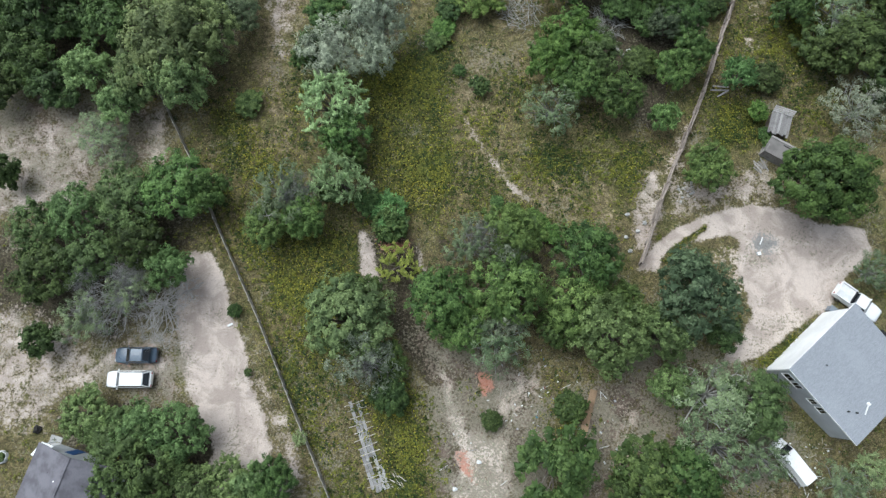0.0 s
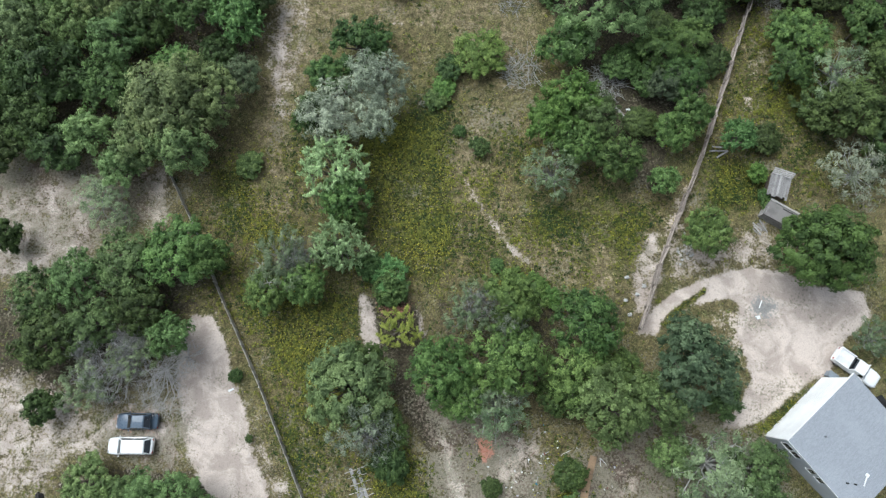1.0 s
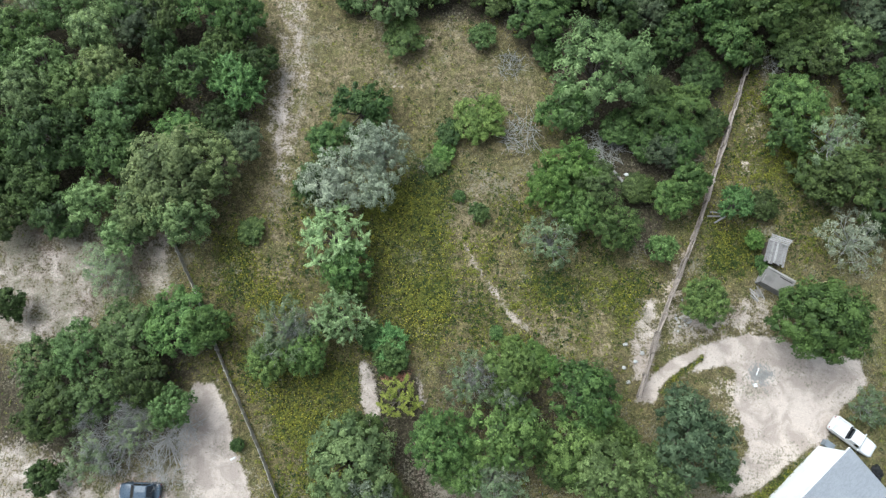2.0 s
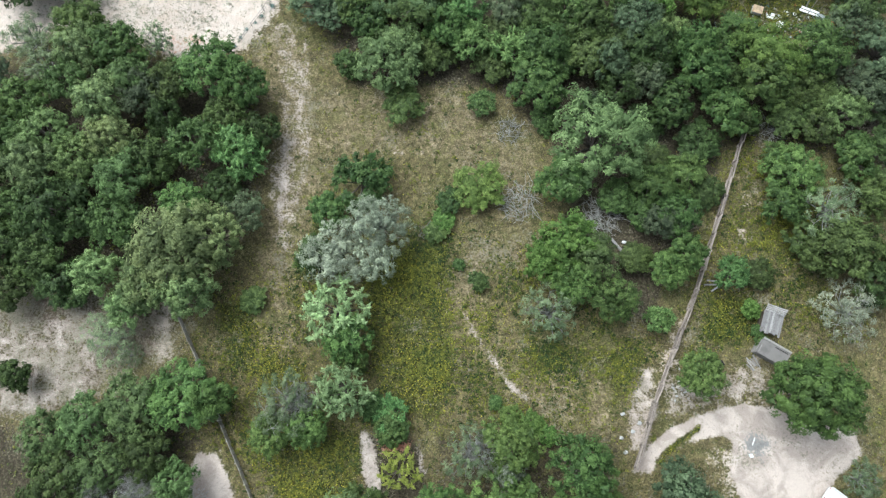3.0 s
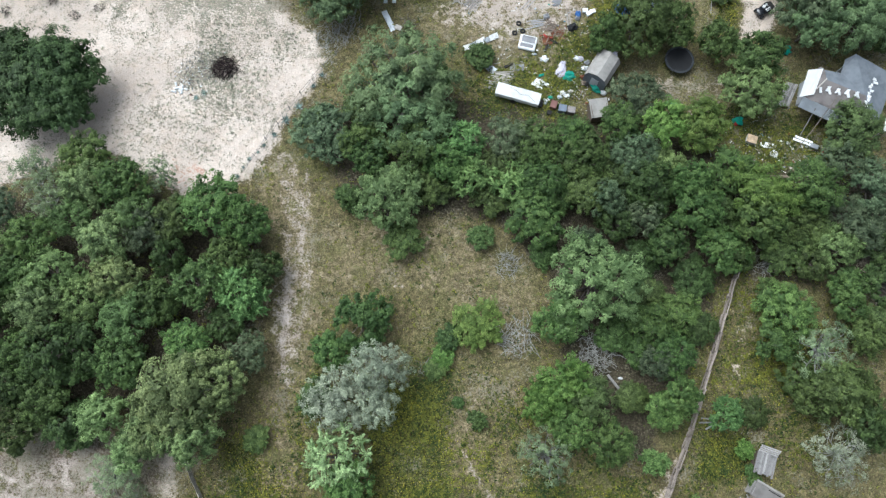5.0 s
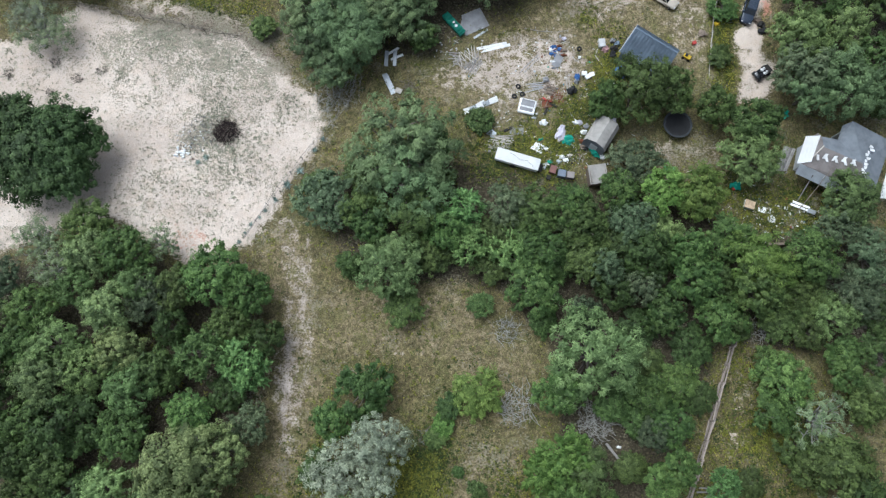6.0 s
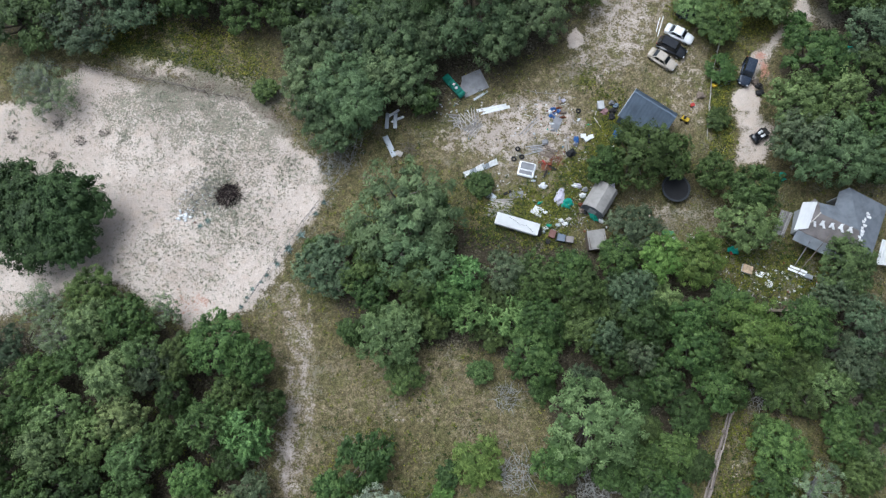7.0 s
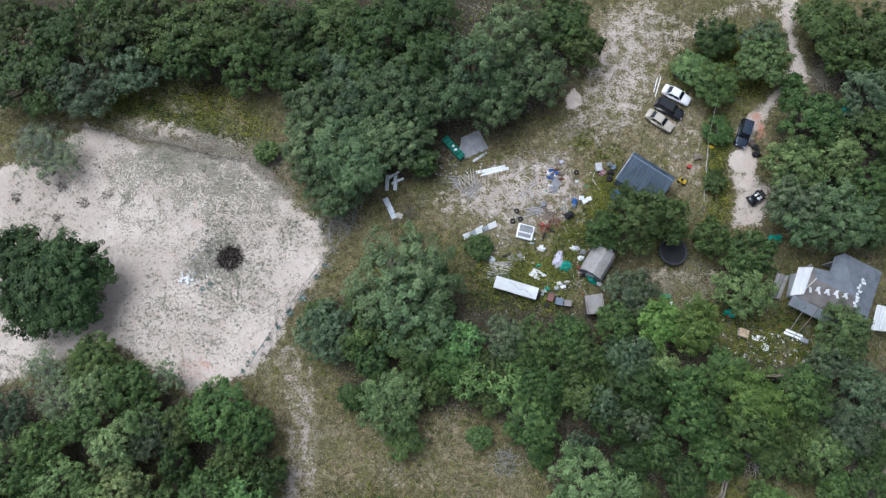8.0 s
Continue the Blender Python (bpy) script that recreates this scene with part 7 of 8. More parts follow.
def agave(x, y, size, seed):
    rng = random.Random(seed)
    s = thing("agave", "blue-grey agave rosette on pale sand", "agave", x, y, rng.uniform(0, 360), "agaves along the fence")
    bm = bmesh.new()
    for i in range(16):
        a, up = i * 2.4, 0.25 + 0.06 * i
        L = size * (1 - 0.03 * i)
        d = Vector((math.cos(a), math.sin(a), up)).normalized()
        t = Vector((-math.sin(a), math.cos(a), 0)) * size * 0.09
        p = [Vector((0, 0, 0.03)) - t, Vector((0, 0, 0.03)) + t, d * L * 0.6 + t * 0.9, d * L, d * L * 0.6 - t * 0.9]
        bm.faces.new([bm.verts.new(q) for q in p])
    part("leaves", bm, AGAVE, s)


# beside the woods, north-west of the yard
green = thing("green_tank", "long teal green ribbed tank lying on boards", "tank", 2.79, 90.07, -50)
part("shell", ripple([(-1.9, -0.5, 0.55), (1.9, -0.5, 0.55), (1.9, 0.5, 0.62), (-1.9, 0.5, 0.62)], 0.5, 0.05), TEAL, green)
part("side", block((-1.85, -0.46, 0.04, 1.85, 0.46, 0.54), bevel=0.05), TEAL, green)
part("hatch", drum(0.2, 0.62, 0.7, 0.5, 0.0, 12), SILVER, green, "dull silver hatch")
part("hatch", drum(0.17, 0.62, 0.69, -0.1, 0.1, 12), WHITE_STUFF, green)
sheet("grey_tarp", "worn grey tarp spread on the ground", 5.34, 90.72, 25, 3.6, 3.0, GREY_TARP, 0.05, 0, False, "tarp")
planks("blue_board", "long pale blue board at the tarp edge", 6.10, 89.41, 28, 1, 3.0, 0.3, SILVER, 3)
planks("white_board", "long wide whitewashed board on bare soil", 7.8, 86.9, 12, 2, 4.2, 0.42, WHITE_STUFF, 2, 0.2, 2)
planks("stick_pile", "bleached sticks and poles in a loose fan", 4.60, 85.37, 115, 14, 2.6, 0.09, PALE_WOOD, 4, 1.5, 30)
planks("stick_pile", "dark grey poles thrown on soil", 5.51, 84.33, 50, 7, 2.8, 0.11, GREY_WOOD, 5, 0.7, 14)
planks("stick_pile", "grey lumber scraps beside the trees", 3.00, 85.13, 20, 6, 1.6, 0.16, GREY_WOOD, 6, 0.9, 40)
planks("blue_boards", "upright pair of pale blue-grey boards", -5.56, 85.37, 88, 2, 2.7, 0.5, SILVER, 7, 0.55, 4, 0.3)
planks("white_boards", "white boards crossing under blue boards", -5.26, 85.69, 35, 2, 2.4, 0.35, WHITE_METAL, 8, 0.5, 12, 0.1)
planks("long_board", "pale blue and white long board on the grass", -5.27, 82.04, -40, 1, 3.6, 0.75, SILVER, 9, z=0.1)
planks("board_end", "bleached plank end beside a pale board", -4.04, 81.02, -40, 1, 1.0, 0.7, PALE_WOOD, 10, z=0.2)
brush_heap("brush_pile", "dark fallen brush beside the boards", -3.29, 81.10, 1.5, 0.6, BARK, 60, 11)
brush_heap("brush_pile", "grey brush along the clearing edge", -13.20, 79.62, 2.6, 0.8, PALE_BARK, 120, 12)
brush_heap("brush_pile", "grey tangled brush under the trees", -10.97, 80.40, 2.4, 0.8, PALE_BARK, 90, 13)

# the yard's middle
for i in range(5):
    s = sheet("corrugated_sheet", "ribbed pale metal roofing sheet on the ground", 6.20, 78.61, 22, 1, 1, SILVER)
    bpy.data.objects.remove(s.children[0])
    part("panel", ripple([(-2.4 + i * 0.9, -0.45, 0.05 + i * 0.03), (-1.2 + i * 0.9, -0.45, 0.05 + i * 0.03), (-1.1 + i * 0.9, 0.25 + 0.12 * (i % 3), 0.08 + i * 0.03), (-2.3 + i * 0.9, 0.3 - 0.1 * (i % 2), 0.08 + i * 0.03)], 0.25, 0.03), SILVER if i % 2 else WHITE_METAL, s)
cap = thing("truck_cap", "grey truck topper with white trim lying flat", "truck topper", 12.27, 78.30, -14)
part("shell", block((-1.1, -1.0, 0.0, 1.1, 1.0, 0.5), bevel=0.12), WHITE_METAL, cap)
part("top_panel", block((-0.85, -0.05, 0.49, 0.9, 0.85, 0.53), bevel=0.02), GREY_TARP, cap, "grey top panel")
part("top_panel", block((-0.9, -0.75, 0.49, 0.8, -0.25, 0.53), bevel=0.02), GREY_TARP, cap)
part("strap", block((-1.0, -0.22, 0.5, 1.0, -0.1, 0.56), bevel=0.02), WHITE_STUFF, cap)
rust = thing("scrap_heap", "rusty red and brown scrap metal heap", "scrap", 15.22, 79.07, 20)
for i in range(14):
    rr = random.Random(i)
    a = Vector((rr.uniform(-1.1, 1.1), rr.uniform(-0.9, 0.9), 0.1 + rr.uniform(0, 0.4)))
    part("bar", beam(a, a + Vector((rr.uniform(-1, 1), rr.uniform(-0.8, 0.8), rr.uniform(-0.05, 0.15))), rr.uniform(0.06, 0.25), 0.06), (RUST, RUST, BROWN_WOOD, RED_PLASTIC, DARK)[i % 5], rust)
part("plate", slab([(-1.2, -0.6, 0.12), (0.2, -0.8, 0.14), (0.5, 0.2, 0.2), (-0.9, 0.5, 0.16)], thick=0.03), RUST, rust)
planks("pipe_bundle", "steel pipes and channels lying together", 13.56, 81.25, 8, 5, 2.4, 0.1, STEEL, 15, 0.45, 6, 0.05)
planks("scrap_lumber", "brown scrap lumber and bars", 15.28, 80.79, -15, 12, 1.8, 0.1, BROWN_WOOD, 16, 0.7, 35)
planks("scrap_lumber", "rusty bars and pale sticks", 16.52, 79.62, 30, 10, 1.5, 0.07, RUST, 17, 0.7, 40)
planks("long_poles", "two long dark poles on sandy ground", 12.90, 84.41, 47, 2, 4.2, 0.14, GREY_WOOD, 18, 0.2, 3)
planks("pale_post", "bleached vertical post lying in the grass", 17.81, 81.57, 92, 2, 2.6, 0.16, PALE_WOOD, 19, 0.15, 2)
for x, y in ((11.22, 81.25), (11.72, 80.16), (10.66, 79.85), (18.60, 80.71), (19.48, 86.65)):
    tyre(x, y, 0)
bag("black_barrel_bag", "black plastic bag with grey bundle", 18.30, 80.63, 0.55, 0.45, 0.4, RUBBER, 21)
bag("grey_bundle", "grey cloth bundle on scrap", 14.88, 82.20, 0.45, 0.35, 0.3, GREY_TARP, 22)
sheet("grey_board_sheet", "grey flat panel on the grass", 10.84, 75.01, -4, 1.8, 1.0, GREY_TARP, 0.05, 1, False, "panel")
sheet("grey_board_sheet", "tilted pale grey panel in weeds", 7.49, 74.79, -40, 1.6, 0.9, SILVER, 0.05, 3, False, "panel")
planks("black_log", "short black charred log", 9.29, 75.70, 20, 1, 1.1, 0.3, DARK, 23, thick=0.25)
planks("tan_pole", "thin tan pole slanting over the grass", 12.33, 75.17, -28, 1, 2.1, 0.09, PALE_WOOD, 24)
planks("lumber_stack", "stack of bleached grey lumber beside the trailer", 8.87, 73.28, -8, 16, 3.0, 0.14, PALE_WOOD, 25, 1.0, 9, stack=0.012)
planks("lumber_stack", "dark lower boards of a lumber stack", 8.04, 72.38, -12, 6, 2.4, 0.16, GREY_WOOD, 26, 0.5, 10)
bag("white_bag", "crumpled white plastic bag", 14.30, 76.15, 0.5, 0.38, 0.25, WHITE_STUFF, 27)
bag("white_bag", "small white crumpled plastic", 13.12, 76.84, 0.35, 0.15, 0.12, SILVER, 28)
bag("teal_bottle", "small teal plastic container", 13.92, 73.88, 0.4, 0.18, 0.15, TEAL, 29, "container", 25)
planks("foam_slabs", "thick white foam slabs on the grass", 13.59, 72.68, -25, 3, 1.7, 0.4, WHITE_STUFF, 30, 0.35, 8, thick=0.16)
bag("lilac_bag", "pale lilac cloth sack", 16.47, 74.64, 0.55, 1.0, 0.3, LILAC, 31, "sack", -20)
bag("teal_tarp", "crumpled teal tarp on the grass", 17.40, 73.81, 0.8, 0.65, 0.3, TEAL, 32, "tarp")
for i, (x, y) in enumerate(((14.47, 70.45), (14.09, 70.00), (14.92, 70.74), (16.99, 71.04), (17.53, 71.63), (16.57, 71.48), (16.18, 70.89))):
    bag("white_litter", "small pale litter in the grass", x, y, 0.35, 0.25, 0.16, (WHITE_STUFF, SILVER, TEAL, WHITE_STUFF, PALE_WOOD, WHITE_STUFF, SILVER)[i], 40 + i, "litter")
bin_box("red_crate", "red-brown crate beside the white trailer", 15.24, 69.56, -20, 0.75, 0.95, 0.8, plain("faded_red_brown", (0.20, 0.10, 0.085), 0.7))
bin_box("blue_grey_bin", "blue-grey plastic bin in a row", 16.32, 69.05, -12, 0.95, 0.85, 0.8, plain("blue_grey_plastic", (0.17, 0.20, 0.25), 0.5))
bin_box("tan_bin", "taupe plastic bin beside the trailer", 17.41, 68.83, -8, 0.9, 0.75, 0.8, plain("taupe_plastic", (0.28, 0.25, 0.24), 0.6))
bin_box("dark_crate", "small dark crate behind the bins", 14.70, 68.61, -30, 0.5, 0.5, 0.4, DARK)
bag("teal_tarp", "teal tarp hanging at the shed wall", 20.58, 72.16, 0.35, 0.9, 0.4, TEAL, 50, "tarp", 35)
for i, (x, y) in enumerate(((19.53, 74.79), (19.86, 75.62), (19.17, 73.50), (19.57, 72.60), (21.72, 71.41), (18.99, 76.15), (18.55, 76.15), (19.28, 72.75))):
    bag("clutter_bundle", "mixed bundle of household clutter", x, y, 0.4, 0.3, 0.28, (WHITE_STUFF, GREY_TARP, RUST, DARK, WHITE_STUFF, LILAC, WHITE_STUFF, BROWN_WOOD)[i], 60 + i, "clutter")
for i, (x, y) in enumerate(((19.92, 82.99), (20.90, 82.83), (20.35, 82.51))):
    bin_box("white_box", "small white foam box on the grass", x, y, 15 * i, 0.62, 0.5, 0.35, WHITE_STUFF, category="box")
bag("blue_bundle", "dark blue and white bundle", 18.99, 82.51, 0.3, 0.5, 0.3, BLUE_TARP, 70, "bundle")
bag("blue_bundle", "grey bundle with white scraps", 18.88, 81.88, 0.3, 0.3, 0.3, GREY_TARP, 71, "bundle")
planks("white_branch", "bleached branch on grass", 19.84, 79.85, 30, 2, 1.4, 0.12, PALE_WOOD, 72, 0.1, 10)
bin_box("white_chest", "pale grey chest beside a pink bag", 22.43, 87.30, 5, 0.8, 1.1, 0.6, plain("pale_grey_metal", (0.5, 0.5, 0.5), 0.5), category="chest")
bag("pink_bag", "dusty pink bag on the grass", 23.00, 86.57, 0.45, 0.45, 0.3, plain("dusty_pink", (0.34, 0.2, 0.2), 0.8), 73)
hose("pale_hose", "pale garden hose curving through grass", [(21.93, 86.65), (21.58, 85.69), (22.42, 84.33), (22.96, 83.14), (23.21, 82.20)], 0.07, PALE_WOOD)
hose("pale_hose", "thin pale line on dry grass", [(12.29, 89.74), (14.20, 89.33), (16.51, 89.17), (18.06, 89.41)], 0.05, PALE_WOOD)
rr = random.Random(77)
for i in range(26):
    x, y = 16.0 + rr.gauss(0, 0.9), 86.8 + rr.gauss(0, 1.2)
    bag("trash", "scrap of trash on a rubbish heap", x, y, rr.uniform(0.12, 0.4), rr.uniform(0.12, 0.3), rr.uniform(0.08, 0.2), rr.choice((WHITE_STUFF, LILAC, SILVER, BLUE_TARP, RUST, GREY_TARP, BROWN_WOOD)), i + 80, "trash")
sheet("grey_board_sheet", "blue-grey panel beside the rubbish heap", 16.50, 84.89, -25, 1.1, 1.7, GREY_TARP, 0.1, 2, False, "panel")
for i in range(60):
    x, y = rr.uniform(7, 24), rr.uniform(70, 88)
    bag("litter", "scattered scrap on the ground", x, y, rr.uniform(0.08, 0.22), rr.uniform(0.06, 0.16), 0.07, rr.choice((WHITE_STUFF, WHITE_STUFF, SILVER, RUST, DARK, PALE_WOOD, TEAL)), i + 120, "litter")
mower = thing("yellow_machine", "small yellow garden machine by the shed", "garden machine", 33.63, 85.37, -35)
part("body", block((-0.5, -0.3, 0.15, 0.5, 0.3, 0.5), bevel=0.06), YELLOW_PAINT, mower)
part("seat", block((-0.35, -0.2, 0.5, 0.0, 0.2, 0.75), bevel=0.05), RUBBER, mower)
for x, y in ((-0.4, -0.35), (-0.4, 0.35), (0.4, -0.33), (0.4, 0.33)):
    bm = bmesh.new()
    bmesh.ops.create_cone(bm, cap_ends=True, segments=14, radius1=0.18, radius2=0.18, depth=0.12, matrix=pose(x, y, 0.18, 90, 0, 0))
    part("wheel", bm, RUBBER, mower)
bin_box("red_toy", "small red plastic toy on the grass", 34.80, 87.46, 20, 0.5, 0.4, 0.3, RED_PLASTIC, category="toy")
bag("stump", "brown cut stump in the grass", 36.00, 88.84, 0.5, 0.45, 0.35, BROWN_WOOD, 140, "stump")
planks("white_poles", "two white poles beside parked cars", 31.40, 99.63, 70, 2, 3.6, 0.1, WHITE_METAL, 141, 0.2, 3)
planks("grey_beam", "grey beam with yellow end by the track", 39.24, 90.56, 15, 2, 2.6, 0.14, SILVER, 142, 0.15, 4)
bag("yellow_motor", "small yellow and dark motor", 38.05, 90.23, 0.35, 0.25, 0.25, YELLOW_PAINT, 143, "motor")
for i, (x, y) in enumerate(((44.08, 90.23), (44.13, 89.25), (43.68, 90.81))):
    bag("dark_scrap", "dark scrap beside the track", x, y, 0.5, 0.4, 0.35, (DARK, RUBBER, BROWN_WOOD)[i], 150 + i, "scrap")
bag("white_bucket", "white bucket in the grass", 38.76, 84.73, 0.22, 0.22, 0.25, WHITE_STUFF, 155, "bucket")
bag("teal_bin", "teal plastic tub under trees", 56.71, 95.38, 0.7, 0.6, 0.5, TEAL, 156, "tub")
bag("teal_bin", "dark teal tarp between trees", 45.23, 77.30, 0.8, 0.6, 0.4, TEAL, 157, "tarp")

# by the patched house
chest = bin_box("cooler", "white cooler with orange stained lid", 39.69, 65.05, -20, 1.2, 1.0, 0.5, WHITE_STUFF, plain("orange_stained_white", (0.62, 0.46, 0.30), 0.7, dirt=0.5, scale=6), "cooler")
planks("white_board", "long white warped panel on the ground", 41.79, 64.40, -12, 2, 2.3, 0.42, WHITE_METAL, 160, 0.15, 6)
part("disc", drum(0.5, 0.02, 0.12, sides=20, bevel=0.03), WHITE_STUFF, thing("round_tray", "round white tray lying on the ground", "tray", 42.39, 63.26))
planks("bench", "long white bench board with grey boxes", 45.97, 64.91, -22, 2, 2.6, 0.3, WHITE_METAL, 161, 0.2, 2, 0.35)
bin_box("grey_box", "grey metal box beside the bench", 47.32, 64.12, -22, 0.9, 0.5, 0.4, SILVER, category="box")
part("pole", rod([(0, 0, 0), (1.9, 2.9, 2.2), (3.6, 5.7, 4.3)], 0.045), BARK, thing("leaning_pole", "long grey pole leaning toward the house", "pole", 44.75, 63.12))
frame_ = thing("wooden_frame", "empty rectangular grey wooden frame", "wooden frame", 39.68, 61.49, 62)
for b in ((-0.95, -0.4, 0.02, 0.95, -0.28, 0.12), (-0.95, 0.28, 0.02, 0.95, 0.4, 0.12), (-0.95, -0.28, 0.02, -0.83, 0.28, 0.12), (0.83, -0.28, 0.02, 0.95, 0.28, 0.12)):
    part("bar", block(b, bevel=0.01), GREY_WOOD, frame_)
bin_box("green_bench", "small green painted bench", 30.06, 69.78, -5, 1.4, 0.5, 0.4, plain("green_paint", (0.08, 0.22, 0.10), 0.6), category="bench")
planks("white_door", "pale board leaning by the green bench", 30.37, 69.05, 80, 1, 0.9, 0.3, WHITE_METAL, 163)
bag("red_pot", "red plastic pot in the yard", 38.10, 67.22, 0.25, 0.25, 0.25, RED_PLASTIC, 164, "pot")
bag("red_pot", "red and white bundle by the bench", 48.68, 63.48, 0.25, 0.3, 0.25, RED_PLASTIC, 165, "bundle")
bag("teal_tub", "teal tub under the tree", 38.28, 67.58, 0.7, 0.5, 0.35, TEAL, 166, "tub")
for i in range(30):
    x, y = 43.2 + rr.gauss(0, 2.4), 62.8 + rr.gauss(0, 1.5)
    bag("litter", "scattered scrap in the house yard", x, y, rr.uniform(0.08, 0.25), rr.uniform(0.06, 0.2), 0.09, rr.choice((WHITE_STUFF, WHITE_STUFF, PALE_WOOD, SILVER, RUST, DARK)), i + 170, "litter")
planks("twigs", "thin pale sticks in the yard", 32.93, 69.05, 30, 4, 1.6, 0.06, PALE_WOOD, 167, 0.5, 40)

# the sandy clearing
brush_heap("burn_pile", "dark charred brush heap on pale sand", -26.55, 74.86, 1.95, 0.9, CHAR, 420, 31, long=0.9)
brush_heap("ash_scraps", "grey ash and twigs around the burnt heap", -29.76, 75.01, 3.0, 0.15, PALE_BARK, 140, 32, "ash", 0.35)
for i in range(12):
    bag("white_stone", "pale stones near the burnt heap", *((-32.11, 72.23)[0] + rr.gauss(0, 0.7), (-32.11, 72.23)[1] + rr.gauss(0, 0.5)), rr.uniform(0.1, 0.3), 0.16, 0.12, WHITE_STUFF, 220 + i, "stone")
for i, (x, y, s) in enumerate(((-18.37, 67.73, 0.95), (-16.85, 69.56, 0.85), (-19.71, 65.77, 0.6), (-20.93, 64.33, 0.5), (-22.62, 62.55, 0.5), (-23.90, 60.30, 0.5), (-15.14, 72.38, 0.6), (-28.95, 71.41, 0.7), (-29.92, 70.74, 0.6), (-14.10, 73.88, 0.6), (-21.60, 63.48, 0.4), (-23.27, 61.49, 0.4))):
    agave(x, y, s, i)
for i, (x, y) in enumerate(((-50.03, 80.40), (-46.66, 82.35), (-43.76, 83.54), (-55.87, 83.14), (-50.00, 84.73))):
    brush_heap("dry_shrub", "small dry brown shrub on the sand", x, y, 0.8, 0.5, BARK, 40, 240 + i, "shrub")

# the meadow and its south end
deck = thing("plank_walk", "rotten grey plank walkway with cross battens", "walkway", -6.0, -5.4, -70.5)
rr2 = random.Random(11)
for k in range(5):
    x, y = -4.3 + rr2.uniform(0, 0.5), -0.85 + k * 0.34
    while x < 4.1:
        L = rr2.uniform(1.5, 2.7)
        if not (k in (0, 4) and x < -1.2) and rr2.random() > 0.08:
            part("plank", block((x, y, 0.10 + rr2.uniform(0, 0.02), min(x + L, 4.5), y + 0.315, 0.14 + rr2.uniform(0, 0.025)), bevel=0.006), DECK_WOOD, deck)
        x += L + rr2.uniform(0.01, 0.06)
for i in range(12):
    x, w = -4.1 + i * 0.72 + rr2.uniform(-0.1, 0.1), rr2.uniform(0.85, 1.2)
    part("batten", beam((x, -w, 0.19), (x + rr2.uniform(-0.15, 0.15), rr2.uniform(0.75, 1.1), 0.19), 0.07, 0.04), PALE_WOOD, deck, "bleached batten")
planks("white_sticks", "fan of white broken slats in the weeds", -3.06, -9.04, -40, 7, 1.5, 0.08, PALE_WOOD, 251, 0.7, 22)
planks("white_log", "short white block beside the drive", -19.75, 6.58, 10, 1, 0.55, 0.2, WHITE_STUFF, 252, thick=0.15)
planks("long_pole", "dark wet pole in the weeds", -5.61, -9.79, -75, 1, 1.6, 0.12, DARK, 253)
bag("dark_stump", "dark stump in the yard", -37.69, -4.06, 0.35, 0.3, 0.3, DARK, 254, "stump")
for i in range(34):
    bag("white_rock", "pale rock in a loose pile", 26.6 + rr.gauss(0, 0.55), 20.0 + rr.gauss(0, 0.7), rr.uniform(0.06, 0.16), rr.uniform(0.06, 0.14), 0.09, PALE_WOOD if i % 3 else CONCRETE, 260 + i, "rock")
planks("cross_beams", "grey beams crossed beside the fence", 31.38, 31.18, 5, 3, 2.2, 0.18, GREY_WOOD, 255, 0.4, 25, 0.3)
planks("rotten_boards", "rotten boards by the drive", 34.72, 22.59, -50, 5, 1.6, 0.14, GREY_WOOD, 256, 0.5, 14)
planks("fallen_log", "fallen grey log under trees", 21.44, 35.90, -28, 1, 3.0, 0.28, GREY_WOOD, 257, thick=0.25)
bag("white_can", "white can beside a fallen log", 21.69, 36.03, 0.25, 0.14, 0.14, WHITE_STUFF, 258, "can")
bag("black_bag", "black bag on the grass", 30.91, 22.51, 0.5, 0.55, 0.35, RUBBER, 259)
planks("white_pole", "short white pipe on the gravel", 33.33, 14.70, 50, 1, 1.0, 0.1, WHITE_STUFF, 261)
bin_box("white_bucket", "small white bucket beside the drive", 33.45, 13.15, 10, 0.3, 0.3, 0.3, WHITE_STUFF, category="bucket")
bin_box("grey_bin", "grey bin in the shade of the house", 40.04, 7.32, -38, 0.9, 0.6, 0.7, plain("grey_bin_plastic", (0.22, 0.25, 0.28), 0.5))
bag("dark_bundle", "dark bundle behind the house", 44.71, 4.58, 0.5, 0.7, 0.4, RUBBER, 262, "bundle")
brush_heap("brush_pile", "grey fallen branches under the mesquites", 19.02, 38.88, 2.6, 1.2, PALE_BARK, 190, 263, long=1.1)
brush_heap("brush_pile", "bleached dead branches on dry grass", 9.93, 40.6, 2.6, 1.1, PALE_BARK, 130, 264, long=1.15)
brush_heap("brush_pile", "low grey twigs among weeds", -0.23, 37.07, 1.2, 0.5, PALE_BARK, 60, 265)
brush_heap("brush_pile", "fallen grey limbs at the wood edge", 9.0, 49.3, 2.0, 0.9, PALE_BARK, 100, 266, long=1.15)
brush_heap("brush_pile", "bare grey brush at the tree line", 39.43, 49.62, 1.8, 0.7, PALE_BARK, 80, 267)
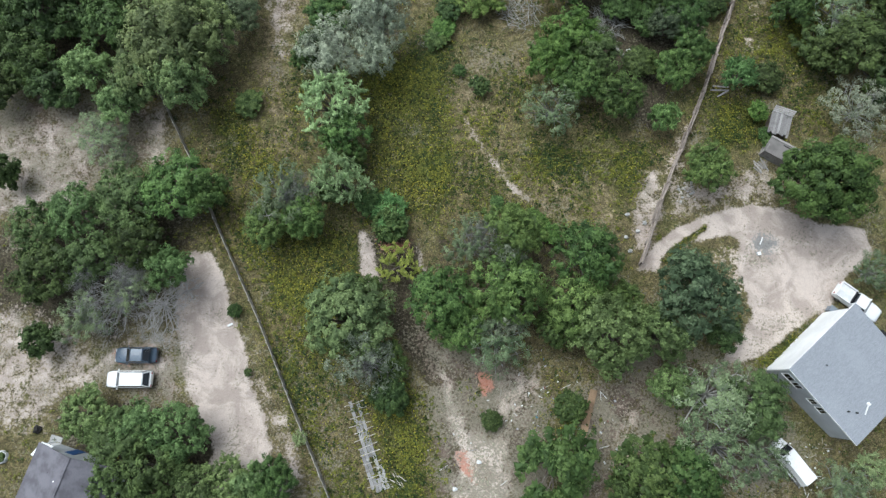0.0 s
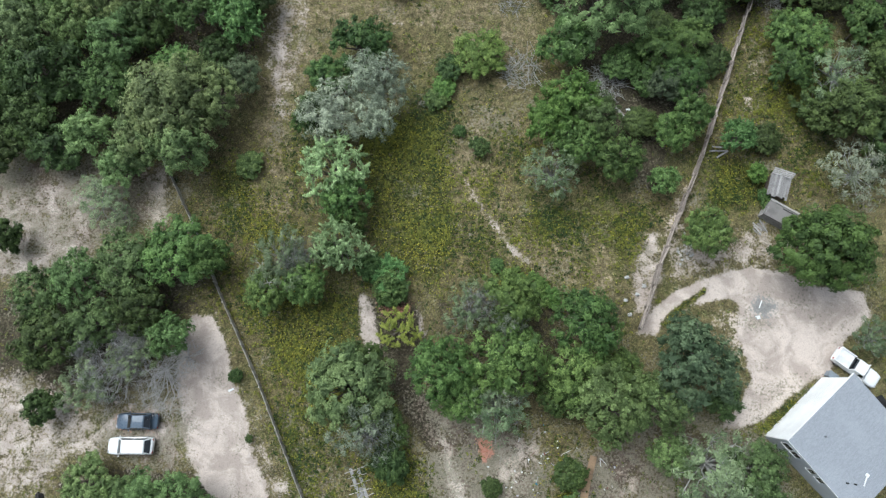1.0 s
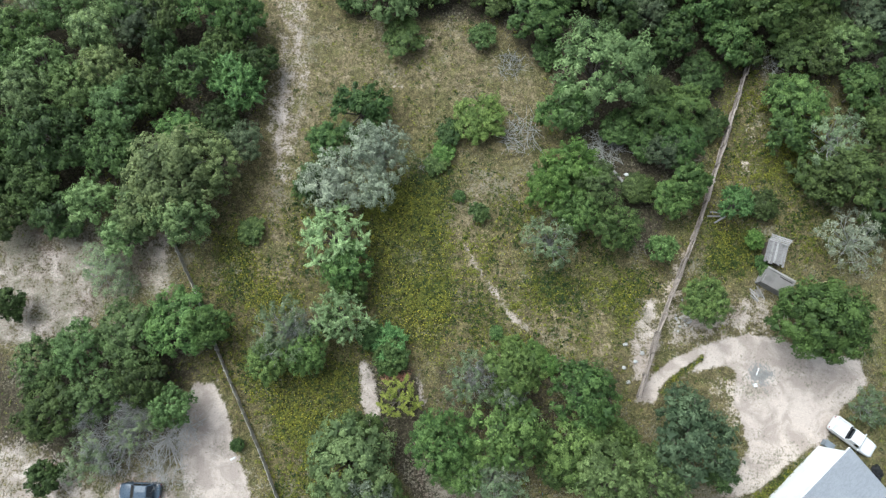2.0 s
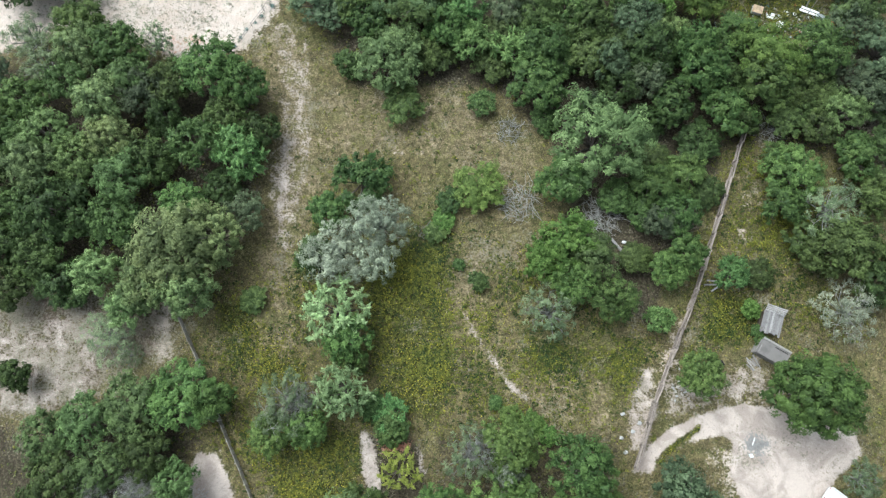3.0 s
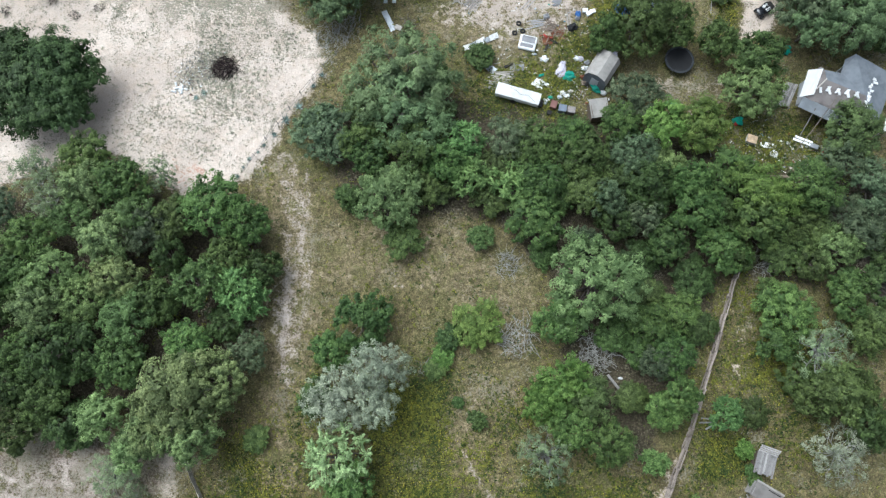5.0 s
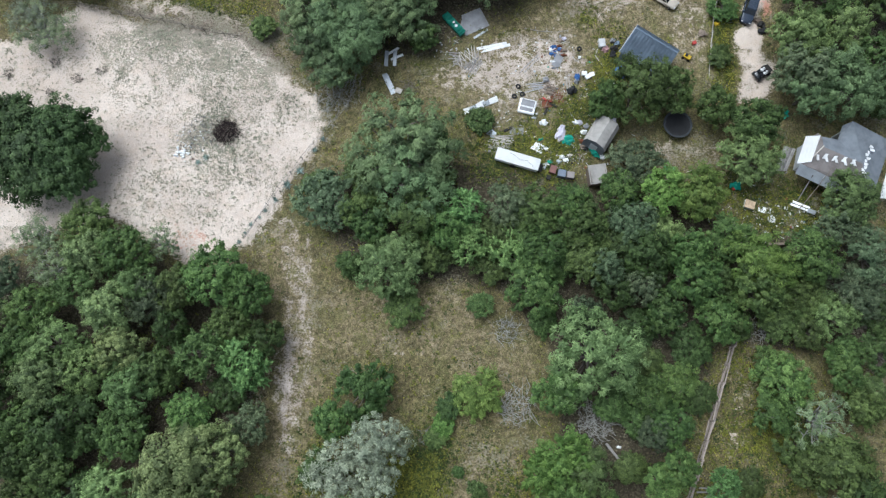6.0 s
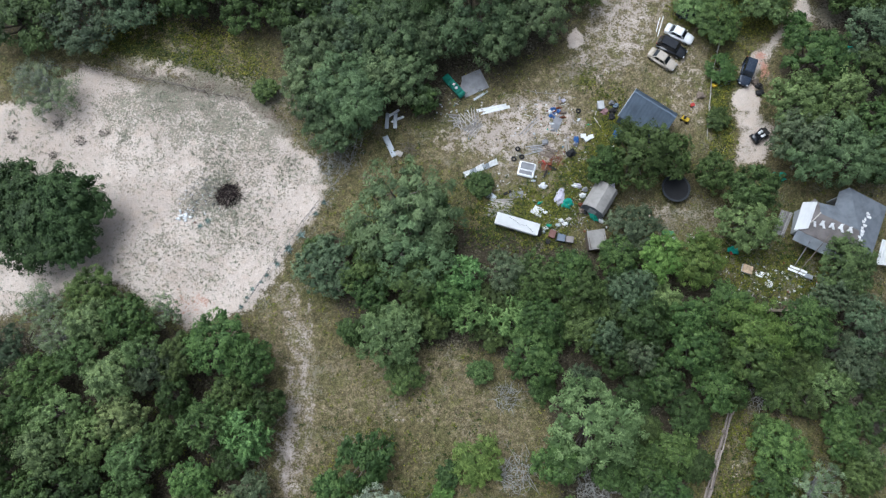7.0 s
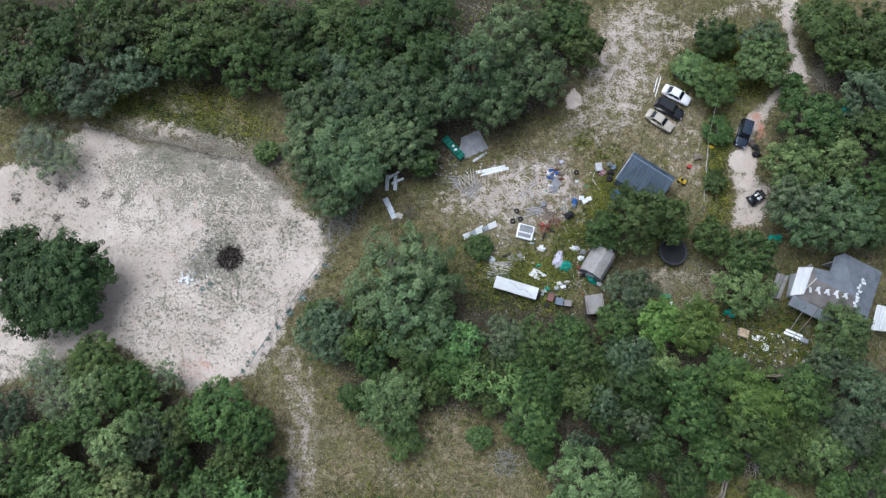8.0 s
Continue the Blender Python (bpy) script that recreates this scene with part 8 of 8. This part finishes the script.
for i, (x, y) in enumerate(((20.41, 13.45), (22.07, 16.43), (20.10, 14.93), (21.31, 15.53), (20.37, 17.34), (2.39, -9.49), (4.71, -7.06))):
    bag("pale_rock", "pale broken rock by the fence", x, y, 0.22, 0.18, 0.14, CONCRETE if i < 5 else WHITE_STUFF, 270 + i, "rock")


def debris(name, label, spots, count, seed):
    """Tiny scraps strewn over a yard: chips, cans, slats and rags."""
    rng = np.random.default_rng(seed)
    vs, fs = [], []
    for i in range(count):
        cx, cy, sx, sy = spots[rng.integers(len(spots))]
        x, y = (cx + rng.normal() * sx) * PLAN, (cy + rng.normal() * sy) * PLAN
        a, b, c = (rng.uniform(0.3, 1.2), 0.05, 0.04) if rng.random() < 0.3 else (rng.uniform(0.06, 0.3), rng.uniform(0.05, 0.2), rng.uniform(0.03, 0.12))
        t = rng.uniform(0, 6.28)
        z = float(relief(x, y))
        box = [(x + (u * a * math.cos(t) - v * b * math.sin(t)) / 2, y + (u * a * math.sin(t) + v * b * math.cos(t)) / 2, z + w * c) for w in (0, 1) for u, v in ((-1, -1), (1, -1), (1, 1), (-1, 1))]
        n = len(vs)
        vs += box
        fs += [tuple(n + k for k in f) for f in ((4, 5, 6, 7), (0, 1, 5, 4), (1, 2, 6, 5), (2, 3, 7, 6), (3, 0, 4, 7))]
    return tagged(new(name, mesh_of(name, vs, fs, SCRAP)), label, "debris", kind="stuff")


debris("debris", "small mixed scraps strewn over the yard", [(12, 78, 3, 3), (16, 86, 2, 2), (17, 74, 3, 3), (15, 71, 3, 1.5), (20, 80, 3, 3), (4, 86, 2, 2), (19, 75, 1.2, 1.2), (17, 71.5, 1.5, 0.8)], 620, 5)
debris("debris", "small pale scraps around the patched house", [(43, 63, 3, 2), (40, 66, 2, 1.5), (47, 63.5, 2, 1)], 220, 6)
debris("debris", "sticks and chips around the burnt heap", [(-29.5, 75, 1.6, 1.4), (-31, 72.5, 1.0, 0.8)], 160, 7)
debris("debris", "twigs and chips on bare soil", [(6, -4, 3, 4), (12, -2, 3, 3), (18, -6, 3, 3), (37, -8, 2, 2)], 260, 8)
